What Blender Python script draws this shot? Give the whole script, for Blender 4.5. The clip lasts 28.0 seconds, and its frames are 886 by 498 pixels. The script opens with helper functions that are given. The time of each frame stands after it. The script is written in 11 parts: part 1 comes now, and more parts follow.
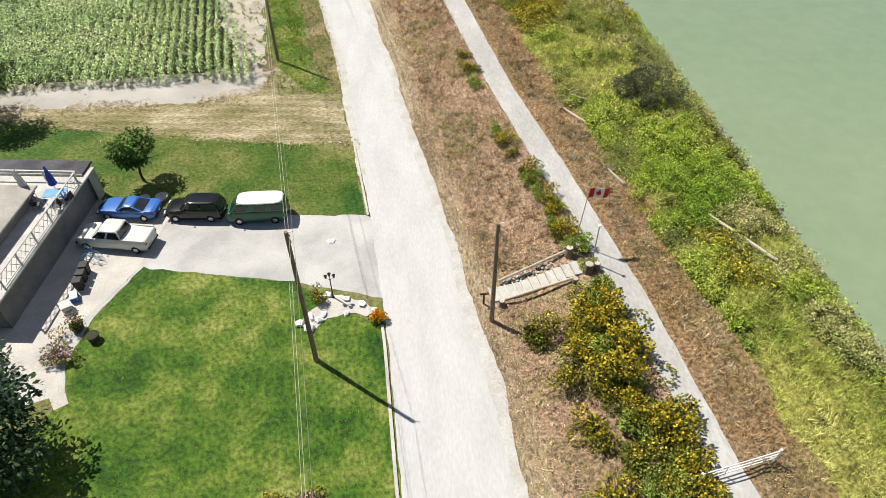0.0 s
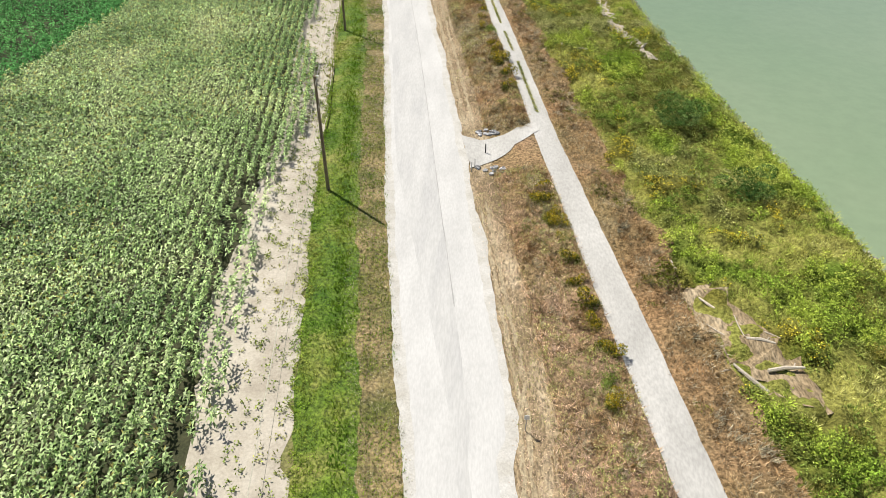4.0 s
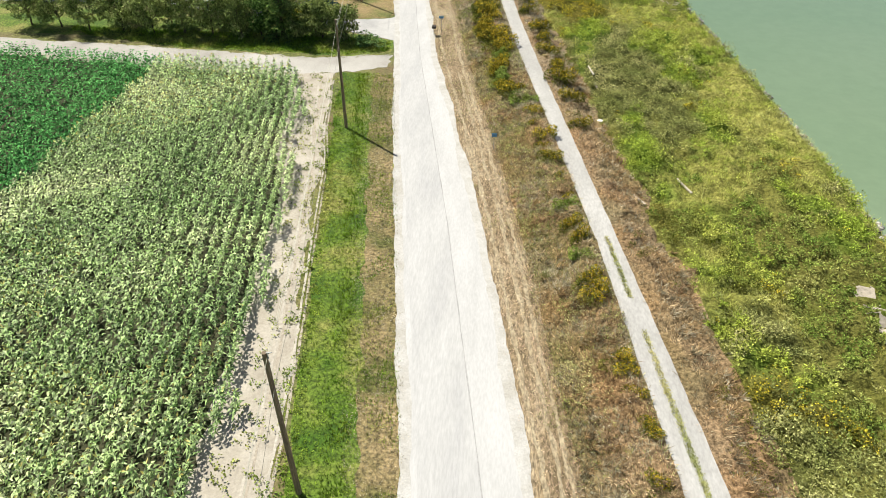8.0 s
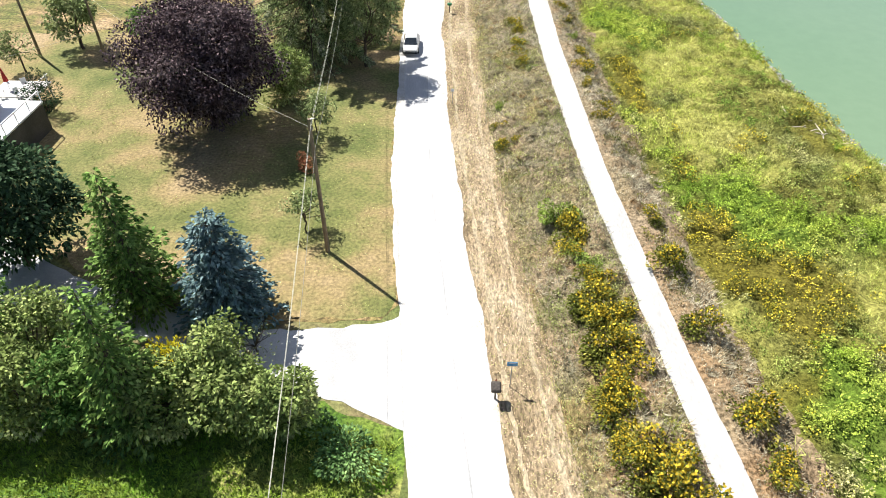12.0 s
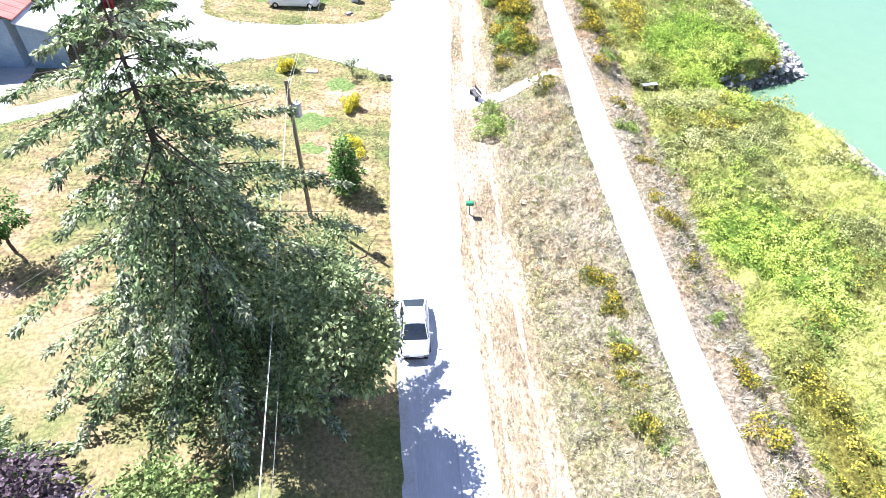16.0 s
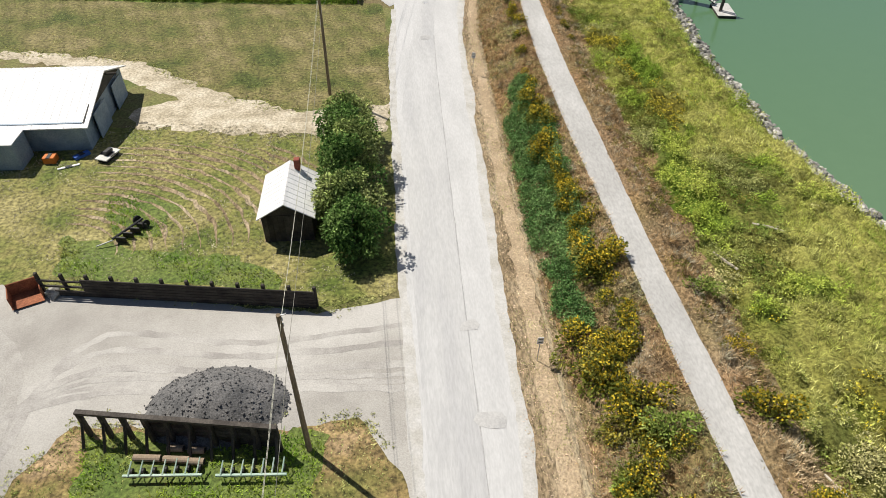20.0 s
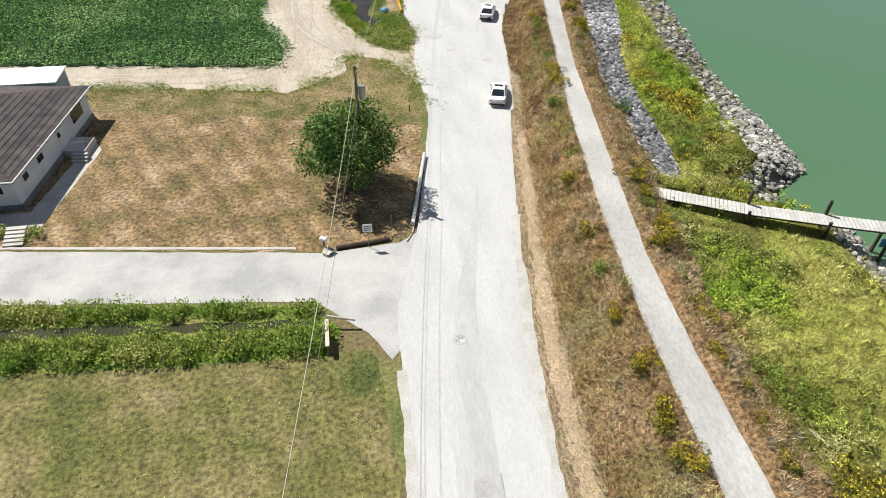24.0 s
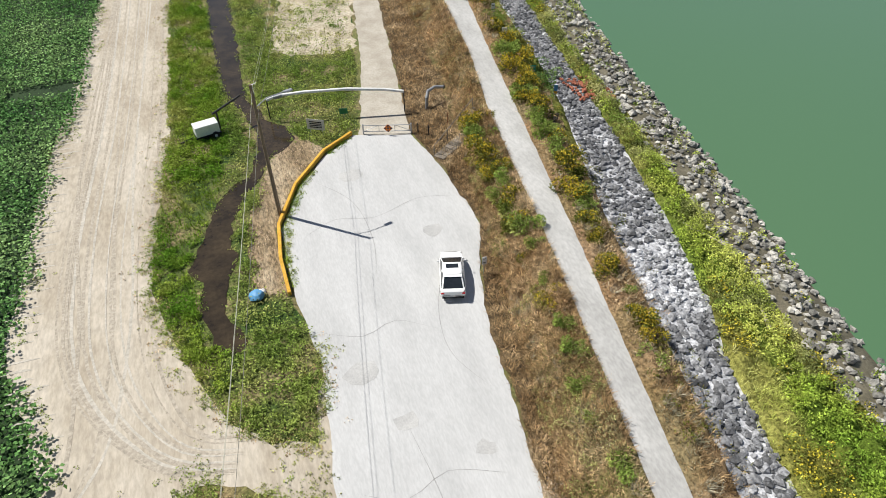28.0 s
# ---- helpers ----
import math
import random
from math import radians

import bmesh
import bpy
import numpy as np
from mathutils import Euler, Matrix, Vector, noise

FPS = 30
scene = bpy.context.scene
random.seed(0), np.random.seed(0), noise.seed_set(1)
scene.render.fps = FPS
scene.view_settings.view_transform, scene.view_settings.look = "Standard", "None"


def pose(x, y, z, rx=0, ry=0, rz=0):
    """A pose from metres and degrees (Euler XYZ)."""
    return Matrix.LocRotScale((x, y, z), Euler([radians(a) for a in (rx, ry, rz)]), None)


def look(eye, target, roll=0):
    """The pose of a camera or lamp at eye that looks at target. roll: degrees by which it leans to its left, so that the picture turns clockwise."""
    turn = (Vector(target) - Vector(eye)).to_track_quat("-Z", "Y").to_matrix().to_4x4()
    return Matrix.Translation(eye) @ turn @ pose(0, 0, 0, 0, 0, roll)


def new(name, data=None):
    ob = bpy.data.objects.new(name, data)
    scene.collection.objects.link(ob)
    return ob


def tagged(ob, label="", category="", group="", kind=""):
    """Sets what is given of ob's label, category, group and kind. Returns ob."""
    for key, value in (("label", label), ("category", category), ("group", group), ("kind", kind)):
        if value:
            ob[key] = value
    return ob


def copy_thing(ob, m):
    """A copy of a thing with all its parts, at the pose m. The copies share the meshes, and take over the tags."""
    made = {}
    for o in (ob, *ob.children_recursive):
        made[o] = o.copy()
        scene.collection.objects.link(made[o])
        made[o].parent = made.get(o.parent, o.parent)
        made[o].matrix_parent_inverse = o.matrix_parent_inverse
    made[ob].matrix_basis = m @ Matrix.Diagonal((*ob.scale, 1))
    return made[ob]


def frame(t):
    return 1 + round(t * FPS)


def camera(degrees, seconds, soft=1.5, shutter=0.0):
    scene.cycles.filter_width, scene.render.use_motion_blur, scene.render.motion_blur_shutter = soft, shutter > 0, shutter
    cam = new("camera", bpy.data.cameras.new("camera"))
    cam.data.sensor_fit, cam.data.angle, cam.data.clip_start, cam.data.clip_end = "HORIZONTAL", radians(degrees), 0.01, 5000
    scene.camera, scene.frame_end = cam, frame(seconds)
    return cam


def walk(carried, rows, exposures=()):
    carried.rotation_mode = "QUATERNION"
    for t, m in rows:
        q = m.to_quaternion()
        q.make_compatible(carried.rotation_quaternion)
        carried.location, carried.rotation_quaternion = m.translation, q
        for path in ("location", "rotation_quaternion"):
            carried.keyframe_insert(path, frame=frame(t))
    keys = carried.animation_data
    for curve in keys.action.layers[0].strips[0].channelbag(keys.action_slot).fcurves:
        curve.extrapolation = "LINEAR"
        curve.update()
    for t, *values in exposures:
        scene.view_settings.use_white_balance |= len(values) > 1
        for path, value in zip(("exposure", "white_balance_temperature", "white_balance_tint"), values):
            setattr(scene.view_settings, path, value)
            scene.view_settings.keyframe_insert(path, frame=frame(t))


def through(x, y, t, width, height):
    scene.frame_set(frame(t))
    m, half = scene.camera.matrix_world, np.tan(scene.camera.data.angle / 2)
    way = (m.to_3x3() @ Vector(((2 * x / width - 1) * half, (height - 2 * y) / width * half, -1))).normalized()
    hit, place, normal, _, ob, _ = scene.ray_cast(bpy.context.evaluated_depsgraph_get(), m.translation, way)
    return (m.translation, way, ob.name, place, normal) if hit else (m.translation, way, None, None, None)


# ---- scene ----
from mathutils import geometry

cam = camera(68.64, 28.0, 0.4)
PATH = [
    (0.0, 0.0, 0.0, 33.511, 45.901, 0.416, -6.293),
    (0.5, -0.602, 6.744, 33.009, 47.013, 0.077, -4.97),
    (1.0, -0.999, 13.916, 32.657, 47.854, -0.241, -3.623),
    (1.5, -1.299, 21.423, 32.436, 48.443, -0.32, -2.374),
    (2.0, -1.651, 29.278, 32.398, 49.1, -0.316, -1.051),
    (2.5, -2.098, 37.239, 32.161, 49.859, -0.318, 0.17),
    (3.0, -2.622, 45.161, 31.836, 50.716, -0.446, 1.373),
    (3.5, -3.333, 52.848, 31.85, 51.51, -0.423, 2.276),
    (5.5, -6.269, 87.218, 32.712, 52.132, -0.144, 4.624),
    (6.0, -7.584, 95.806, 32.858, 52.204, -0.163, 4.805),
    (6.5, -8.764, 104.61, 32.818, 52.211, -0.172, 5.039),
    (7.0, -9.999, 113.548, 32.702, 52.047, -0.132, 5.018),
    (7.5, -11.504, 122.787, 32.642, 51.603, -0.096, 4.798),
    (8.0, -13.078, 131.599, 32.376, 51.07, -0.248, 4.326),
    (8.5, -14.562, 139.679, 32.022, 50.744, -0.212, 3.637),
    (9.0, -15.758, 147.631, 31.88, 50.784, -0.275, 3.377),
    (9.5, -16.954, 155.704, 31.778, 50.778, -0.284, 3.373),
    (10.0, -18.196, 163.889, 31.746, 50.515, -0.271, 3.293),
    (10.5, -19.315, 171.771, 31.723, 50.146, -0.296, 3.225),
    (11.0, -20.525, 179.463, 31.783, 49.609, -0.413, 2.971),
    (11.5, -21.709, 186.913, 31.701, 49.256, -0.399, 2.776),
    (12.0, -22.84, 193.983, 31.384, 49.12, -0.336, 2.416),
    (12.5, -23.757, 200.561, 31.214, 49.018, -0.261, 1.882),
    (14.5, -26.826, 224.289, 32.372, 45.236, -0.072, -0.548),
    (15.0, -27.298, 229.353, 32.514, 44.656, -0.054, -0.956),
    (15.5, -27.842, 234.544, 32.577, 44.5, -0.22, -1.279),
    (16.0, -28.45, 240.229, 32.655, 44.771, -0.45, -1.494),
    (16.5, -28.925, 246.372, 32.691, 45.323, -0.492, -1.332),
    (17.0, -29.494, 252.684, 32.582, 46.158, -0.559, -1.3),
    (17.5, -29.878, 259.525, 32.565, 47.031, -0.359, -1.587),
    (18.0, -30.42, 266.759, 32.626, 47.592, -0.322, -2.288),
    (18.5, -30.905, 274.316, 32.745, 47.702, -0.367, -2.88),
    (19.0, -31.453, 281.881, 32.887, 47.787, -0.48, -3.449),
    (19.5, -31.86, 289.693, 32.922, 47.86, -0.53, -3.919),
    (20.0, -32.254, 297.586, 32.788, 48.045, -0.679, -4.474),
    (20.5, -32.758, 305.573, 32.694, 48.019, -0.85, -5.049),
    (21.0, -33.219, 313.441, 32.339, 48.097, -0.982, -5.495),
    (21.5, -33.483, 320.918, 32.202, 48.13, -0.989, -5.591),
    (23.5, -34.145, 346.18, 32.969, 49.312, -0.776, -8.082),
    (24.0, -33.841, 353.664, 33.051, 49.181, -0.771, -9.31),
    (24.5, -33.397, 361.113, 33.133, 49.355, -0.81, -10.779),
    (25.0, -32.827, 368.749, 33.027, 49.752, -0.878, -12.391),
    (25.5, -31.782, 376.022, 32.857, 50.094, -0.545, -13.624),
    (26.0, -30.483, 383.103, 32.923, 49.861, -0.304, -14.465),
    (26.5, -29.112, 389.662, 32.977, 49.214, -0.085, -15.297),
    (27.0, -27.97, 395.512, 33.008, 48.717, 0.19, -16.814),
    (27.5, -26.549, 401.048, 33.032, 48.392, 0.433, -18.446),
    (28.0, -25.052, 406.283, 33.097, 47.894, 0.718, -19.675),
]

EXPOSURES = [
    (0.0, 0.42, 6600, 10), (3.5, 0.42, 6600, 10), (5.5, 0.52, 6650, 8), (8.5, 0.52, 6650, 8), (10.0, 0.42, 6550, 10), (10.8, 0.38, 6500, 10), (11.6, 0.85, 6350, 10), (12.0, 1.05, 6300, 11), (12.5, 1.3, 6150, 12), (14.5, 2.05, 5250, 21), (15.0, 2.17, 5200, 22), (15.6, 2.07, 5200, 22), (16.0, 1.85, 5350, 21),
    (16.5, 1.25, 5800, 14), (17.2, 0.75, 6100, 10), (17.8, 0.28, 6400, 10), (18.4, 0.27, 6550, 11), (23.0, 0.27, 6500, 10), (25.0, 0.52, 6350, 10), (26.0, 0.24, 6350, 10), (27.0, 0.12, 6400, 10), (28.0, 0.25, 6300, 10),
]
walk(cam, [(t, pose(*p)) for t, *p in PATH], EXPOSURES)

# ---- light ----
SUN_AZ, SUN_EL = radians(48.5), radians(55.0)
sun_way = Vector((-math.sin(SUN_AZ) * math.cos(SUN_EL), math.cos(SUN_AZ) * math.cos(SUN_EL), math.sin(SUN_EL)))
sun_data = bpy.data.lights.new("sun", "SUN")
sun_data.energy, sun_data.angle, sun_data.color = 5.0, radians(0.5), (1.0, 0.95, 0.86)
sun = new("sun", sun_data)
sun.matrix_world = look(sun_way * 200, (0, 0, 0))
world = bpy.data.worlds.new("sky")
scene.world = world
world.use_nodes = True
sky = world.node_tree.nodes.new("ShaderNodeTexSky")
sky.sky_type, sky.sun_disc, sky.sun_elevation, sky.sun_rotation = "NISHITA", False, SUN_EL, SUN_AZ
world.node_tree.links.new(sky.outputs[0], world.node_tree.nodes["Background"].inputs[0])
world.node_tree.nodes["Background"].inputs[1].default_value = 0.05

# ---- materials ----
MATS = {}


def mat(name, cols, scale=0.25, fine=6.0, contrast=0.35, rough=0.9, bump=0.3, metal=0.0, island=0.0, each=0.0, stretch=(1, 1, 1), detail=6.0, spec=0.3, dist=0.02, stripe=None):
    """A surface in two or three colours that drift over metres, with fine grain, relief, and a shade of its own for each blade or piece."""
    m = bpy.data.materials.new(name)
    m.use_nodes = True
    nt = m.node_tree
    n, ln = nt.nodes, nt.links
    bsdf = n["Principled BSDF"]
    co = n.new("ShaderNodeTexCoord")
    mp = n.new("ShaderNodeMapping")
    mp.inputs["Scale"].default_value = stretch
    ln.new(co.outputs["Object"], mp.inputs["Vector"])
    big = n.new("ShaderNodeTexNoise")
    big.inputs["Scale"].default_value, big.inputs["Detail"].default_value, big.inputs["Roughness"].default_value = scale, detail, 0.6
    ln.new(mp.outputs[0], big.inputs["Vector"])
    ramp = n.new("ShaderNodeValToRGB")
    el = ramp.color_ramp.elements
    el[0].position, el[1].position = 0.36, 0.64
    el[0].color, el[1].color = (*cols[0], 1), (*cols[-1], 1)
    for k, c in enumerate(cols[1:-1]):
        e = el.new(0.36 + 0.28 * (k + 1) / (len(cols) - 1))
        e.color = (*c, 1)
    ln.new(big.outputs["Fac"], ramp.inputs["Fac"])
    small = n.new("ShaderNodeTexNoise")
    small.inputs["Scale"].default_value, small.inputs["Detail"].default_value, small.inputs["Roughness"].default_value = fine, 5.0, 0.65
    ln.new(mp.outputs[0], small.inputs["Vector"])
    rng = n.new("ShaderNodeMapRange")
    rng.inputs["From Min"].default_value, rng.inputs["From Max"].default_value = 0.36, 0.64
    rng.inputs["To Min"].default_value, rng.inputs["To Max"].default_value = 1 - contrast, 1 + contrast
    ln.new(small.outputs["Fac"], rng.inputs["Value"])
    value = rng.outputs[0]
    for amount, kind, out in ((island, "ShaderNodeNewGeometry", "Random Per Island"), (each, "ShaderNodeObjectInfo", "Random")):
        if amount:
            g = n.new(kind)
            r = n.new("ShaderNodeMapRange")
            r.inputs["To Min"].default_value, r.inputs["To Max"].default_value = 1 - amount, 1 + amount
            ln.new(g.outputs[out], r.inputs["Value"])
            mul = n.new("ShaderNodeMath")
            mul.operation = "MULTIPLY"
            ln.new(value, mul.inputs[0])
            ln.new(r.outputs[0], mul.inputs[1])
            value = mul.outputs[0]
    if stripe:
        # mowing or tyre stripes: across (dx, dy), so many to the metre, this strong, wavering
        dx, dy, amount = stripe
        dot = n.new("ShaderNodeVectorMath")
        dot.operation = "DOT_PRODUCT"
        ln.new(co.outputs["Object"], dot.inputs[0])
        dot.inputs[1].default_value = (6.283 * dx, 6.283 * dy, 0)
        waver = n.new("ShaderNodeMath")
        waver.operation = "MULTIPLY_ADD"
        ln.new(big.outputs["Fac"], waver.inputs[0])
        waver.inputs[1].default_value = 7.0
        ln.new(dot.outputs["Value"], waver.inputs[2])
        sine = n.new("ShaderNodeMath")
        sine.operation = "SINE"
        ln.new(waver.outputs[0], sine.inputs[0])
        one = n.new("ShaderNodeMath")
        one.operation = "MULTIPLY_ADD"
        ln.new(sine.outputs[0], one.inputs[0])
        one.inputs[1].default_value, one.inputs[2].default_value = amount, 1.0
        mul = n.new("ShaderNodeMath")
        mul.operation = "MULTIPLY"
        ln.new(value, mul.inputs[0])
        ln.new(one.outputs[0], mul.inputs[1])
        value = mul.outputs[0]
    mix = n.new("ShaderNodeVectorMath")
    mix.operation = "SCALE"
    ln.new(ramp.outputs["Color"], mix.inputs[0])
    ln.new(value, mix.inputs["Scale"])
    ln.new(mix.outputs[0], bsdf.inputs["Base Color"])
    bsdf.inputs["Roughness"].default_value, bsdf.inputs["Metallic"].default_value = rough, metal
    bsdf.inputs["Specular IOR Level"].default_value = spec
    if bump:
        b = n.new("ShaderNodeBump")
        b.inputs["Strength"].default_value, b.inputs["Distance"].default_value = bump, dist
        ln.new(small.outputs["Fac"], b.inputs["Height"])
        ln.new(b.outputs[0], bsdf.inputs["Normal"])
    MATS[name] = m
    return m


def leafy(name, cols, island=0.35, scale=0.2, rough=0.75, through=0.22, spec=0.04):
    """Leaves and blades: coloured as mat() does, and lit through from behind."""
    m = mat(name, cols, scale=scale, fine=2.0, contrast=0.42, rough=rough, bump=0, island=island, spec=spec)
    nt = m.node_tree
    bsdf, out = nt.nodes["Principled BSDF"], nt.nodes["Material Output"]
    tr = nt.nodes.new("ShaderNodeBsdfTranslucent")
    both = nt.nodes.new("ShaderNodeMixShader")
    both.inputs[0].default_value = through
    nt.links.new(bsdf.inputs["Base Color"].links[0].from_socket, tr.inputs["Color"])
    nt.links.new(bsdf.outputs[0], both.inputs[1])
    nt.links.new(tr.outputs[0], both.inputs[2])
    nt.links.new(both.outputs[0], out.inputs["Surface"])
    return m


mat("asphalt", [(0.435, 0.435, 0.43), (0.47, 0.47, 0.465), (0.50, 0.50, 0.495)], 0.5, 9, 0.07, 0.85, 0.12, stretch=(1, 0.25, 1))
mat("asphalt_lane", [(0.40, 0.40, 0.40), (0.435, 0.435, 0.43), (0.465, 0.465, 0.46)], 0.6, 9, 0.08, 0.85, 0.12, stretch=(1, 0.15, 1))
mat("asphalt_patch", [(0.34, 0.34, 0.335), (0.42, 0.415, 0.405), (0.48, 0.475, 0.46)], 0.25, 9, 0.1, 0.85, 0.15)
mat("tar_seam", [(0.30, 0.30, 0.295), (0.38, 0.375, 0.37)], 0.4, 12, 0.15, 0.8, 0.1)
mat("shoulder_gravel", [(0.40, 0.385, 0.35), (0.45, 0.44, 0.415), (0.49, 0.485, 0.465)], 0.7, 9, 0.12, 0.95, 0.2)
mat("path_gravel", [(0.36, 0.355, 0.34), (0.405, 0.40, 0.385), (0.46, 0.455, 0.44)], 0.35, 6, 0.12, 0.92, 0.1, stretch=(1, 0.4, 1))
mat("dirt_road", [(0.29, 0.275, 0.25), (0.38, 0.365, 0.335), (0.46, 0.445, 0.415)], 0.1, 11, 0.14, 0.95, 0.3, detail=10)
mat("sand_dirt", [(0.36, 0.31, 0.24), (0.43, 0.38, 0.305), (0.49, 0.44, 0.365)], 0.35, 4, 0.14, 0.95, 0.5, stretch=(1, 0.3, 1))
mat("rut_dirt", [(0.345, 0.305, 0.245), (0.41, 0.365, 0.30)], 0.5, 4, 0.2, 0.95, 0.6)
mat("rut_tan", [(0.34, 0.26, 0.165), (0.44, 0.345, 0.23)], 0.6, 6, 0.3, 0.95, 0.6)
mat("rut_pale", [(0.40, 0.37, 0.315), (0.475, 0.44, 0.38)], 0.5, 4, 0.15, 0.95, 0.5)
mat("field_soil", [(0.34, 0.305, 0.25), (0.40, 0.365, 0.305), (0.45, 0.415, 0.355)], 0.4, 5, 0.12, 0.95, 0.3, dist=0.03)
# near-black: plant shade put into the soil colour; plain soil in the planters
mat("soil_and_shade", [(0.03, 0.036, 0.016), (0.06, 0.06, 0.03)], 0.3, 6, 0.3, 0.95, 0.6)
# dark green floor colour that carries the shade between the crop rows
mat("crop_floor_shade", [(0.016, 0.034, 0.012), (0.032, 0.06, 0.022)], 0.4, 6, 0.4, 0.95, 0.8, dist=0.06)
mat("ground_soil", [(0.10, 0.125, 0.035), (0.165, 0.165, 0.06), (0.15, 0.115, 0.06)], 0.15, 4, 0.4, 0.95, 0.5)
mat("lawn_green", [(0.018, 0.062, 0.004), (0.045, 0.105, 0.008), (0.10, 0.15, 0.02), (0.20, 0.22, 0.055)], 0.22, 3.5, 0.5, 0.9, 0.8, detail=8, dist=0.06)
mat("lawn_dry", [(0.085, 0.10, 0.022), (0.15, 0.135, 0.042), (0.21, 0.152, 0.064), (0.30, 0.215, 0.118)], 0.18, 3.0, 0.6, 0.9, 0.9, detail=9, dist=0.06, stripe=(0.10, 0.55, 0.14))
mat("lawn_side", [(0.02, 0.07, 0.005), (0.05, 0.10, 0.011), (0.10, 0.13, 0.025), (0.17, 0.17, 0.055)], 0.14, 3.5, 0.45, 0.9, 0.8, detail=8, dist=0.06)
mat("lawn_park", [(0.085, 0.105, 0.026), (0.15, 0.15, 0.048), (0.235, 0.18, 0.08), (0.29, 0.215, 0.115)], 0.1, 4.0, 0.35, 0.9, 0.8, detail=7, dist=0.05)
mat("lawn_olive", [(0.066, 0.084, 0.019), (0.117, 0.118, 0.035), (0.160, 0.141, 0.054), (0.215, 0.181, 0.086)], 0.16, 3.0, 0.55, 0.9, 0.9, detail=9, dist=0.06, stripe=(0.45, 0.16, 0.10))
mat("lawn_hay", [(0.079, 0.109, 0.019), (0.145, 0.157, 0.040), (0.207, 0.190, 0.064), (0.273, 0.242, 0.100)], 0.2, 3.0, 0.6, 0.9, 0.9, detail=9, dist=0.06)
mat("lawn_parched", [(0.12, 0.10, 0.036), (0.205, 0.14, 0.066), (0.31, 0.225, 0.13)], 0.26, 3.0, 0.6, 0.9, 0.9, detail=9, dist=0.06, stripe=(0.42, 0.20, 0.17))
mat("verge_green", [(0.045, 0.10, 0.008), (0.105, 0.16, 0.02), (0.20, 0.20, 0.055)], 0.25, 4, 0.6, 0.9, 0.9, dist=0.06)
mat("verge_dry", [(0.085, 0.095, 0.024), (0.175, 0.145, 0.062), (0.27, 0.205, 0.105)], 0.3, 4, 0.6, 0.95, 0.9, dist=0.06)
mat("mown_straw", [(0.155, 0.115, 0.065), (0.25, 0.19, 0.115), (0.36, 0.295, 0.20)], 0.45, 6, 0.55, 0.95, 0.9, stretch=(1, 0.35, 1), dist=0.06)
mat("straw_row", [(0.27, 0.215, 0.135), (0.38, 0.32, 0.215)], 0.8, 6, 0.4, 0.95, 0.9, stretch=(1, 0.5, 1), dist=0.05)
mat("mouth_straw", [(0.15, 0.14, 0.055), (0.25, 0.215, 0.12), (0.36, 0.315, 0.20)], 0.3, 5, 0.45, 0.95, 0.9, stretch=(0.5, 1, 1), dist=0.06, stripe=(0.12, 0.9, 0.14))
mat("stony_track", [(0.33, 0.285, 0.20), (0.44, 0.385, 0.285), (0.53, 0.475, 0.37)], 0.5, 4, 0.3, 0.95, 0.6, dist=0.04)
mat("yard_mark", [(0.31, 0.295, 0.27), (0.42, 0.405, 0.375)], 0.4, 11, 0.14, 0.95, 0.3, detail=10)
mat("dirt_worn", [(0.29, 0.275, 0.255), (0.37, 0.355, 0.33), (0.44, 0.425, 0.395)], 0.3, 11, 0.14, 0.95, 0.3, detail=10)
mat("dry_slope", [(0.045, 0.03, 0.015), (0.10, 0.068, 0.034), (0.18, 0.125, 0.066)], 0.5, 5, 0.6, 0.95, 0.9, dist=0.08)
mat("lawn_mid", [(0.09, 0.135, 0.028), (0.135, 0.165, 0.042)], 0.4, 4, 0.5, 0.9, 0.7, dist=0.05)
mat("bank_soil", [(0.035, 0.07, 0.012), (0.10, 0.12, 0.03), (0.24, 0.19, 0.10)], 0.35, 5, 0.65, 0.95, 0.9, dist=0.08)
mat("river_mud", [(0.10, 0.09, 0.06), (0.18, 0.16, 0.11)], 0.6, 6, 0.3, 0.7, 0.5)
mat("concrete", [(0.42, 0.40, 0.37), (0.52, 0.50, 0.46)], 0.5, 10, 0.12, 0.85, 0.15)
mat("pole_wood", [(0.17, 0.13, 0.088), (0.29, 0.225, 0.15)], 1.5, 20, 0.3, 0.85, 0.4, stretch=(1, 1, 0.08))
mat("old_wood", [(0.14, 0.12, 0.10), (0.24, 0.21, 0.17)], 1.0, 14, 0.3, 0.85, 0.4, each=0.25)
mat("dark_wood", [(0.035, 0.03, 0.026), (0.075, 0.065, 0.055)], 1.0, 10, 0.3, 0.85, 0.4, each=0.3)
mat("bark", [(0.06, 0.045, 0.035), (0.12, 0.09, 0.07)], 1.5, 14, 0.35, 0.95, 0.6)
mat("wire", [(0.20, 0.20, 0.17), (0.26, 0.25, 0.21)], 0.5, 5, 0.1, 0.6, 0)
mat("bright_wire", [(0.50, 0.49, 0.40), (0.56, 0.55, 0.45)], 0.5, 5, 0.1, 0.5, 0)
mat("dark_metal", [(0.03, 0.03, 0.032), (0.05, 0.05, 0.05)], 1, 10, 0.2, 0.5, 0.1, metal=0.4)
mat("grey_metal", [(0.32, 0.33, 0.34), (0.42, 0.43, 0.44)], 1, 10, 0.1, 0.45, 0.05, metal=0.5)
mat("white_paint", [(0.72, 0.72, 0.70), (0.80, 0.80, 0.78)], 0.8, 8, 0.06, 0.6, 0.08)
mat("rock_grey", [(0.22, 0.225, 0.24), (0.48, 0.485, 0.50)], 0.8, 5, 0.4, 0.9, 0.6, each=0.55, island=0.55)
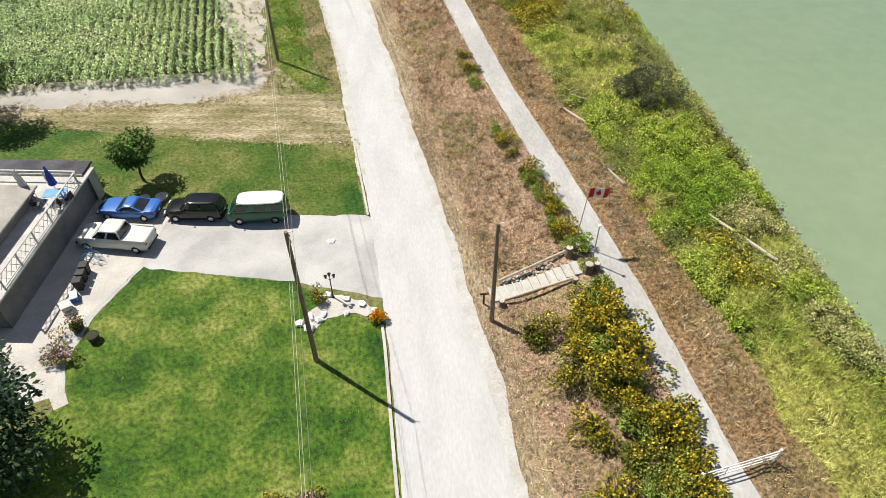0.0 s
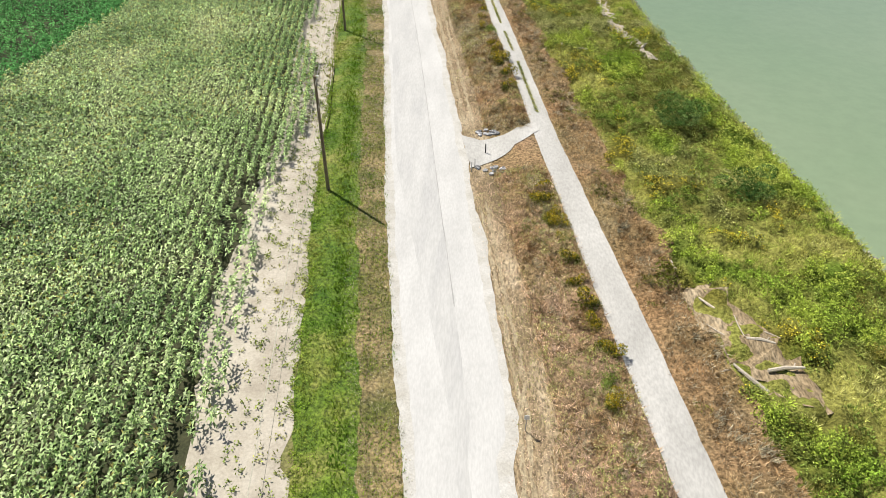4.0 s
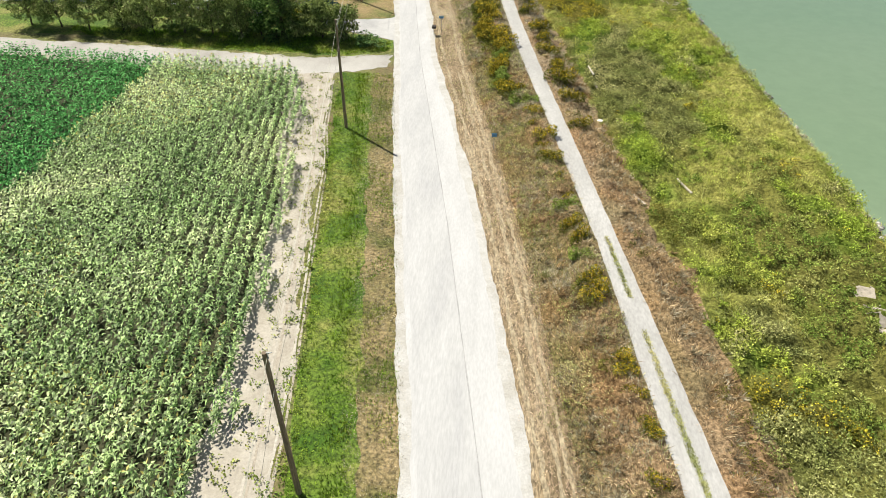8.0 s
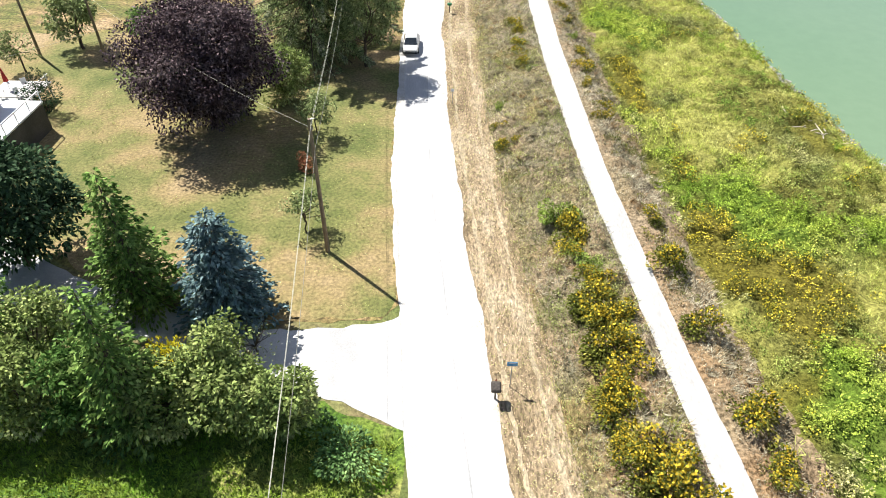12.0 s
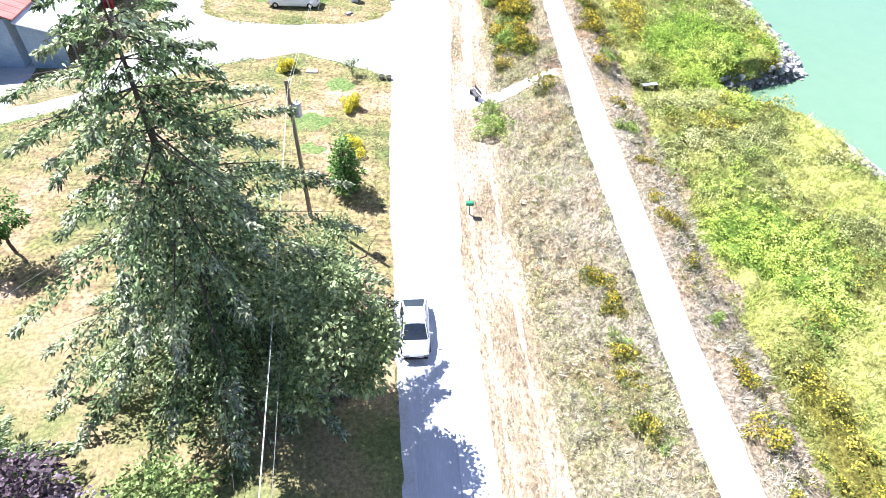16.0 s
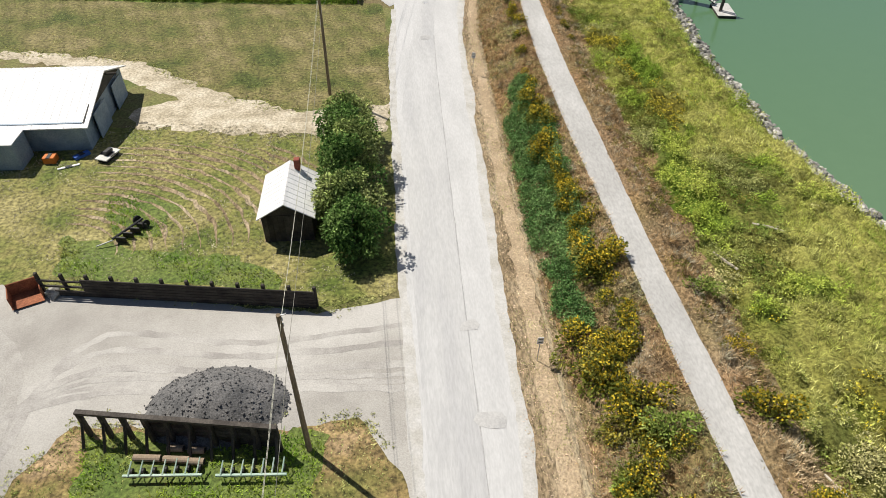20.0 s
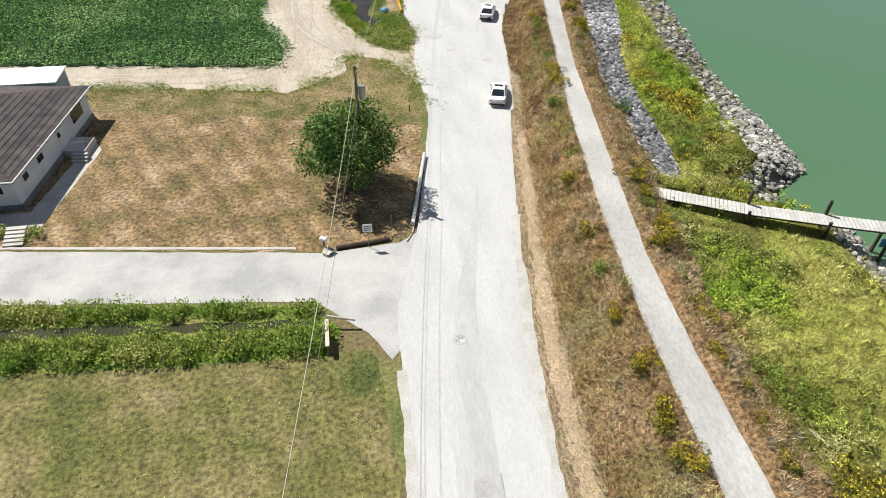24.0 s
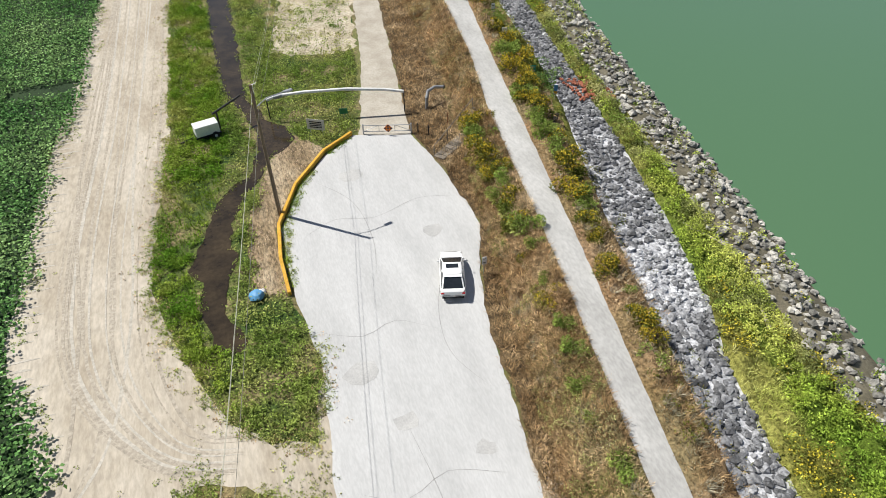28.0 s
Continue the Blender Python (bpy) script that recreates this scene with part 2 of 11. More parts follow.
mat("rock_pale", [(0.20, 0.195, 0.175), (0.50, 0.48, 0.43)], 0.8, 5, 0.35, 0.9, 0.6, each=0.55, island=0.55)
mat("driftwood", [(0.42, 0.37, 0.30), (0.55, 0.50, 0.42)], 1.2, 12, 0.2, 0.85, 0.3, each=0.2)
leafy("corn_leaf", [(0.22, 0.34, 0.12), (0.36, 0.49, 0.20), (0.56, 0.64, 0.33)], 0.7, 0.09, 0.5, spec=0.3)
leafy("corn_dark", [(0.075, 0.25, 0.07), (0.13, 0.36, 0.105)], 0.6, 0.1)
leafy("corn_tassel", [(0.56, 0.52, 0.17), (0.70, 0.62, 0.24)], 0.3, 0.1)
leafy("potato_leaf", [(0.085, 0.20, 0.055), (0.15, 0.29, 0.09), (0.26, 0.40, 0.15)], 0.6, 0.1)
leafy("dry_blade", [(0.26, 0.165, 0.08), (0.42, 0.295, 0.155), (0.60, 0.465, 0.29)], 0.55, 0.25)
leafy("pink_blade", [(0.42, 0.29, 0.205), (0.60, 0.44, 0.325), (0.76, 0.61, 0.47)], 0.5, 0.22)
leafy("hay_blade", [(0.27, 0.255, 0.165), (0.42, 0.385, 0.275), (0.58, 0.53, 0.40)], 0.5, 0.22)
leafy("straw_blade", [(0.46, 0.36, 0.21), (0.66, 0.55, 0.36)], 0.45, 0.3)
leafy("marsh_leaf", [(0.22, 0.34, 0.045), (0.38, 0.47, 0.075), (0.54, 0.56, 0.14)], 0.5, 0.1)
leafy("sage_leaf", [(0.23, 0.265, 0.08), (0.37, 0.39, 0.14), (0.53, 0.50, 0.235)], 0.5, 0.2)
leafy("grey_leaf", [(0.10, 0.115, 0.065), (0.17, 0.18, 0.11)], 0.5, 0.4)
leafy("marsh_blade", [(0.29, 0.37, 0.07), (0.46, 0.50, 0.12), (0.64, 0.62, 0.25)], 0.5, 0.1)
leafy("weed_leaf", [(0.16, 0.25, 0.045), (0.28, 0.35, 0.08), (0.41, 0.40, 0.14)], 0.5, 0.2)
leafy("bush_leaf", [(0.09, 0.115, 0.02), (0.17, 0.18, 0.035), (0.29, 0.25, 0.06)], 0.5, 0.5)
leafy("ivy_leaf", [(0.10, 0.20, 0.06), (0.20, 0.31, 0.11)], 0.6, 0.4)
leafy("tree_leaf", [(0.05, 0.115, 0.025), (0.10, 0.185, 0.045), (0.19, 0.275, 0.085)], 0.6, 0.5)
leafy("flower_yellow", [(0.44, 0.33, 0.028), (0.64, 0.49, 0.05)], 0.4, 0.5)
leafy("goldenrod_flower", [(0.58, 0.47, 0.035), (0.80, 0.68, 0.08)], 0.4, 0.5)
leafy("verge_blade", [(0.13, 0.26, 0.025), (0.23, 0.33, 0.04), (0.34, 0.36, 0.09)], 0.4, 0.2)


def water_mat():
    m = mat("river_water", [(0.185, 0.255, 0.15), (0.215, 0.275, 0.17)], 0.02, 0.6, 0.04, 0.16, 0, spec=0.5)
    nt = m.node_tree
    w = nt.nodes.new("ShaderNodeTexNoise")
    w.inputs["Scale"].default_value, w.inputs["Detail"].default_value = 1.2, 4
    b = nt.nodes.new("ShaderNodeBump")
    b.inputs["Strength"].default_value, b.inputs["Distance"].default_value = 0.25, 0.03
    co = nt.nodes["Texture Coordinate"]
    nt.links.new(co.outputs["Object"], w.inputs["Vector"])
    nt.links.new(w.outputs["Fac"], b.inputs["Height"])
    nt.links.new(b.outputs[0], nt.nodes["Principled BSDF"].inputs["Normal"])
    # darker downstream: changing sky reflection and depth, put into the base colour
    sep, rng = nt.nodes.new("ShaderNodeSeparateXYZ"), nt.nodes.new("ShaderNodeMapRange")
    rng.inputs["From Min"].default_value, rng.inputs["From Max"].default_value = 120.0, 400.0
    blend = nt.nodes.new("ShaderNodeMix")
    blend.data_type = "RGBA"
    base = nt.nodes["Principled BSDF"].inputs["Base Color"]
    nt.links.new(co.outputs["Object"], sep.inputs[0])
    nt.links.new(sep.outputs["Y"], rng.inputs["Value"])
    nt.links.new(rng.outputs[0], blend.inputs["Factor"])
    nt.links.new(base.links[0].from_socket, blend.inputs["A"])
    blend.inputs["B"].default_value = (0.072, 0.155, 0.072, 1)
    nt.links.new(blend.outputs["Result"], base)


water_mat()


def canopy_mat(name, fine, contrast, dist):
    """Matted plants seen from above: the colour of what grows there, with a tangle of small relief."""
    m = mat(name, [(0.5, 0.5, 0.5), (0.5, 0.5, 0.5)], 0.8, fine, contrast, 0.95, 1.0, spec=0.05, dist=dist)
    nt = m.node_tree
    tint = nt.nodes.new("ShaderNodeAttribute")
    tint.attribute_name = "plants"
    scale = next(n for n in nt.nodes if n.type == "VECT_MATH" and n.operation == "SCALE")
    nt.links.new(tint.outputs["Color"], scale.inputs[0])


canopy_mat("marsh_canopy", 4.0, 0.5, 0.3)
canopy_mat("slope_canopy", 4.0, 0.6, 0.24)

# ---- plan: lines along the way, as (y, x) ----
ROAD_L = [(-150, 14), (0, 0.4), (16, -0.7), (26, -0.9), (39, -1.7), (48, -2.6), (63, -4.1), (75, -5.7), (87, -7.7), (106, -10.7), (128, -13.6), (154, -16.9), (171, -19.4),
          (194, -22.7), (215, -25.3), (239, -28.6), (256, -29.6), (278, -30.9), (305, -31.6), (330, -32.1), (364, -32.3), (385, -31.5), (395, -28.6), (412, -25.3), (424, -24.9), (470, -14)]
ROAD_R = [(-150, 21), (0, 7), (15, 5.8), (24, 5.4), (35, 4.3), (48, 2.7), (64, 0.9), (75, -0.4), (82.5, -1.3), (84, -0.9), (86, -0.9), (102, -2.8), (115, -4.5), (128, -6.2), (141, -8.0), (162, -11.2),
          (175, -13.1), (195, -16.8), (210, -19.8), (222, -21.5), (239, -23.6), (249, -24.6), (268, -26.0), (278, -26.4), (294, -26.3), (310, -25.8), (330, -25.2), (356, -24.4), (372, -23.9),
          (380, -23.0), (390, -21.3), (405, -18.3), (421, -14.7), (431, -13.0), (470, -4)]
PATH_L = [(-150, 28), (0, 17.6), (24, 14.7), (32, 13.7), (42, 12.2), (55, 10.3), (75, 8.1), (94, 5.5), (111, 3.3), (122, 2.0), (137, 0.2), (150, -1.9), (171, -4.1), (190, -6.8), (210, -9.8), (238, -13.3),
          (258, -14.9), (284, -16.1), (308, -15.9), (326, -16.5), (345, -17.0), (361, -17.0), (372, -16.5), (380, -16.0), (391, -14.8), (407, -12.3), (421, -9.6), (438, -6.3), (455, -3.5), (467, -0.7), (482, 1.7), (620, 24)]
PATH_R = [(-150, 31), (0, 19.2), (15, 17.3), (27, 16.4), (42, 14.5), (55, 12.5), (75, 10.6), (90, 8.7), (107, 6.2), (128, 3.4), (143, 1.4), (161, -1.0), (186, -4.5), (199, -6.4), (219, -9.2), (238, -11.3), (262, -12.9),
          (284, -13.5), (309, -13.9), (331, -14.5), (359, -14.4), (376, -13.9), (386, -13.2), (402, -10.8), (417, -8.5), (435, -4.7), (454, -1.0), (468, 1.7), (481, 4.4), (620, 28)]
SHORE = [(-150, 40), (25, 32), (53, 32.5), (85, 32), (100, 30.7), (113, 29.2), (130, 26.6), (145, 24.6), (162, 22.6), (189, 21.9), (208, 20.5), (236, 17.7), (251, 15), (269, 12.3), (283, 10.6), (289, 9.0),
         (293, 1.5), (296, 2.0), (299, 10.5), (302, 11.4), (317, 10.8), (334, 9.8), (343, 7.9), (350, 6.7), (368, 6.2), (380, 7.5), (391, 8.5), (394, 4.0), (397, 5.0), (400, 9.6), (405, 10.4), (421, 10.9), (438, 13.9),
         (453, 16.6), (467, 18.6), (486, 22.4), (620, 45)]
DIKE_Z = [(-150, 1.2), (60, 1.2), (110, 1.1), (119, 0.8), (128, 1.1), (150, 1.7), (200, 1.6), (270, 2.4), (300, 2.5), (450, 2.2), (620, 2.2)]
WATER_Z = -2.2


def along(line, y):
    a = np.asarray(line, float)
    return np.interp(y, a[:, 0], a[:, 1])


def wobble(x, y, s, seed=0.0):
    """Smooth pseudo-random values in -1..1 over the plan."""
    x, y = np.asarray(x, float) * s + seed, np.asarray(y, float) * s + 1.7 * seed
    return (np.sin(x * 1.31 + np.sin(y * 1.73 + seed)) + np.sin(y * 1.17 + 2.1 * np.sin(x * 0.83)) + np.sin((x + y) * 2.3 + 0.5) * 0.6 + np.sin((x - y) * 3.7 + seed) * 0.4) / 3.0


LATTICE = np.random.RandomState(5).uniform(0, 1, (256, 256))


def vn(x, y, period, shift=0):
    """Smooth value noise in 0..1 with the given period in metres."""
    x, y = np.asarray(x, float) / period + 31.7 * shift + 4000, np.asarray(y, float) / period + 17.3 * shift + 4000
    i, j = np.floor(x).astype(int), np.floor(y).astype(int)
    u, v = x - i, y - j
    u, v = u * u * (3 - 2 * u), v * v * (3 - 2 * v)
    a, b, c, d = LATTICE[i % 256, j % 256], LATTICE[(i + 1) % 256, j % 256], LATTICE[i % 256, (j + 1) % 256], LATTICE[(i + 1) % 256, (j + 1) % 256]
    return (a * (1 - u) + b * u) * (1 - v) + (c * (1 - u) + d * u) * v


def puffs(x, y):
    """Rounded hummocks with creases between them, 0..1."""
    return 0.6 * np.abs(2 * vn(x, y, 1.5, 1) - 1) ** 0.8 + 0.28 * np.abs(2 * vn(x, y, 0.7, 2) - 1) + 0.12 * vn(x, y, 0.3, 3)


def zg(x, y):
    """The height of the ground."""
    x, y = np.broadcast_arrays(np.asarray(x, float), np.asarray(y, float))
    rr, pl, pr, sh, zp = along(ROAD_R, y), along(PATH_L, y), along(PATH_R, y), along(SHORE, y), along(DIKE_Z, y)
    foot = rr + 0.3 * (pl - rr)
    u = np.clip((x - foot) / np.maximum(pl - foot, 0.1), 0, 1)
    z = zp * u * u * (3 - 2 * u)
    v = np.clip((x - pr) / 4.5, 0, 1)
    z = z - v * v * (3 - 2 * v) * (zp - 0.55)
    far = np.maximum(sh - 4 - (pr + 4.5), 0.5)
    z = z - np.clip((x - pr - 4.5) / far, 0, 1) * 0.9
    z = z - np.clip((x - (sh - 4)) / 4, 0, 1.6) * (WATER_Z * -1 + 0.05 - 0.35)
    return z


def strip_share(y):
    """How much of the way from the road to the path is mown."""
    return np.interp(y, [0, 50, 85, 130, 210, 300, 420], [0.16, 0.20, 0.34, 0.36, 0.38, 0.38, 0.26])


def strip_line(y, more=0.0):
    k = strip_share(y) + more
    return along(ROAD_R, y) * (1 - k) + along(PATH_L, y) * k


def soft_edge(d, w):
    u = np.clip(d / w, 0, 1)
    return u * u * (3 - 2 * u)


def pier_gap(x, y):
    """1 on the open mud under the pier and just south of it, 0 away from it."""
    d = (395.2 - y) * 0.915 - (x + 9.4) * 0.40
    return (x > -8.6) * soft_edge(3.4 - np.abs(d - 1.3), 1.2)


def overgrown(x, y):
    """The height of the matted growth on both slopes and the foreshore."""
    x, y = np.broadcast_arrays(np.asarray(x, float), np.asarray(y, float))
    rr, pl, pr, sh = along(ROAD_R, y), along(PATH_L, y), along(PATH_R, y), along(SHORE, y)
    foot = rr + strip_share(y) * (pl - rr)
    links = soft_edge(np.abs(y - 117.4) - 3.6, 1.5) * np.maximum(soft_edge(np.abs(y - 291.8) - 1.0, 1.2), x > -5) * np.maximum(soft_edge(np.abs(y - 30) - 1.4, 1.0), x > pl)
    k = soft_edge(x - foot, 0.8) * soft_edge(pl - x, 0.7)
    k = k + soft_edge(x - pr, 1.2) * soft_edge(pr + 5.5 - x, 2.5)
    wet = soft_edge(x - pr - 3.6, 2.0) * soft_edge(sh - np.interp(y, [0, 240, 296, 300, 392, 400, 440, 520], [0.6, 1.0, 1.8, 2.6, 2.8, 4.6, 6.0, 6.6]) - x, 1.6)
    stone = soft_edge(y - 396, 2.0) * soft_edge(x - along(RIP_L, y) + 0.6, 0.6) * soft_edge(along(RIP_R, y) + 0.6 - x, 0.6)
    p = puffs(x, y)
    return zg(x, y) + links * (1 - stone) * (1 - pier_gap(x, y)) * (0.9 * np.interp(y, [0, 60, 105], [0.3, 0.4, 1.0]) * p * k + (0.02 + 1.3 * p) * wet)


RIP_L = [(396, -6.4), (404, -6.4), (416, -5.6), (424, -3.6), (436, -0.9), (444, 1.3), (456, 4.9), (466, 7.0), (479, 9.0), (520, 16)]
RIP_R = [(396, -4.8), (404, -3.6), (415, -2.6), (424, -0.4), (429, 1.9), (438, 4.6), (449, 6.9), (468, 10.4), (479, 12.5), (520, 20)]


# ---- mesh helpers ----
def finish(name, me, material, parent=None, label="", smooth=False):
    me.materials.append(MATS[material] if isinstance(material, str) else material)
    if smooth:
        me.polygons.foreach_set("use_smooth", np.ones(len(me.polygons), dtype=bool))
    ob = new(name, me)
    if parent is not None:
        ob.parent = parent
    if label:
        tagged(ob, label)
    return ob


def soup(name, verts, material, parent=None, label=""):
    """One mesh of loose triangles or quads from an array (count, corners, 3)."""
    verts = np.asarray(verts, np.float32)
    n, k = verts.shape[:2]
    me = bpy.data.meshes.new(name)
    me.vertices.add(n * k)
    me.vertices.foreach_set("co", verts.ravel())
    me.loops.add(n * k)
    me.loops.foreach_set("vertex_index", np.arange(n * k, dtype=np.int32))
    me.polygons.add(n)
    me.polygons.foreach_set("loop_start", np.arange(0, n * k, k, dtype=np.int32))
    me.polygons.foreach_set("loop_total", np.full(n, k, dtype=np.int32))
    me.update(calc_edges=True)
    return finish(name, me, material, parent, label)


class Geo:
    """Gathers simple solids into one mesh."""

    def __init__(self):
        self.v, self.f = [], []

    def add(self, verts, faces, m=None):
        n = len(self.v)
        self.v += [tuple(m @ Vector(p)) if m is not None else tuple(p) for p in verts]
        self.f += [tuple(i + n for i in f) for f in faces]
        return self

    def box(self, c, s, rz=0.0, bev=0.0, rx=0.0, ry=0.0):
        """A box with its centre at c; bev: how far its edges are cut back."""
        hx, hy, hz = s[0] / 2, s[1] / 2, s[2] / 2
        m = pose(*c, rx, ry, rz)
        if not bev:
            v = [(x, y, z) for z in (-hz, hz) for x, y in ((-hx, -hy), (hx, -hy), (hx, hy), (-hx, hy))]
            return self.add(v, [(3, 2, 1, 0), (4, 5, 6, 7), (0, 1, 5, 4), (1, 2, 6, 5), (2, 3, 7, 6), (3, 0, 4, 7)], m)
        b = min(bev, 0.45 * min(s))
        rings = []
        for z, k in ((-hz, b), (-hz + b, 0), (hz - b, 0), (hz, b)):
            x, y = hx - k, hy - k
            rings.append([(-x + b * (k == 0), -y, z), (x - b * (k == 0), -y, z), (x, -y + b * (k == 0), z), (x, y - b * (k == 0), z), (x - b * (k == 0), y, z), (-x + b * (k == 0), y, z), (-x, y - b * (k == 0), z), (-x, -y + b * (k == 0), z)])
        return self.loft(rings, m)

    def loft(self, rings, m=None, caps=True):
        n = len(rings[0])
        v = [p for r in rings for p in r]
        f = [(a * n + i, a * n + (i + 1) % n, (a + 1) * n + (i + 1) % n, (a + 1) * n + i) for a in range(len(rings) - 1) for i in range(n)]
        if caps:
            f += [tuple(range(n - 1, -1, -1)), tuple(range((len(rings) - 1) * n, len(rings) * n))]
        return self.add(v, f, m)

    def rod(self, a, b, r0, r1=None, n=8):
        """A round bar from a to b."""
        a, b = Vector(a), Vector(b)
        r1 = r0 if r1 is None else r1
        q = (b - a).to_track_quat("Z", "Y").to_matrix()
        ring = [(math.cos(2 * math.pi * i / n), math.sin(2 * math.pi * i / n)) for i in range(n)]
        return self.loft([[a + q @ Vector((x * r0, y * r0, 0)) for x, y in ring], [b + q @ Vector((x * r1, y * r1, 0)) for x, y in ring]])

    def tube(self, pts, r, n=6):
        for a, b in zip(pts[:-1], pts[1:]):
            self.rod(a, b, r, r, n)
        return self

    def prism(self, outline, z0, z1, m=None):
        """An upright solid over a plan outline, counter-clockwise."""
        return self.loft([[(x, y, z0) for x, y in outline], [(x, y, z1) for x, y in outline]], m)

    def ball(self, c, r, n=8, k=5, squash=1.0, rough=0.0, rnd=None):
        rings = []
        for j in range(k + 1):
            a = math.pi * (0.04 + 0.92 * j / k) - math.pi / 2
            rings.append([(c[0] + r * math.cos(a) * math.cos(2 * math.pi * i / n) * (1 + (rnd.uniform(-rough, rough) if rnd else 0)),
                           c[1] + r * math.cos(a) * math.sin(2 * math.pi * i / n) * (1 + (rnd.uniform(-rough, rough) if rnd else 0)),
                           c[2] + r * squash * math.sin(a)) for i in range(n)])
        return self.loft(rings)

    def mesh(self, name):
        me = bpy.data.meshes.new(name)
        me.from_pydata(self.v, [], self.f)
        return me


def part(name, geo, material, parent=None, label="", smooth=False):
    return finish(name, geo.mesh(name) if isinstance(geo, Geo) else geo, material, parent, label, smooth)


def thing(name, label, category, group="", at=None):
    ob = new(name)
    ob.empty_display_size = 0.3
    if at is not None:
        ob.matrix_basis = at
    return tagged(ob, label, category, group)


# ---- ground, road, path, water ----
def strip_mesh(name, y0, y1, step, left, right, cols, lift, material, jitter=0.0, scale=1.0, zfun=zg):
    """A band between two lines, draped on the ground; left and right give x for an array of y."""
    ys = np.arange(y0, y1 + step * 0.5, step)
    l, r = left(ys), right(ys)
    if jitter:
        l = l + jitter * wobble(l * 0, ys, scale, 3.0) + 0.5 * jitter * wobble(l * 0, ys, scale * 3.1, 5.0)
        r = r + jitter * wobble(r * 0, ys, scale, 8.0) + 0.5 * jitter * wobble(r * 0, ys, scale * 2.7, 1.0)
    fr = np.linspace(0, 1, cols + 1)
    x = l[:, None] + (r - l)[:, None] * fr
    y = np.repeat(ys[:, None], cols + 1, 1)
    z = zfun(x, y) + lift
    v = np.stack([x, y, z], -1).reshape(-1, 3)
    n, w = len(ys), cols + 1
    a = (np.arange(n - 1)[:, None] * w + np.arange(cols)).ravel()
    f = np.stack([a, a + 1, a + w + 1, a + w], 1)
    me = bpy.data.meshes.new(name)
    me.from_pydata(v.tolist(), [], f.tolist())
    return finish(name, me, material, smooth=True)


def ground_sheet():
    ys = np.concatenate([[-1600, -700, -300], np.arange(-140, 600, 2.0), [640, 760, 1000, 1600]])
    yc = np.clip(ys, -150, 620)
    rl, rr, pl, pr, sh = (along(c, yc)[:, None] for c in (ROAD_L, ROAD_R, PATH_L, PATH_R, SHORE))
    left = np.array([-1600, -800, -400, -200, -140, -100, -70, -50, -35, -25, -18, -12, -8, -4, -1.5, 0.0])
    x = np.concatenate([rl + left, rr + (pl - rr) * np.array([0, 0.15, 0.3, 0.4, 0.5, 0.6, 0.7, 0.8, 0.9, 1.0]), pr + np.array([0, 0.7, 1.5, 2.3, 3.0, 3.8, 4.5]),
                        pr + 4.5 + (sh - 4 - pr - 4.5) * np.array([0.2, 0.4, 0.6, 0.8, 1.0]), sh + np.array([-3, -2, -1, 0, 1, 2.4]), sh * 0 + np.array([[200.0, 1600.0]])], 1)
    y = np.repeat(ys[:, None], x.shape[1], 1)
    z = zg(x, np.clip(y, -150, 620))
    z = z - np.where((x > rr + 0.4) & (x < sh - 1.6), 0.2, 0)
    z[:, -2:] = -6.0
    w = x.shape[1]
    a = (np.arange(len(ys) - 1)[:, None] * w + np.arange(w - 1)).ravel()
    me = bpy.data.meshes.new("ground")
    me.from_pydata(np.stack([x, y, z], -1).reshape(-1, 3).tolist(), [], np.stack([a, a + 1, a + w + 1, a + w], 1).tolist())
    ob = finish("ground", me, "ground_soil", smooth=True)
    tagged(ob, "flat farmland soil rising to a grassy river dike", "ground", kind="structure")


ground_sheet()


def band(name, label, y0, y1, left, right, cols, lift, material, jitter=0.3, scale=0.8, step=1.0, category="ground", zfun=zg):
    ob = strip_mesh(name, y0, y1, step, left, right, cols, lift, material, jitter, scale, zfun)
    return tagged(ob, label, category, kind="structure")


band("road", "pale sun-bleached asphalt farm road with worn edges", -140, 424, lambda y: along(ROAD_L, y), lambda y: along(ROAD_R, y), 6, 0.03, "asphalt", 0.07, 1.3, 0.5, category="road")
def lane_west(y):
    """West edge of the greyer lane, which feathers out towards both of its ends."""
    full = np.clip((y - 70) / 45, 0.02, 1) * np.clip((400 - y) / 45, 0.02, 1)
    share = 0.60 - 0.50 * full
    return along(ROAD_L, y) * (1 - share) + along(ROAD_R, y) * share


band("road_lane", "greyer worn lane of the asphalt road", 70, 400, lane_west, lambda y: along(ROAD_L, y) * 0.40 + along(ROAD_R, y) * 0.60, 3, 0.035, "asphalt_lane", 0.05, 1.1, 1.0, category="road")
band("road_seam", "dark paving seam along the road", 95, 372, lambda y: along(ROAD_L, y) * 0.40 + along(ROAD_R, y) * 0.60 - 0.03, lambda y: along(ROAD_L, y) * 0.40 + along(ROAD_R, y) * 0.60 + 0.04, 1, 0.040, "tar_seam", 0.04, 0.7, 1.0, category="road")
band("road_shoulder_west", "ragged pale gravel along the road edge", 44, 380, lambda y: along(ROAD_L, y) - 0.35 - 0.15 * wobble(y * 0, y, 0.31, 2), lambda y: along(ROAD_L, y) + 0.3 + 0.25 * wobble(y * 0, y, 0.23, 6), 2, 0.038, "shoulder_gravel", 0.09, 1.7, 0.4)
band("road_shoulder_east", "ragged pale gravel along the road edge", -140, 395, lambda y: along(ROAD_R, y) - 0.55 - 0.3 * wobble(y * 0, y, 0.21, 4), lambda y: along(ROAD_R, y) + 0.3 + 0.3 * wobble(y * 0, y, 0.27, 9), 3, 0.038, "shoulder_gravel", 0.1, 1.6, 0.4)
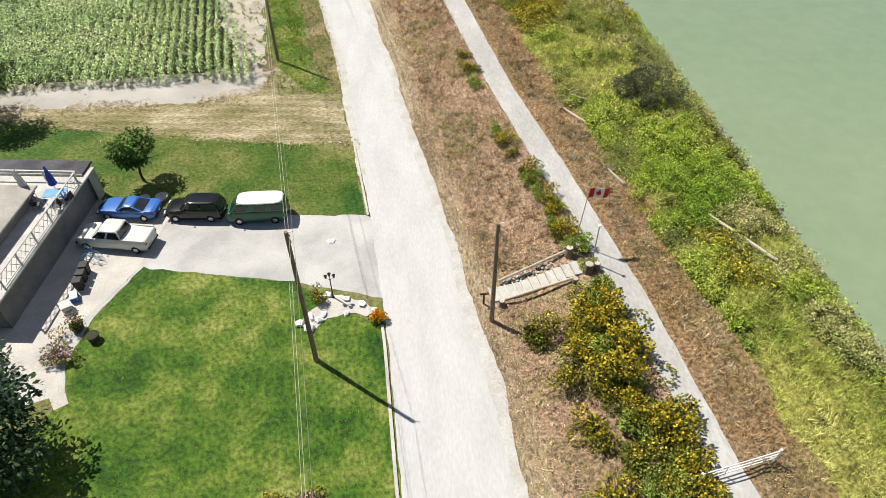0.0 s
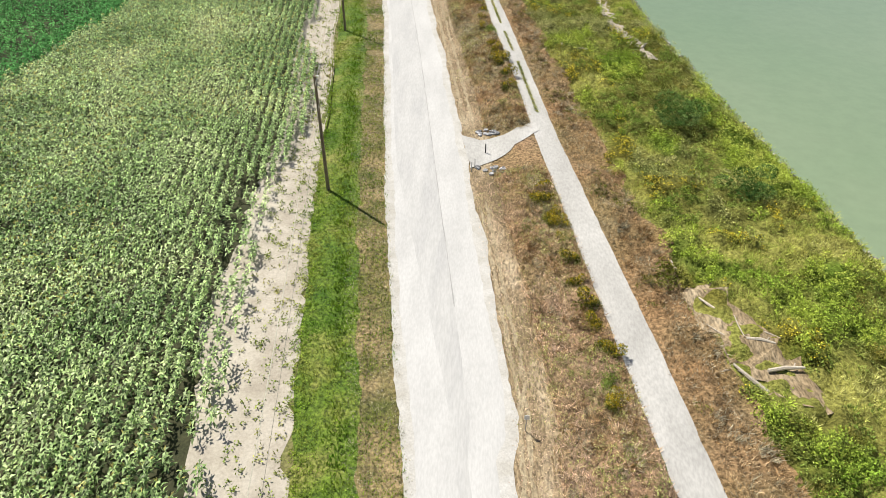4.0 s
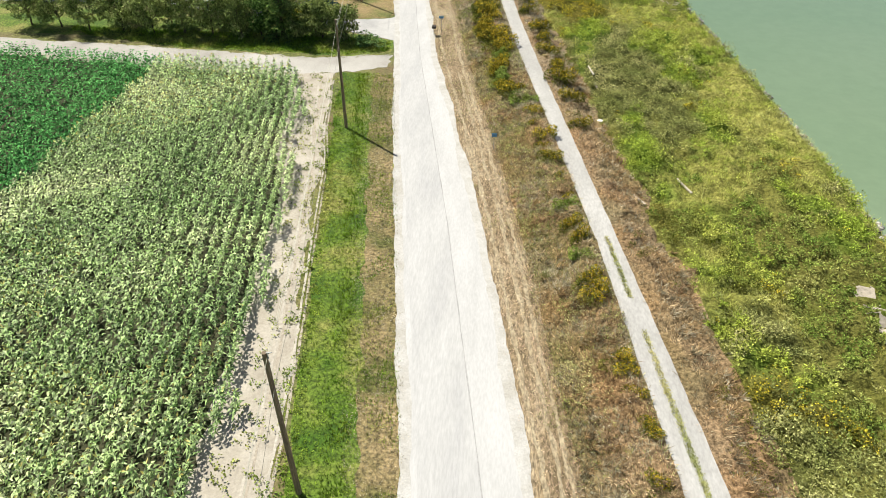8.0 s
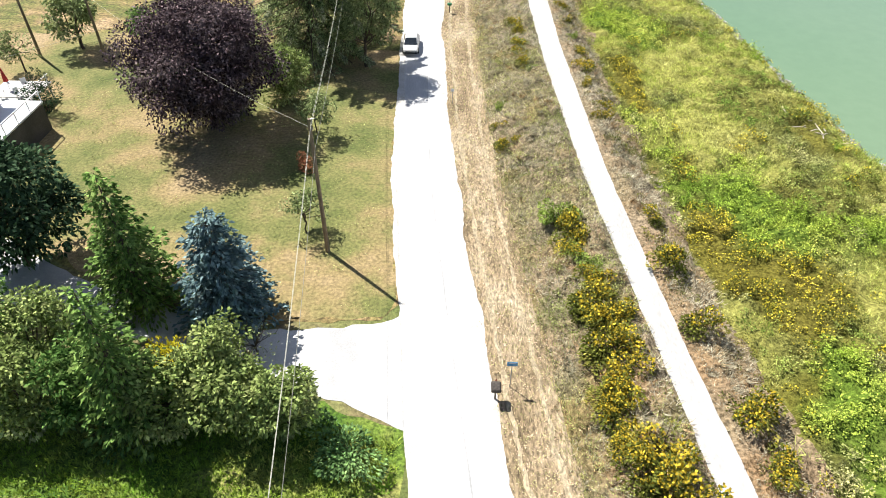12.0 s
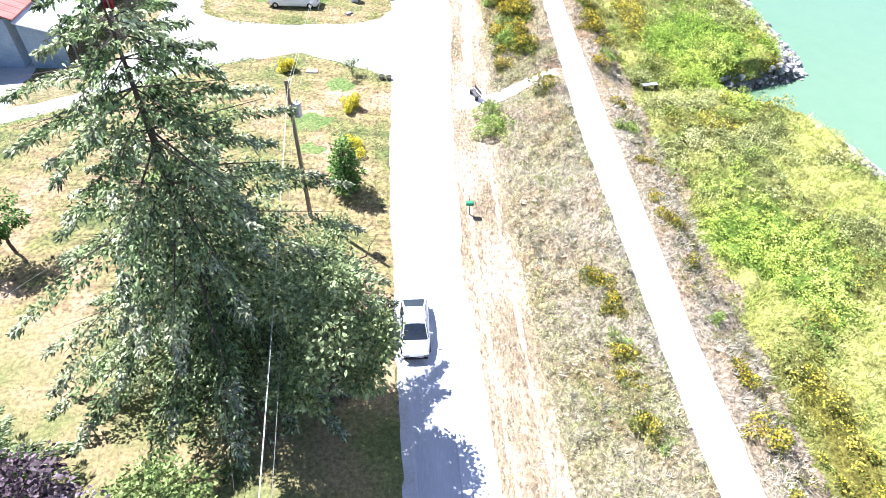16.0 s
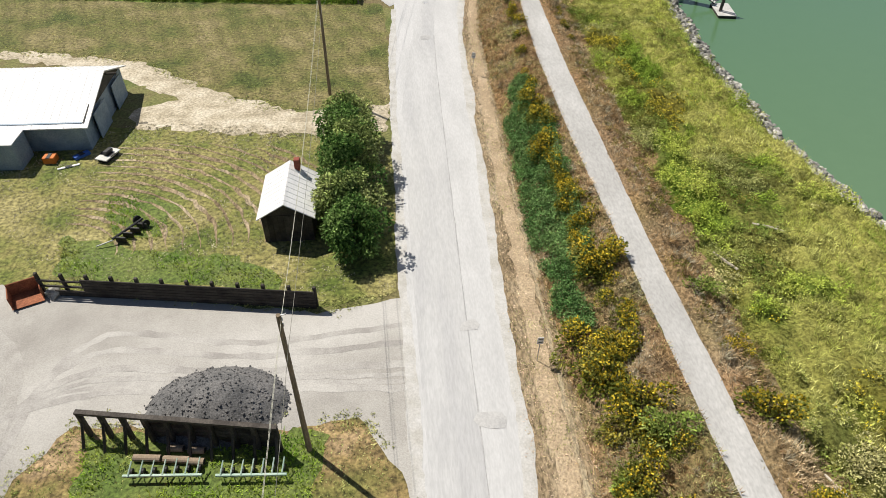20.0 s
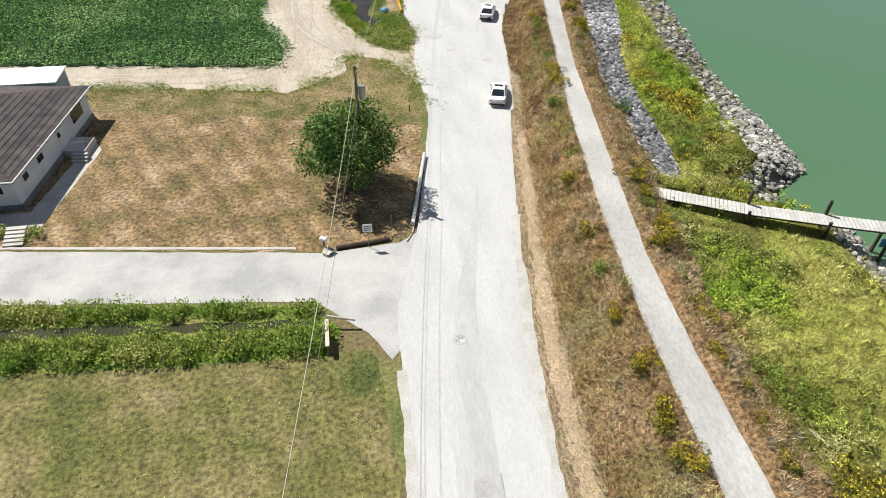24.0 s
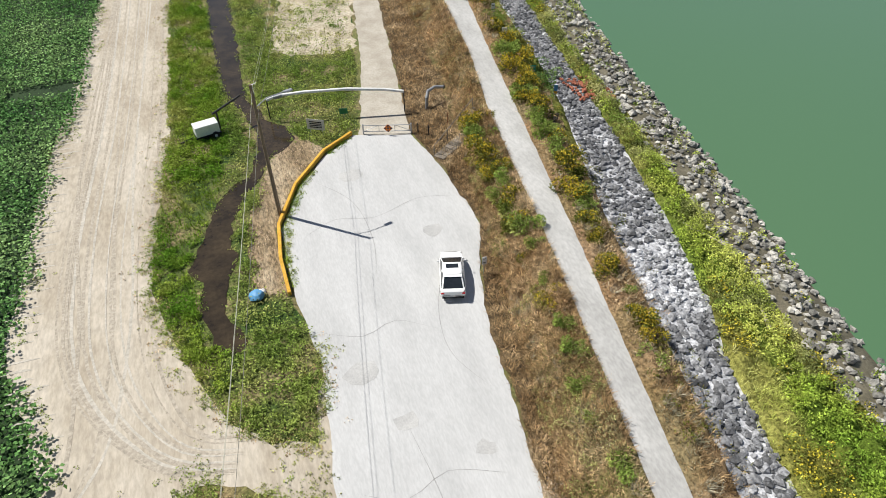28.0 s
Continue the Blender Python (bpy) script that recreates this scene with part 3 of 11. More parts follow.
band("dike_path", "pale gravel walking path on the dike crest", -140, 600, lambda y: along(PATH_L, y), lambda y: along(PATH_R, y), 4, 0.04, "path_gravel", 0.06, 1.1, 0.5, category="path")
band("dike_slope", "dry brown grassy slope of the dike", 5, 500, lambda y: strip_line(y), lambda y: along(PATH_L, y), 28, 0.018, "slope_canopy", 0.1, 0.8, 0.26, zfun=overgrown)
band("mown_strip", "mown strip of straw-coloured grass beside the road", -140, 424, lambda y: along(ROAD_R, y) - 0.2, lambda y: strip_line(y, 0.03), 5, 0.022, "mown_straw", 0.3)
band("verge_dry_strip", "dry yellowish grass along the road edge", 58, 204, lambda y: along(ROAD_L, y) - 2.7 * np.sqrt(np.clip((y - 57) / 8, 0.01, 1)), lambda y: along(ROAD_L, y) - 0.1, 3, 0.031, "verge_dry", 0.35, 0.5, 0.25)
band("dike_outer_slope", "brown dried grass on the river side of the dike", 5, 500, lambda y: along(PATH_R, y) - 0.05, lambda y: along(PATH_R, y) + 4.2 + 1.1 * wobble(y * 0, y, 0.33, 31), 20, 0.03, "slope_canopy", 0.05, 0.8, 0.26, zfun=overgrown)
band("marsh_ground", "green overgrown foreshore along the river", 5, 500, lambda y: along(PATH_R, y) + 3.9 + 1.1 * wobble(y * 0, y, 0.33, 31), lambda y: along(SHORE, y) - np.interp(y, [0, 296, 300, 392, 400, 440, 520], [0.9, 1.0, 2.3, 2.5, 4.2, 5.4, 6.0]), 56, 0.012, "marsh_canopy", 0.05, 0.5, 0.32, zfun=overgrown)


band("riprap_bed", "dark gravel under the broken riprap", 397, 505, lambda y: along(RIP_L, y) - 0.1, lambda y: along(RIP_R, y) + 0.1, 4, 0.09, "rock_grey", 0.2, 0.9, 0.6)
band("shore_bed", "dark wet mud and stones along the river's edge", 296, 505, lambda y: along(SHORE, y) - np.interp(y, [296, 300, 392, 400, 440, 520], [1.2, 2.6, 2.9, 4.6, 5.8, 6.4]), lambda y: along(SHORE, y) + 0.3, 8, 0.05, "river_mud", 0.2, 0.9, 0.6)


def river():
    me = bpy.data.meshes.new("river")
    ys = [-1600] + list(range(-150, 621, 10)) + [1600]
    v, f = [], []
    for y in ys:
        s = float(along(SHORE, min(max(y, -150), 620)))
        v += [(s - 12, y, WATER_Z), (s + 60, y, WATER_Z), (1600, y, WATER_Z)]
    for a in range(len(ys) - 1):
        f += [(3 * a + k, 3 * a + k + 1, 3 * a + k + 4, 3 * a + k + 3) for k in (0, 1)]
    me.from_pydata(v, [], f)
    tagged(finish("river", me, "river_water"), "calm murky green river water", "river", kind="structure")


river()


def edge_line(pts, step=0.8, jitter=0.25, seed=1):
    """A closed outline with its sides cut short and made ragged."""
    rnd = random.Random(seed)
    out = []
    for (x0, y0), (x1, y1) in zip(pts, pts[1:] + pts[:1]):
        n = max(1, int(math.hypot(x1 - x0, y1 - y0) / step))
        for i in range(n):
            u = i / n
            out.append((x0 + (x1 - x0) * u + rnd.uniform(-jitter, jitter), y0 + (y1 - y0) * u + rnd.uniform(-jitter, jitter)))
    return out


def patch(name, label, pts, lift, material, jitter=0.2, seed=1, category="ground", step=0.8):
    """A flat ragged-edged piece of ground cover."""
    ring = edge_line(pts, step, jitter, seed)
    v, _, f, *_ = geometry.delaunay_2d_cdt([Vector(q) for q in ring], [(i, (i + 1) % len(ring)) for i in range(len(ring))], [], 1, 1e-4)
    me = bpy.data.meshes.new(name)
    me.from_pydata([(q.x, q.y, lift) for q in v], [], f)
    if me.polygons[0].normal.z < 0:
        me.flip_normals()
    return tagged(finish(name, me, material), label, category, kind="structure")


def rl(y, d=0.0):
    return float(along(ROAD_L, y)) + d


# left of the road, from the first yard to the last field
patch("front_lawn", "watered green front lawn with yellow patches", [(-18.3, 35), (-20.5, 30.5), (-21.2, 27), (-20.6, 24.5), (-24, 15), (-30, 0), (-30, -40), (rl(-40) - 0.2, -40), (rl(0) - 0.3, 0), (rl(27) - 0.3, 27.5), (-4.5, 30), (-7.3, 32.3)], 0.02, "lawn_green", 0.12, 2)
patch("side_lawn", "mown green side lawn with a dark watered corner", [(-60, 62), (-60, 44), (-24, 43), (-17.5, 41.2), (-2.2, 38.8), (-2.9, 48.3), (-15, 50.5), (-36, 56)], 0.02, "lawn_side", 0.15, 3)
patch("driveway", "pale asphalt house driveway", [(-29, 46), (-29, 23), (-22.5, 24.0), (-20.6, 24.5), (-21.2, 27), (-20.5, 30.6), (-18.3, 35), (-7.3, 32.3), (-1.0, 30), (0.0, 27), (1.0, 30), (0.2, 37), (-2.0, 38.9), (-17.5, 41.4), (-24, 43.2)], 0.012, "asphalt_patch", 0.08, 4, "driveway")
patch("patio", "pale concrete parking pad beside the house", [(-28, 46), (-28, 26.5), (-23.4, 27.5), (-20.9, 30.7), (-18.6, 34.8), (-17.2, 41.2), (-22, 42.6)], 0.024, "concrete", 0.03, 5, "patio")
patch("field_track", "dry dirt field track with tyre ruts", [(-70, 66), (-70, 61.6), (-36, 58.2), (-18, 57.4), (-12, 59), (-11, 63), (-13, 62.6), (-20, 63), (-38, 61.5)], 0.017, "dirt_road", 0.2, 6, "track")
patch("track_mouth", "dry mown grass with faint wheel arcs", [(-60, 62.2), (-36, 59), (-16, 58), (-11.5, 60), (-10.6, 64), (-4.6, 63.6), (-3.0, 48.6), (-15, 50.7), (-36, 56.4), (-60, 60.4)], 0.015, "mouth_straw", 0.4, 28)
patch("field_ground", "bare dusty soil of the corn field", [(-70, 62), (-38, 61), (-20, 62.5), (-11.8, 62.5), (-13.5, 80), (-17, 105), (-20, 125), (-25, 160), (-29.5, 190), (-31.5, 204), (-60, 206.5), (-96, 210)], 0.014, "field_soil", 0.4, 7, "field")
# dark sheet under the corn rows: the plants' shade is in its colour
patch("corn_ground", "soil under the corn, coloured dark as the plants' shade", [(-67, 64.4), (-60, 64), (-38, 63), (-20, 63.5), (-14.5, 64), (-17.5, 74), (-22, 92), (-24, 124), (-28, 145), (-31, 178), (-33.5, 186), (-36.2, 202), (-60, 204.5), (-93, 207)], 0.018, "soil_and_shade", 0.4, 27, "field")
patch("far_track", "pale dirt track along the field end", [(-130, 216), (-130, 211), (-75, 206.6), (-35, 203.6), (-29, 204.5), (-25.5, 206), (-25.2, 210), (-35, 208.2), (-62, 210.4), (-77, 211)], 0.022, "dirt_road", 0.3, 8, "track")
band("verge", "green and yellow roadside grass verge", 58, 204, lambda y: along(ROAD_L, y) - 6.6 * np.sqrt(np.clip((y - 56.5) / 7.5, 0.01, 1)), lambda y: along(ROAD_L, y) + 0.1, 5, 0.024, "verge_green", 0.25, 0.4, 0.3)
patch("hedge_bank", "rough green bank along a hedge", [(-100, 225), (-100, 213), (-66, 213), (-52, 209.6), (-30, 209), (-25.4, 210.5), (-25.2, 214.3), (-28, 215.3), (-33, 217), (-60, 222)], 0.02, "verge_green", 0.3, 9)
patch("yard_drive", "grey driveway of the second house", [(-90, 225), (-60, 226), (-50, 222), (-36, 219), (-28, 215.6), (-25.2, 214.4), (-25.0, 224.5), (-28, 222.5), (-36, 221.5), (-50, 226), (-66, 235), (-90, 236)], 0.026, "asphalt_patch", 0.15, 10, "driveway")
patch("yard_lawn", "dry mown yard lawn with brown patches", [(-90, 235), (-66, 235), (-50, 226.5), (-36, 222.2), (-28, 222.8), (-26.6, 224.5), (-28.8, 240), (-30.2, 262), (-31.3, 290), (-31.8, 295.8), (-41, 300.6), (-49.5, 298), (-62, 289.5), (-75, 284), (-90, 280)], 0.018, "lawn_dry", 0.15, 11)
patch("park_lawn", "olive mown lawn with tan dry patches under the trees", [(-90, 235.4), (-66, 235.4), (-50, 226.9), (-36, 222.6), (-28, 223.2), (-27.0, 225), (-29.0, 240), (-30.4, 264), (-60, 268), (-90, 266)], 0.0225, "lawn_park", 0.3, 161)
patch("farm_yard", "pale dusty gravel farm yard", [(-31.5, 296), (-41, 300.8), (-49.5, 298.4), (-62, 290), (-80, 283), (-80, 345), (-72, 340), (-62, 332.5), (-38, 328), (-32.3, 329), (-30, 335), (-29.5, 330), (-29.5, 300)], 0.016, "dirt_road", 0.2, 12, "yard")
patch("yard_island", "dry grass island in the farm yard", [(-53.6, 313), (-52.5, 309.5), (-49, 307.5), (-44.3, 306.8), (-36, 307), (-33.2, 308.2), (-32, 310.5), (-32.4, 315), (-35, 319.5), (-39, 319), (-51.5, 320), (-53.4, 317)], 0.028, "lawn_dry", 0.2, 13)
patch("hay_lawn", "mown hay meadow with curved rows of cuttings", [(-80, 345), (-67.5, 337.2), (-60, 332), (-38.2, 328.4), (-32.5, 329.6), (-32.8, 345), (-33.6, 351), (-43, 350.8), (-57, 353), (-80, 352)], 0.02, "lawn_hay", 0.2, 14)
patch("bare_track", "bare stony track to a barn", [(-57, 353), (-43.2, 350.6), (-33.4, 351), (-32.6, 356), (-38, 355), (-43, 355.5), (-49.6, 359), (-60, 366.8), (-76, 370.5), (-76, 368.5), (-63, 364.5), (-54, 358), (-58, 355.8)], 0.023, "stony_track", 0.5, 15, "track")
patch("corner_lawn", "mown dry lawn between two roads", [(-90, 371), (-76, 370.8), (-60, 366.8), (-49.6, 359), (-43, 355.4), (-38, 355.2), (-32.8, 356.5), (-32.7, 378), (-33.4, 382), (-37, 382.2), (-60, 383.7), (-90, 387.5)], 0.02, "lawn_olive", 0.2, 16)
patch("ditch_bank", "tall green grass along a ditch", [(-100, 396), (-74, 390.3), (-62.8, 390.2), (-37.2, 386.6), (-35.5, 384), (-36.8, 381.8), (-60, 383.6), (-100, 388)], 0.022, "verge_green", 0.2, 17)
patch("side_road", "pale asphalt side road", [(-140, 403), (-140, 394), (-74, 391.4), (-62.9, 390.5), (-37.1, 387), (-33.6, 383.5), (-32.2, 381), (-30.5, 383), (-28.5, 394), (-30.5, 392.6), (-36.2, 392.2), (-65, 396.6), (-76, 397.6)], 0.027, "asphalt_patch", 0.06, 18, "road")
patch("parched_lawn", "parched brown lawn beside the white house", [(-90, 424), (-90, 400), (-65, 396.8), (-36.2, 392.4), (-30, 393.2), (-27.2, 404), (-26.2, 411), (-26.6, 412), (-36, 413.5), (-48, 416.4), (-60, 419)], 0.02, "lawn_parched", 0.15, 19)
patch("rough_verge", "rough olive and tan grass beside a dirt track", [(-90, 426), (-60, 418), (-48, 415.4), (-36, 412.5), (-26.3, 410.4), (-25.3, 414), (-25.9, 420.4), (-26.9, 423.4), (-29.7, 426.4), (-32.2, 427.4), (-33.2, 426.2), (-33, 424), (-34.9, 421.8), (-36.7, 420.8), (-39.4, 419.2), (-44.3, 420.1), (-50, 421.4), (-65, 423.6), (-90, 429)], 0.0225, "verge_dry", 0.3, 20)
patch("sand_track", "wide sandy farm track with tyre marks", [(-120, 434), (-66, 423), (-38, 418), (-30, 421), (-26, 418), (-24.6, 422), (-23.6, 433), (-25, 435), (-31.8, 436), (-34.3, 445), (-32.2, 464), (-31, 480), (-30.7, 500), (-29, 560), (-38.8, 560), (-40.4, 504), (-41.8, 472), (-44.4, 442), (-43.4, 432.5), (-45, 428), (-61, 430), (-120, 440)], 0.018, "sand_dirt", 0.25, 21, "track")
# row-gap shade of the leafy crop is painted into this sheet
patch("crop_ground", "floor of a leafy crop, coloured dark as shaded row gaps", [(-140, 560), (-140, 439), (-61, 428.4), (-44, 425.8), (-40.8, 425.8), (-40.0, 430.5), (-41.9, 436), (-43.5, 441), (-42.9, 449), (-43, 454), (-42.7, 466), (-41, 477), (-40.4, 490), (-39.8, 504), (-38.2, 560)], 0.022, "crop_floor_shade", 0.3, 22, "field")
patch("slough_bank", "green weedy bank of a slough", [(-32.3, 436), (-30.6, 432.5), (-29.3, 430.1), (-27.9, 428.8), (-25.6, 427.8), (-24.9, 430.4), (-23.9, 433.5), (-24.2, 437), (-25.0, 440), (-24.6, 447.5), (-22.3, 452.8), (-18.8, 457.3), (-15, 459.4), (-12.5, 470), (-8.2, 491), (-4, 520), (-10, 560), (-29, 560), (-30.7, 500), (-32.2, 464), (-34.2, 445)], 0.02, "bank_soil", 0.25, 23)
patch("turning_lot", "pale worn asphalt turning area at the road end", [(-25.2, 412), (-25.2, 424), (-24, 433), (-24.6, 440), (-24.3, 447.5), (-22, 452.5), (-18.6, 456.8), (-15.6, 458.9), (-10.6, 457.2), (-9.6, 451.5), (-9.2, 446), (-9.4, 442.5), (-11.7, 437), (-13, 431), (-14.6, 421), (-16.4, 412)], 0.034, "asphalt", 0.1, 24, "road")
patch("end_track", "gravel track beyond the yellow gate", [(-15.2, 458.6), (-10.5, 457), (-8.3, 469.6), (-4.5, 490.3), (2, 530), (-1, 530), (-7.7, 491.6), (-11.8, 471)], 0.026, "field_soil", 0.15, 25, "track")


patch("sandy_ground", "pale sandy ground beyond the slough", [(-20.3, 479.4), (-17.3, 494.4), (-16, 512), (-6, 512), (-7.9, 491), (-11.0, 478), (-15, 476.5)], 0.024, "stony_track", 0.6, 160)


def trace(name, label, pts, w, material, lift, seed=1, ragged=0.25):
    """A worn line on the flat ground along a smooth course through pts."""
    rnd = random.Random(seed)
    p = [Vector((*q, 0)) for q in pts]
    course = []
    for a in range(len(p) - 1):
        p0, p1, p2, p3 = p[max(a - 1, 0)], p[a], p[a + 1], p[min(a + 2, len(p) - 1)]
        n = max(2, int((p2 - p1).length / 0.7))
        for i in range(n):
            u = i / n
            course.append(0.5 * (2 * p1 + (p2 - p0) * u + (2 * p0 - 5 * p1 + 4 * p2 - p3) * u * u + (3 * p1 - p0 - 3 * p2 + p3) * u**3))
    course.append(p[-1])
    v, f = [], []
    for i, c in enumerate(course):
        d = (course[min(i + 1, len(course) - 1)] - course[max(i - 1, 0)]).normalized()
        end = min(1.0, 0.15 + min(i, len(course) - 1 - i) / 4)
        s = Vector((-d.y, d.x, 0)) * w * 0.5 * end
        o = Vector((rnd.uniform(-1, 1), rnd.uniform(-1, 1), 0)) * w * ragged * 0.4
        v += [(c + s * rnd.uniform(1 - ragged, 1 + ragged) + o + Vector((0, 0, lift)))[:], (c - s * rnd.uniform(1 - ragged, 1 + ragged) + o + Vector((0, 0, lift)))[:]]
        if i:
            f.append((2 * i - 2, 2 * i - 1, 2 * i + 1, 2 * i))
    me = bpy.data.meshes.new(name)
    me.from_pydata(v, [], f)
    if me.polygons[0].normal.z < 0:
        me.flip_normals()
    return tagged(finish(name, me, material), label, "track", kind="structure")


# tyre marks on the sandy track, the farm yard and the first field track
rt = random.Random(12)
for k in range(16):
    o = rt.uniform(-3.6, 3.6)
    trace("tyre_rut", "tyre mark worn into the sandy track", [(-29.5 + o * 0.2, 428.5 + o * 0.3), (-33.5 + o * 0.4, 430.5 + o * 0.2), (-36.8 + o * 0.8, 438), (-37.2 + o * 0.9, 450), (-36.0 + o * 0.9, 468), (-35.0 + o * 0.9, 490), (-33.0 + o, 545)] if k % 4 else [(-80, 429.4 + o * 0.5), (-60, 425.6 + o * 0.4), (-46, 424.6 + o * 0.6), (-38.6 + o * 0.4, 428.6 + o * 0.4), (-36.6 + o * 0.7, 440), (-36.6 + o, 462), (-34.5 + o, 500), (-33 + o, 540)],
          rt.uniform(0.1, 0.24), "rut_dirt" if k % 3 != 1 else "rut_pale", 0.021 + 0.0008 * k, k)
for k in range(18):
    o = rt.uniform(-2.4, 2.4)
    trace("yard_rut", "grey wheel mark across the dusty farm yard", [(-31, 300 + o * 1.5), (-41, 303.6 + o * 0.8), (-52, 303.9 + o), (-55.6 + o * 0.5, 309), (-55.8 + o * 0.5, 318), (-59 + o * 0.5, 326.5 + o * 0.5), (-76, 333 + o)] if k % 2 else [(-31, 324 + o * 1.2), (-42, 323.8 + o * 0.8), (-52, 324.4 + o), (-55.9 + o * 0.5, 319), (-55.6 + o * 0.5, 310), (-55.5 + o * 0.5, 303), (-58, 294 + o * 0.5)], rt.uniform(0.22, 0.6), ("dirt_worn", "yard_mark")[k % 2], 0.0175 + 0.0005 * k, 40 + k, 0.35)
# straw rows on the mown strip
for k, (share, y0, y1) in enumerate(((0.07, 52, 112), (0.14, 60, 112), (0.22, 122, 210), (0.10, 122, 288), (0.30, 150, 286), (0.30, 300, 400))):
    trace("straw_row", "raked row of pale straw on the mown strip", [(float(along(ROAD_R, y)) * (1 - share) + float(along(PATH_L, y)) * share, y) for y in range(y0, y1, 7)], 0.3, "straw_row", 0.036 + 0.0006 * k, 300 + k, 0.7)
trace("mower_rut", "bare tan strip worn along the mown verge", [(float(along(ROAD_R, y)) * 0.80 + float(along(PATH_L, y)) * 0.20, y) for y in range(296, 415, 14)], 1.1, "rut_tan", 0.03, 80, 0.3)
patch("lot_verge", "brown dry grass slope beside the turning area", [(-14.4, 421), (-13, 431), (-11.6, 437), (-9.3, 442.5), (-9.5, 452), (-10.4, 457.2), (-8.4, 469), (-4.6, 490), (-1.6, 489), (-4.2, 468), (-7.2, 452), (-9.4, 440), (-12, 424)], 0.05, "dry_slope", 0.2, 26)
patch("garden_path", "curved pale garden path beside the patio", [(-24.0, 28.2), (-22.6, 26.8), (-20.9, 25.4), (-20.2, 23.8), (-20.9, 23.4), (-21.8, 24.9), (-24.0, 26.6)], 0.03, "concrete", 0.04, 29, "path")
# dry soil ridges where the crop rows end
for k in range(78):
    fy = 432.6 + 0.84 * k
    fx = float(np.interp(fy, [431, 436, 441, 449, 461, 469, 477, 504], [-40.2, -41.8, -43.2, -42.6, -42.4, -41.4, -40.8, -39.5]))
    trace("furrow", "pale ridge of dry soil at the end of a crop row", [(fx - 0.8, fy), (fx + 0.5, fy + 0.05), (fx + 1.4 + 0.5 * math.sin(k * 2.3), fy - 0.05)], 0.34, "rut_pale", 0.03, 400 + k, 0.4)
# cracks and tar lines in the turning area
for k, pts in enumerate(([(-23.8, 436), (-21, 434.6), (-18.6, 435.2), (-16.2, 433.6)], [(-22.6, 446), (-20, 447.2), (-17, 446.4), (-13, 447.6), (-10, 446.8)], [(-20.4, 452.6), (-18.2, 449), (-17.8, 444), (-18.6, 440)], [(-24, 424), (-21.6, 422.8), (-19, 423.6), (-16, 422.4)], [(-20.6, 416), (-19.8, 421), (-20.2, 427)], [(-14.6, 428), (-16, 431.6), (-15.2, 436), (-13, 440)])):
    trace("tar_line", "dark crack across the worn asphalt", pts, 0.045, "tar_seam", 0.042, 120 + k, 0.5)
for k, (px, py, pr) in enumerate(((-20.3, 427.4, 0.8), (-16.4, 424.2, 0.6), (-21.8, 431.6, 1.1), (-13.2, 443.2, 0.9), (-17.4, 452.6, 1.0), (-27.4, 318.8, 0.9), (-27.9, 326.2, 0.7), (-28.2, 371.4, 0.8))):
    patch("asphalt_repair", "rough repaired patch in the asphalt", [(px + pr * math.cos(a), py + 0.8 * pr * math.sin(a)) for a in [i * 0.785 for i in range(8)]], 0.043 + 0.0005 * k, "asphalt_patch", 0.2, 130 + k, "road", 0.5)
# rows of cuttings in the hay meadow
rt = random.Random(14)
for k in range(16):
    r = 5.0 + 1.15 * k
    mid = (-58.5, 334.5)
    pts = [(mid[0] + r * math.cos(a) * 1.05, mid[1] + r * math.sin(a) * 0.85) for a in [math.radians(v) for v in range(4, 100, 12)]]
    pts = [q for q in pts if 329.8 + max(0, (-38 - q[0]) * 0.2) < q[1] < 350.2 and q[0] < -34.5]
    if len(pts) > 2:
        trace("hay_row", "pale row of dry hay cuttings", pts, rt.uniform(0.2, 0.36), "mown_straw", 0.045, 90 + k, 0.8)
patch("plough_grass", "long green grass round the old plough", [(-55.5, 340), (-54, 336.8), (-50.6, 337), (-49.8, 340.2), (-52.2, 341.4)], 0.034, "lawn_mid", 0.4, 41)
patch("wall_grass", "long green grass behind the plank wall", [(-58, 337.5), (-57, 333), (-50, 331.6), (-41, 330.4), (-40.6, 331.6), (-44.5, 334), (-52, 335.4)], 0.031, "lawn_mid", 0.4, 42)
patch("bin_grass", "green weedy grass round the timber bin", [(-50, 313.6), (-46, 312), (-40, 312), (-37.4, 314), (-37, 318.6), (-39.4, 319), (-50.5, 319.4)], 0.034, "lawn_mid", 0.4, 43)
for k, (gx, gy, gr) in enumerate(((-38.5, 288.6, 1.9), (-36.4, 294.6, 1.6), (-38.4, 284.5, 1.2), (-49, 281, 1.8), (-44.5, 279, 1.2), (-35.4, 281.6, 1.0))):
    patch("green_patch", "patch of greener grass in the dry lawn", [(gx + gr * math.cos(a) * (1 + 0.25 * math.sin(3 * a + k)), gy + 0.7 * gr * math.sin(a)) for a in [i * 0.6283 for i in range(10)]], 0.024 + 0.001 * k, "lawn_mid", 0.35, 44 + k, step=0.4)
# flat strip on level ground; the ditch's shade is painted as dark colour
patch("side_ditch", "flat dark strip coloured as the shade in a roadside ditch", [(-100, 391.4), (-74, 387.6), (-62, 387.0), (-37.6, 384.6), (-37.6, 385.3), (-62, 387.9), (-74, 388.6), (-100, 392.6)], 0.03, "soil_and_shade", 0.15, 150)

# ---- plants that nobody could count ----
rs = np.random.RandomState(7)


def unit(v):
    return v / np.maximum(np.linalg.norm(v, axis=-1, keepdims=True), 1e-6)


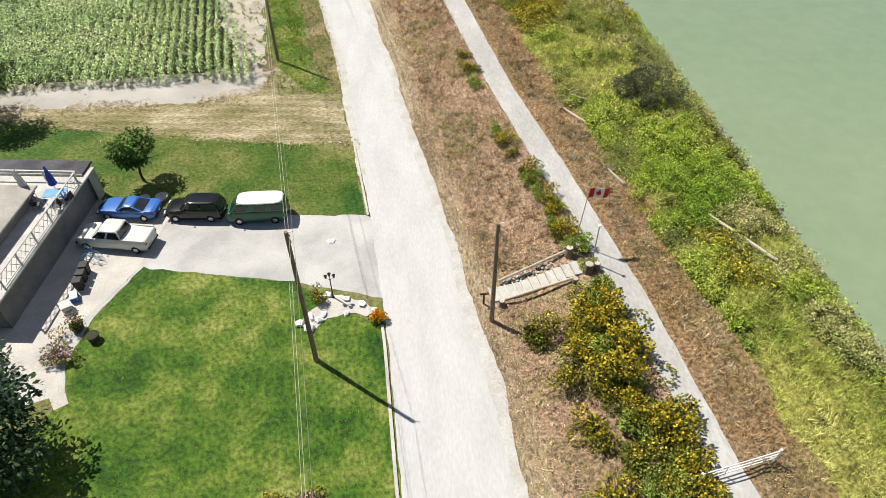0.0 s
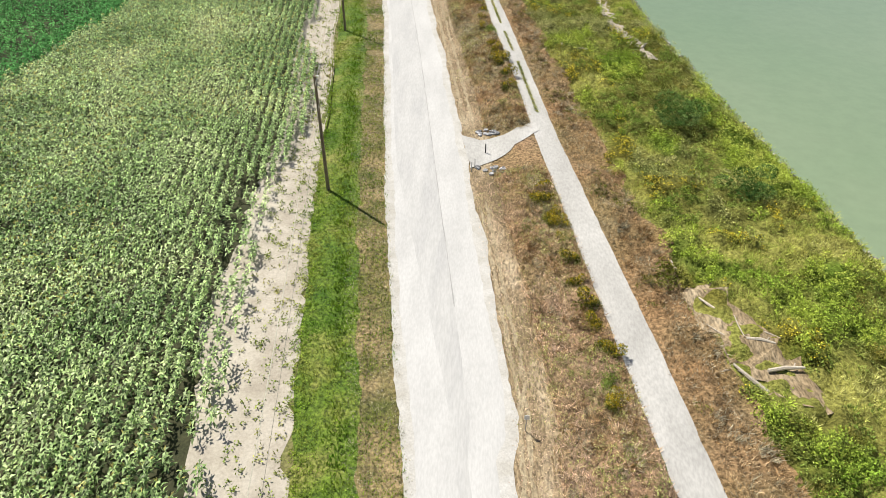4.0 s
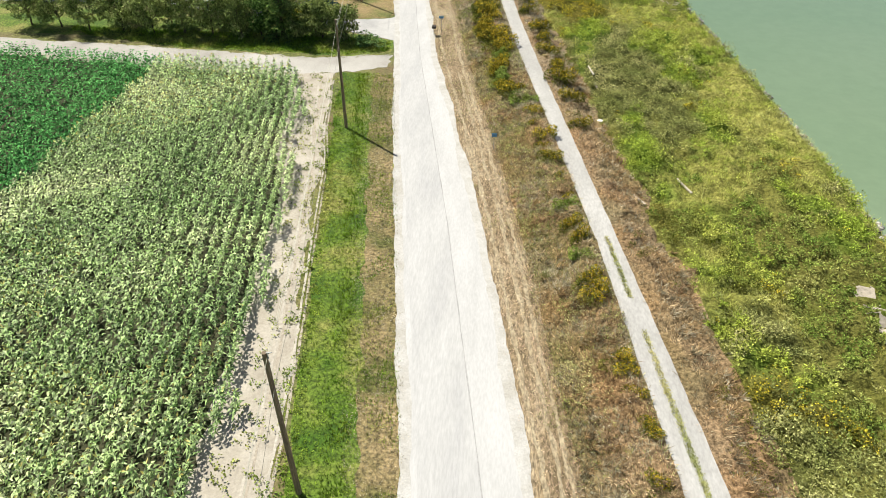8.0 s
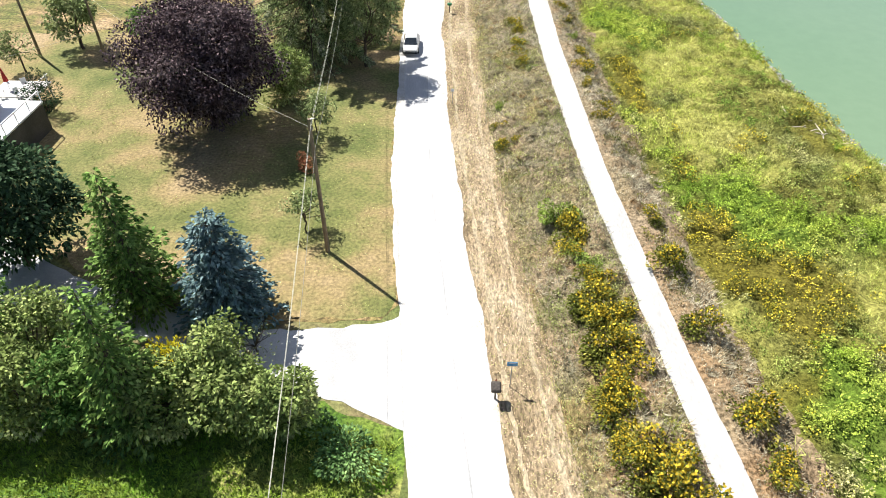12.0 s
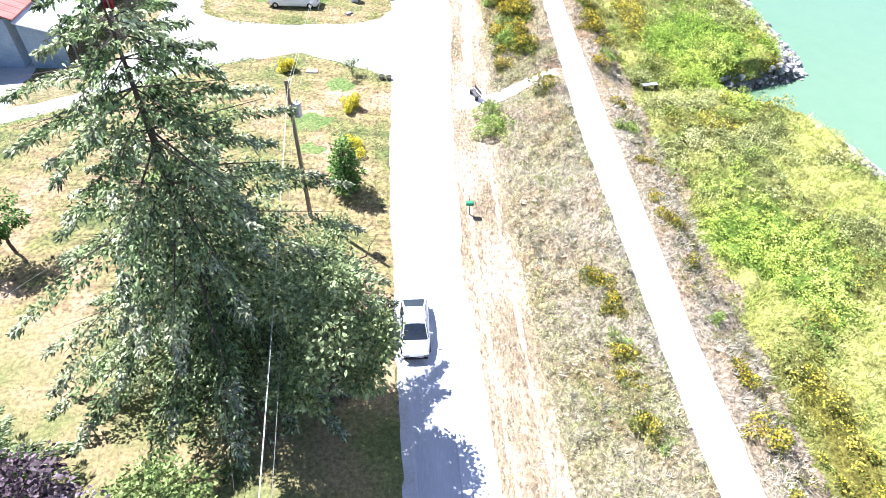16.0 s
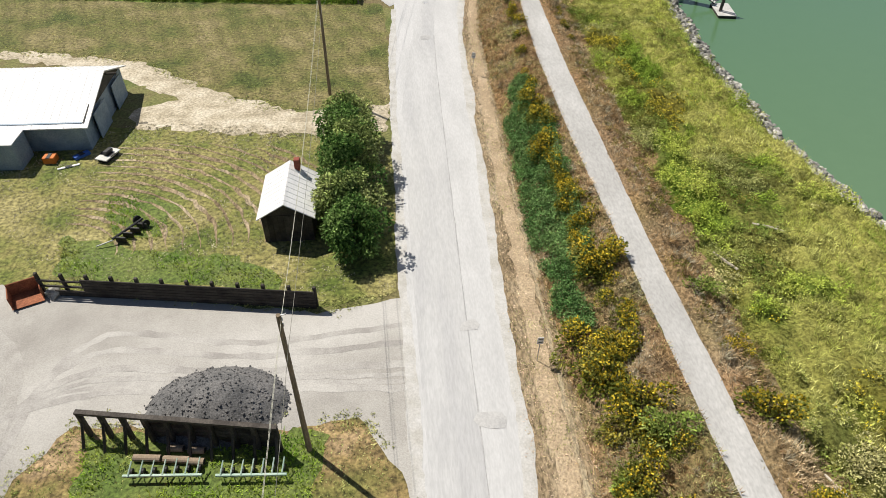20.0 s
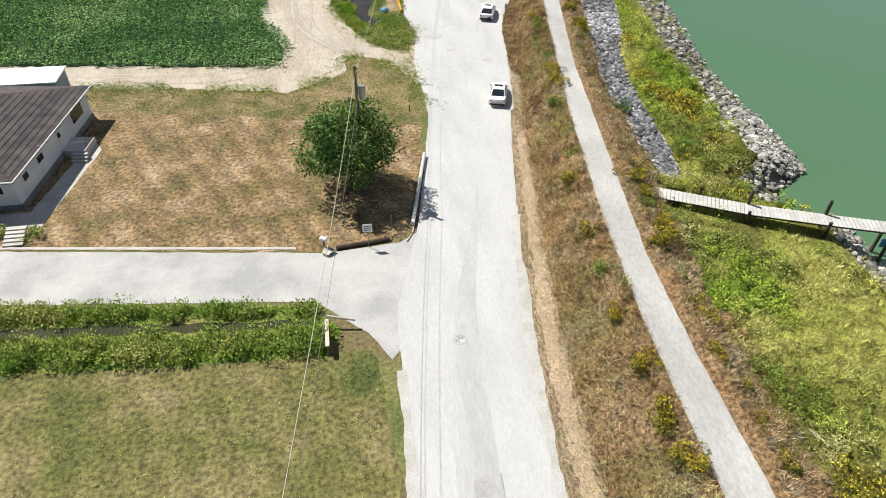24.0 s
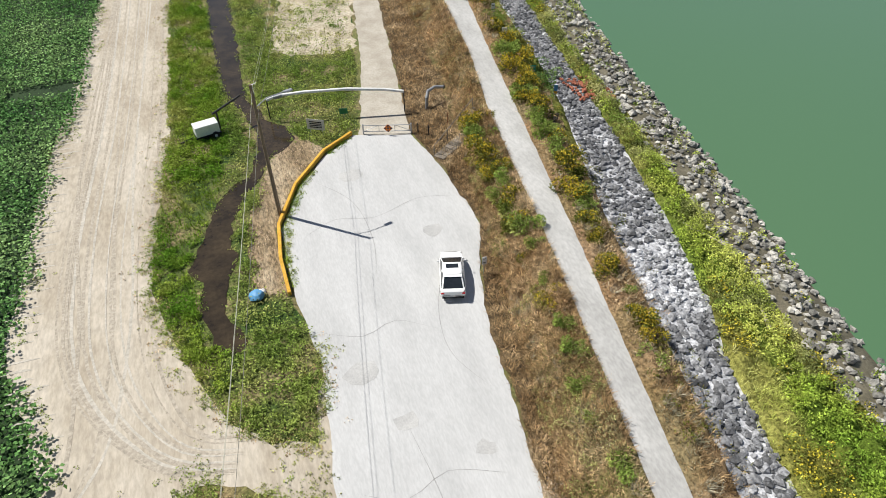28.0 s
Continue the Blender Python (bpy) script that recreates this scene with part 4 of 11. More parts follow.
def tufts(p, blades, h, w, lean, spread=0.12):
    """Grass: triangles that stand round each point of p, h high (low, high), leaning out."""
    n = len(p)
    a = rs.uniform(0, 2 * np.pi, (n, blades))
    hh = rs.uniform(h[0], h[1], (n, blades)) * rs.uniform(0.75, 1.2, (n, 1))
    ll = rs.uniform(lean[0], lean[1], (n, blades))
    out = np.stack([np.cos(a), np.sin(a), 0 * a], -1)
    side = np.stack([-np.sin(a), np.cos(a), 0 * a], -1) * (w * rs.uniform(0.6, 1.4, (n, blades)))[..., None]
    base = p[:, None, :] + out * (spread * rs.uniform(0.2, 1.5, (n, blades)))[..., None]
    tip = base + out * (hh * np.sin(ll))[..., None] + np.array([0, 0, 1.0]) * (hh * np.cos(ll))[..., None]
    return np.stack([base - side, base + side, tip], 2).reshape(-1, 3, 3)


def leaves(c, d, length, width, sag=0.15):
    """Leaf-shaped quads at the points c along the directions d."""
    n = len(c)
    d = unit(d)
    s = unit(np.cross(d, rs.normal(size=(n, 3)) * 0.7 + np.array([0, 0, 1.0])))
    length, width = np.broadcast_to(length, n)[:, None], np.broadcast_to(width, n)[:, None]
    down = np.array([0, 0, -1.0]) * length * sag
    return np.stack([c, c + d * length * 0.5 + s * width * 0.5, c + d * length + down, c + d * length * 0.5 - s * width * 0.5], 1)


def on_ground(x, y):
    return np.stack([x, y, overgrown(x, y)], -1)


def scatter(n, y0, y1, left, right):
    y = rs.uniform(y0, y1, n)
    l, r = left(y), right(y)
    return l + (r - l) * rs.uniform(0, 1, n), y


def stuff(name, label, verts, material, category):
    return tagged(soup(name, verts, material), label, category, kind="stuff")


def mix_line(a, b, k):
    return lambda y: along(a, y) * (1 - k) + along(b, y) * k




def clumps(p, r, h, n, length, width, up=0.5):
    """Low leafy domes: n leaves over each point of p, r wide and h high (arrays), leaving dark gaps between the domes."""
    m = len(p)
    d = rs.normal(size=(m, n, 3))
    d[..., 2] = np.abs(d[..., 2]) + 0.25
    d = unit(d)
    c = p[:, None, :] + d * np.stack([r, r, h], -1)[:, None, :] * rs.uniform(0.6, 1.0, (m, n, 1))
    way = d * [1, 1, 0.35] + rs.normal(size=d.shape) * [0.4, 0.4, 0.2] + [0, 0, up * 0.3]
    return leaves(c.reshape(-1, 3), way.reshape(-1, 3), length * rs.uniform(0.7, 1.35, m * n), width * rs.uniform(0.7, 1.3, m * n), 0.2)


def sprigs(p, r, h, n, size):
    """Low domes like clumps(), of small three-cornered leaves."""
    m = len(p)
    d = rs.normal(size=(m, n, 3))
    d[..., 2] = np.abs(d[..., 2]) + 0.3
    d = unit(d)
    c = (p[:, None, :] + d * np.stack([r, r, h], -1)[:, None, :] * rs.uniform(0.6, 1.05, (m, n, 1))).reshape(-1, 3)
    way = unit((d * [1, 1, 0.5]).reshape(-1, 3) + rs.normal(size=c.shape) * 0.45)
    side = unit(np.cross(way, rs.normal(size=c.shape) * 0.6 + [0, 0, 1.0]))
    ll = size * rs.uniform(0.7, 1.4, (len(c), 1))
    return np.stack([c - side * ll * 0.33, c + side * ll * 0.33, c + way * ll], 1)


def tint(name, shade):
    """Gives each corner of a ground cover the colour of the plants there."""
    me = bpy.data.objects[name].data
    co = np.empty(len(me.vertices) * 3, np.float32)
    me.vertices.foreach_get("co", co)
    co = co.reshape(-1, 3)
    rgb = shade(co[:, 0].astype(float), co[:, 1].astype(float))
    layer = me.color_attributes.new("plants", "FLOAT_COLOR", "POINT")
    layer.data.foreach_set("color", np.concatenate([rgb, np.ones((len(co), 1))], 1).astype(np.float32).ravel())


def blend(weights, colours):
    w = np.stack(weights, -1)
    w = w / np.maximum(w.sum(-1, keepdims=True), 1e-6)
    return w @ np.array(colours)


def slope_shade(x, y):
    """Pinkish, straw-grey, fox-brown and green drifts on the dike's slopes."""
    drift = np.clip(1.6 * vn(x, y, 1.9, 61) - 0.3, 0, 1)
    inner = x < along(PATH_L, y) + 0.5
    pink = np.where(inner, np.interp(y, [0, 40, 75, 110, 150], [1.6, 1.6, 0.8, 0.3, 0.0]), 0.05) * (0.5 + drift)
    hay = np.interp(y, [60, 190, 215, 240, 296, 312, 400], [0.2, 0.4, 0.9, 1.6, 1.6, 0.3, 0.25]) * (1.3 - drift)
    fox = 0.25 + 0.8 * vn(x, y, 2.6, 63)
    green = np.where(inner, np.interp(y, [0, 34, 60, 120, 200, 240, 300, 330, 420], [0.5, 0.3, 0.2, 0.35, 0.6, 0.6, 0.6, 0.5, 0.45]), 0.25) * np.clip(3 * vn(x, y, 3.0, 15) - 1.0, 0, 2)
    return blend([pink, hay, fox, green], [(0.38, 0.265, 0.19), (0.235, 0.21, 0.15), (0.28, 0.17, 0.08), (0.125, 0.135, 0.045)])


tint("dike_slope", slope_shade)
tint("dike_outer_slope", slope_shade)


def spots_for(n, y0, y1, left, right, r0, r1):
    x, y = scatter(n, y0, y1, left, right)
    r = rs.uniform(r0, r1, n)
    return x, y, r


Y0, Y1 = 8, 520


def clear(x, y):
    """Away from the trail links that cross the dike."""
    return ~((y > 113.6) & (y < 121.2)) & ~((np.abs(y - 30) < 1.6) & (x > 4)) & ~(np.abs(y - 291.8) < 1.5)


# dry grass lying on the dike's road side: pinkish, then straw grey, then fox brown
x, y = scatter(60000, Y0, 480, lambda y: strip_line(y, -0.02), lambda y: along(PATH_L, y) - 0.3)
keep = (wobble(x, y, 0.35, 2) > -0.8) & clear(x, y)
x, y = x[keep], y[keep]
pick = 0.45 * rs.uniform(size=len(x)) + 0.55 * np.clip(1.6 * vn(x, y, 1.9, 61) - 0.3, 0, 1)
weedy = rs.uniform(size=len(x)) < np.interp(y, [0, 34, 60, 120, 200, 240, 300, 330, 420], [0.25, 0.15, 0.1, 0.15, 0.3, 0.42, 0.42, 0.22, 0.12]) * (0.4 + 1.6 * vn(x, y, 3.0, 15))
pink = pick < np.interp(y, [0, 40, 75, 110, 150], [0.95, 0.95, 0.6, 0.3, 0.0])
hay = ~pink & (pick < np.interp(y, [60, 190, 215, 240, 296, 312, 400], [0.3, 0.45, 0.7, 0.95, 0.95, 0.3, 0.2]))
stuff("green_grass", "dull green grass among the dry stems", tufts(on_ground(x, y)[weedy], 7, (0.12, 0.36), 0.02, (0.3, 1.3), 0.24), "sage_leaf", "grass")
pink, hay, fox = pink & ~weedy, hay & ~weedy, ~pink & ~hay & ~weedy
for sel, material, label in ((pink, "pink_blade", "flattened pinkish dry grass on the dike slope"), (hay, "hay_blade", "matted straw-grey hay on the dike slope"), (fox, "dry_blade", "tousled fox-brown dry grass on the dike slope")):
    stuff("dry_grass", label, tufts(on_ground(x, y)[sel], 7, (0.16, 0.46), 0.02, (0.3, 1.3), 0.26), material, "grass")
x, y, r = spots_for(6500, Y0, 460, lambda y: strip_line(y, 0.02), lambda y: along(PATH_L, y) - 0.4, 0.25, 0.6)
keep = (wobble(x, y, 0.3, 14) > np.interp(y, [0, 20, 34, 100, 240, 300], [-0.1, 0.0, 0.35, 0.2, -0.05, 0.25])) & clear(x, y)
stuff("slope_weeds", "dull green weeds among the dry grass", sprigs(on_ground(x, y)[keep], r[keep], r[keep] * 0.8, 30, 0.1), "sage_leaf", "weeds")
# tussocks of longer blades combed over by the wind
def tussocks(p, n, h, width):
    m = len(p)
    a = rs.uniform(0, 2 * np.pi, (m, n))
    out = np.stack([np.cos(a), np.sin(a), 0 * a], -1)
    base = p[:, None, :] + out * rs.uniform(0.02, 0.22, (m, n, 1))
    comb = unit(np.stack([0.8 + 0.5 * vn(p[:, 0], p[:, 1], 4.0, 91), vn(p[:, 0], p[:, 1], 4.0, 92) - 0.9, 0 * p[:, 0]], -1))[:, None, :]
    way = unit(out * 0.55 + comb * rs.uniform(0.2, 1.0, (m, n, 1)) + [0, 0, 0.75])
    side = unit(np.cross(way, rs.normal(size=way.shape))) * width
    tip = base + way * (h[:, None] * rs.uniform(0.55, 1.1, (m, n)))[..., None]
    return np.stack([base - side, base + side, tip], 2).reshape(-1, 3, 3)


for count, left, right in ((4300, lambda y: strip_line(y, 0.02), lambda y: along(PATH_L, y) - 0.5), (2300, lambda y: along(PATH_R, y) + 0.6, lambda y: along(PATH_R, y) + 4.2)):
    x, y = scatter(count, 30, 500, left, right)
    keep = clear(x, y) & (vn(x, y, 2.4, 93) > 0.42) & ((y < 395) | (x < along(RIP_L, np.maximum(y, 396)) - 0.5))
    x, y = x[keep], y[keep]
    pale = rs.uniform(size=len(x)) < np.interp(y, [30, 90, 190, 215, 240, 296, 312, 400], [0.5, 0.3, 0.4, 0.7, 0.9, 0.9, 0.3, 0.25])
    for sel, material, label in ((pale, "hay_blade", "windblown straw-grey grass tussocks on the dike"), (~pale, "dry_blade", "windblown fox-brown grass tussocks on the dike")):
        stuff("grass_tussocks", label, tussocks(on_ground(x, y)[sel], 34, rs.uniform(0.35, 0.85, sel.sum()), 0.018), material, "grass")
# straw left on the mown strip
x, y = scatter(20000, Y0, 424, lambda y: along(ROAD_R, y) + 0.2, lambda y: strip_line(y, 0.04))
keep = ~((y > 113.6) & (y < 121.2)) & ~((y > 289.5) & (y < 295) & (x < -22.5)) & (wobble(x, y, 0.5, 21) > -0.7)
pick = rs.uniform(size=len(x))
brown = pick < np.interp(y, [0, 60, 120, 205, 240, 300, 380], [0.7, 0.6, 0.65, 0.4, 0.25, 0.45, 0.6])
for sel, material in ((keep & brown, "pink_blade"), (keep & ~brown, "straw_blade")):
    stuff("mown_straw", "short straw stubble on the mown strip", tufts(on_ground(x, y)[sel], 5, (0.08, 0.24), 0.03, (0.8, 1.45), 0.22), material, "grass")
x, y = scatter(20000, Y0, 424, lambda y: along(ROAD_R, y) + 0.2, mix_line(ROAD_R, PATH_L, 0.75))
keep = (wobble(x, y, 0.22, 6) > np.interp(y, [0, 30, 60, 190, 210, 296, 312], [-0.1, 0.0, 0.25, 0.2, -0.25, -0.25, 0.25])) & ~((y > 113.6) & (y < 121.2)) & ~((y > 289.5) & (y < 295) & (x < -22.5))
stuff("green_weeds", "low green weeds in the dry strip", tufts(on_ground(x, y)[keep], 6, (0.08, 0.2), 0.025, (0.5, 1.3), 0.2), "sage_leaf", "weeds")
# brown grass on the river side, with dry tussocks
x, y = scatter(30000, Y0, Y1, lambda y: along(PATH_R, y) + 0.2, lambda y: along(PATH_R, y) + 5.0)
d = x - along(PATH_R, y)
keep = (d < 3.6 + 1.3 * wobble(x, y, 0.33, 31)) & ~((wobble(x, y, 0.25, 9) > 0.6) & (y < 240)) & ~((np.abs(y - 292) < 1.3) & (x < -5))
x, y = x[keep], y[keep]
hay = rs.uniform(size=len(x)) < np.interp(y, [0, 190, 220, 280, 310, 400], [0.25, 0.3, 0.9, 0.8, 0.25, 0.2])
for sel, material in ((hay, "hay_blade"), (~hay, "dry_blade")):
    stuff("brown_grass", "brown standing dry grass beside the path", tufts(on_ground(x, y)[sel], 7, (0.16, 0.46), 0.02, (0.3, 1.25), 0.26), material, "grass")
x, y, r = spots_for(3200, Y0, Y1, lambda y: along(PATH_R, y) + 0.6, lambda y: along(PATH_R, y) + 5.0, 0.25, 0.6)
keep = (wobble(x, y, 0.3, 33) > np.interp(y, [0, 100, 190, 240, 300, 380, 400], [0.3, 0.35, 0.0, -0.1, 0.1, 0.0, -0.1])) & ~((np.abs(y - 292) < 1.5) & (x < -5))
stuff("shoulder_weeds", "olive weeds among the brown grass", sprigs(on_ground(x, y)[keep], r[keep], r[keep], 34, 0.1), "bush_leaf", "weeds")


# foreshore: drifts of fresh green, gold, sage, tall grass and olive, each where it grows
# (x, y, half width, half length)
FRESH = [(23.4, 41.8, 4, 7), (20, 63.5, 3, 6), (25.3, 113, 4, 8), (23.2, 96.5, 4, 7), (16, 74.3, 2.5, 8), (13.4, 137, 3, 5), (15, 122.1, 3, 4), (9.5, 190.7, 3, 7), (1.6, 189.4, 1.6, 6), (6.6, 176.8, 4, 6), (0.1, 220.3, 2, 6),
         (-4.4, 245.3, 2.5, 7), (-1.4, 208.5, 1.5, 7), (-0.1, 235, 3.5, 6), (-4.9, 273.4, 2.5, 7), (-1.3, 266, 3, 6), (-3.5, 300.5, 3, 5), (0.4, 304.3, 3.5, 5), (-5.7, 360.6, 2, 5), (-7.8, 341.8, 1.6, 8), (-6.9, 381.4, 4, 8), (3.1, 422.7, 2, 12)]
GOLD = [(23.8, 30.3, 3, 5), (17.2, 70.8, 2, 4), (20.3, 75.9, 2.5, 5), (18.6, 69.8, 2.5, 4), (-0.7, 227.8, 2.5, 5), (2.5, 227.4, 3, 3), (-6.3, 253.1, 1.5, 6), (-4.2, 243.6, 1.5, 6), (-2.0, 225.0, 2.5, 5), (-4.7, 230.5, 1.5, 5),
        (-6.1, 257, 1.5, 5), (-5.5, 311.9, 2, 5), (-6.4, 304.6, 1.6, 4), (-7.9, 366.7, 1.5, 4), (-5.6, 352.3, 2, 4), (0.2, 408.9, 1.5, 4)]
SAGE = [(4.1, 204.8, 4, 7), (6.1, 194.4, 4, 5), (2.8, 211.3, 4, 6), (1.7, 202.3, 4, 6), (12.4, 153.3, 3, 8), (27, 25, 4, 8), (-4.1, 342.6, 3, 6)]
GRASSY = [(25.1, 21.7, 3, 5), (24.4, 15.9, 3, 6), (8.9, 183.6, 4, 6), (16, 203.5, 3, 10), (16.1, 190.3, 3, 8), (1, 261.1, 4, 8), (7.7, 273.7, 4, 8), (2.5, 279, 4, 7), (2.3, 328.8, 5, 14), (-1.4, 378.4, 5, 10), (-1.2, 357.6, 4, 8)]
OLIVE = [(25.8, 91.2, 4, 8), (10.3, 178, 4, 6), (4.5, 257.8, 3, 5), (12, 165, 4, 10), (19, 140, 3, 15)]


def growth(x, y, stray=0.3):
    """How well each kind of plant does at each place: fresh, gold, sage, grass, olive."""
    rows = []
    for k, (drifts, lead) in enumerate(((FRESH, -0.02), (GOLD, -0.14), (SAGE, -0.06), (GRASSY, 0.08), (OLIVE, 0.03))):
        v = lead + 0.75 * (vn(x, y, 8.0, 70 + k) - 0.5) + 0.75 * (vn(x, y, 2.6, 80 + k) - 0.5) + stray * (rs.uniform(size=len(x)) - 0.5)
        for bx, by, rx, ry in drifts:
            v = v + (0.85 if k == 1 else 0.62) * np.exp(-(((x - bx) / rx) ** 2) - ((y - by) / ry) ** 2)
        rows.append(v)
    return np.array(rows)


tint("marsh_ground", lambda x, y: blend(list(np.exp(9 * growth(x, y, 0.15))), [(0.11, 0.17, 0.024), (0.15, 0.135, 0.026), (0.105, 0.112, 0.034), (0.30, 0.295, 0.08), (0.15, 0.15, 0.038)]))


def foreshore(n, r0, r1):
    x, y, r = spots_for(n, Y0, Y1, lambda y: along(PATH_R, y) + 3.4, lambda y: along(SHORE, y) - 0.7, r0, r1)
    d = x - along(PATH_R, y)
    stony = (y > 397) & (x > along(RIP_L, y) - 0.2) & (x < along(RIP_R, y) + 0.1)
    bare = ((y > 140) & (y < 170) & (np.abs(x - np.interp(y, [140, 148, 155, 170], [18.7, 16.6, 15.0, 15.1])) < 0.9) & (wobble(x, y, 0.3, 4) > -0.5)) | (((y - 91.5) / 7.0) ** 2 + ((x - 14.6 + 0.45 * (y - 91.5)) / 2.4) ** 2 < 1)
    bare |= (y > 228) & (y < 235) & (x > 11) & (x < 15.5) | (y > 243) & (y < 250) & (x > 7.2) & (x < 10.6)
    rocky = ((x > along(SHORE, y) - np.interp(y, [0, 240, 296, 300, 392, 400, 440, 520], [0.8, 1.2, 2.0, 2.8, 3.0, 5.0, 6.5, 7])) & (rs.uniform(size=n) < 0.93)) | ((y > 398) & (y < 412) & (x > 3.2) & (rs.uniform(size=n) < 0.9))
    muddy = pier_gap(x, y) > rs.uniform(0.1, 1.2, n)
    ok = ~stony & ~bare & ~rocky & ~muddy & ((d > 4.2 + 1.3 * wobble(x, y, 0.33, 31)) | (y > 397)) & ~((np.abs(y - 292) < 1.4) & (x < -5)) & ~((y > 397) & (x < along(RIP_L, y)))
    return x[ok], y[ok], r[ok]


def blossoms(p, r, h, n):
    """Flower heads over the tops of plants."""
    c = np.repeat(p, n, 0)
    way = rs.normal(size=c.shape)
    way[:, 2] = np.abs(way[:, 2]) + 0.6
    c = c + unit(way) * np.repeat(np.stack([r, r, h], -1), n, 0) * 1.04
    return leaves(c, rs.normal(size=c.shape) + [0, 0, 0.3], 0.14, 0.1)


x, y, r = foreshore(34000, 0.26, 0.54)
keep = vn(x, y, 1.4, 41) + 0.15 * rs.uniform(size=len(x)) > 0.3
x, y, r = x[keep], y[keep], r[keep]
kind, p, high = np.argmax(growth(x, y), 0), on_ground(x, y), 0.4 + 1.5 * vn(x, y, 2.2, 31)
h = r * high
sel = kind == 0
stuff("marsh_plants", "fresh green leafy plants on the foreshore", sprigs(p[sel], r[sel], 2.0 * h[sel], 36, 0.15), "marsh_leaf", "plants")
sel = kind == 1
stuff("goldenrod_plants", "olive goldenrod stands on the foreshore", sprigs(p[sel], r[sel], 1.4 * h[sel], 28, 0.12), "bush_leaf", "plants")
stuff("marsh_flowers", "yellow goldenrod flowers among the tall grass", blossoms(p[sel], r[sel], 1.4 * h[sel], 11), "goldenrod_flower", "flowers")
sel = kind == 2
stuff("marsh_weeds", "dull sage-green weeds on the foreshore", sprigs(p[sel], 1.2 * r[sel], 1.5 * h[sel], 34, 0.14), "sage_leaf", "weeds")
sel = kind == 3
stuff("marsh_grass", "tall yellow-green grass on the foreshore", tufts(np.repeat(p[sel], 4, 0) + rs.normal(size=(4 * sel.sum(), 3)) * [0.35, 0.35, 0], 8, (0.2, 0.5), 0.02, (0.2, 1.1), 0.24), "marsh_blade", "grass")
sel = kind == 4
stuff("marsh_weeds", "olive weeds on the foreshore", sprigs(p[sel], r[sel], 1.1 * h[sel], 28, 0.14), "weed_leaf", "weeds")
# larger bushy plants standing out of the grass
x, y, r = foreshore(5200, 0.45, 1.15)
keep = vn(x, y, 7.0, 11) + 0.3 * (vn(x, y, 2.0, 5) - 0.5) > 0.44
x, y, r = x[keep], y[keep], r[keep]
kind, p = np.argmax(growth(x, y), 0), on_ground(x, y)
h = r * (0.8 + 0.8 * vn(x, y, 3.0, 33))
for k, material, label in ((0, "marsh_leaf", "bushy fresh green plants on the foreshore"), (1, "bush_leaf", "bushy goldenrod plants on the foreshore"), (2, "sage_leaf", "bushy sage-green plants on the foreshore"), (4, "bush_leaf", "bushy olive plants on the foreshore")):
    sel = kind == k
    stuff("marsh_bushes", label, sprigs(p[sel], r[sel], h[sel], 110, 0.12), material, "plants")
sel = kind == 1
stuff("marsh_flowers", "yellow goldenrod flowers on tall plants", blossoms(p[sel], r[sel], h[sel], 20), "goldenrod_flower", "flowers")
# ivy on the slope
x, y, r = spots_for(4200, 318, 362, mix_line(ROAD_R, PATH_L, 0.34), mix_line(ROAD_R, PATH_L, 0.86), 0.3, 0.6)
across = (x - along(ROAD_R, y)) / (along(PATH_L, y) - along(ROAD_R, y))
keep = (((y - 341 - 14 * (across - 0.55)) / 15) ** 2 + ((across - 0.58) / 0.25) ** 2 < 0.9 + 0.45 * wobble(x, y, 0.45, 1)) & (wobble(x, y, 0.8, 17) > -0.7)
stuff("bramble_patch", "blue-green bramble thicket on the dike slope", sprigs(on_ground(x, y)[keep], r[keep], r[keep] * 1.2, 40, 0.15), "ivy_leaf", "brambles")
# brown grass between the turning lot and the path
y = rs.uniform(420, 490, 7000)
l = np.interp(y, [420, 431, 437, 442.5, 452, 457, 470, 490], [-14.5, -12.8, -11.4, -9.1, -9.2, -10.2, -8.0, -4.2])
x = l + (along(PATH_L, y) - 0.3 - l) * rs.uniform(0, 1, 7000)
stuff("dry_grass", "tousled fox-brown grass beside the turning area", tufts(on_ground(x, y) + [0, 0, 0.03], 8, (0.2, 0.55), 0.022, (0.4, 1.3), 0.25), "dry_blade", "grass")
# a green line down the middle of the path where wheels don't run
x, y = scatter(3000, 121, 173, lambda y: (along(PATH_L, y) + along(PATH_R, y)) / 2 - 0.13, lambda y: (along(PATH_L, y) + along(PATH_R, y)) / 2 + 0.13)
keep = vn(x * 0, y, 3.1, 4) + 0.25 * vn(x * 0, y, 0.9, 5) > 0.52
stuff("path_grass", "strip of grass in the middle of the gravel path", tufts(on_ground(x, y)[keep] + [0, 0, 0.04], 5, (0.05, 0.13), 0.022, (0.3, 1.2), 0.09), "sage_leaf", "grass")
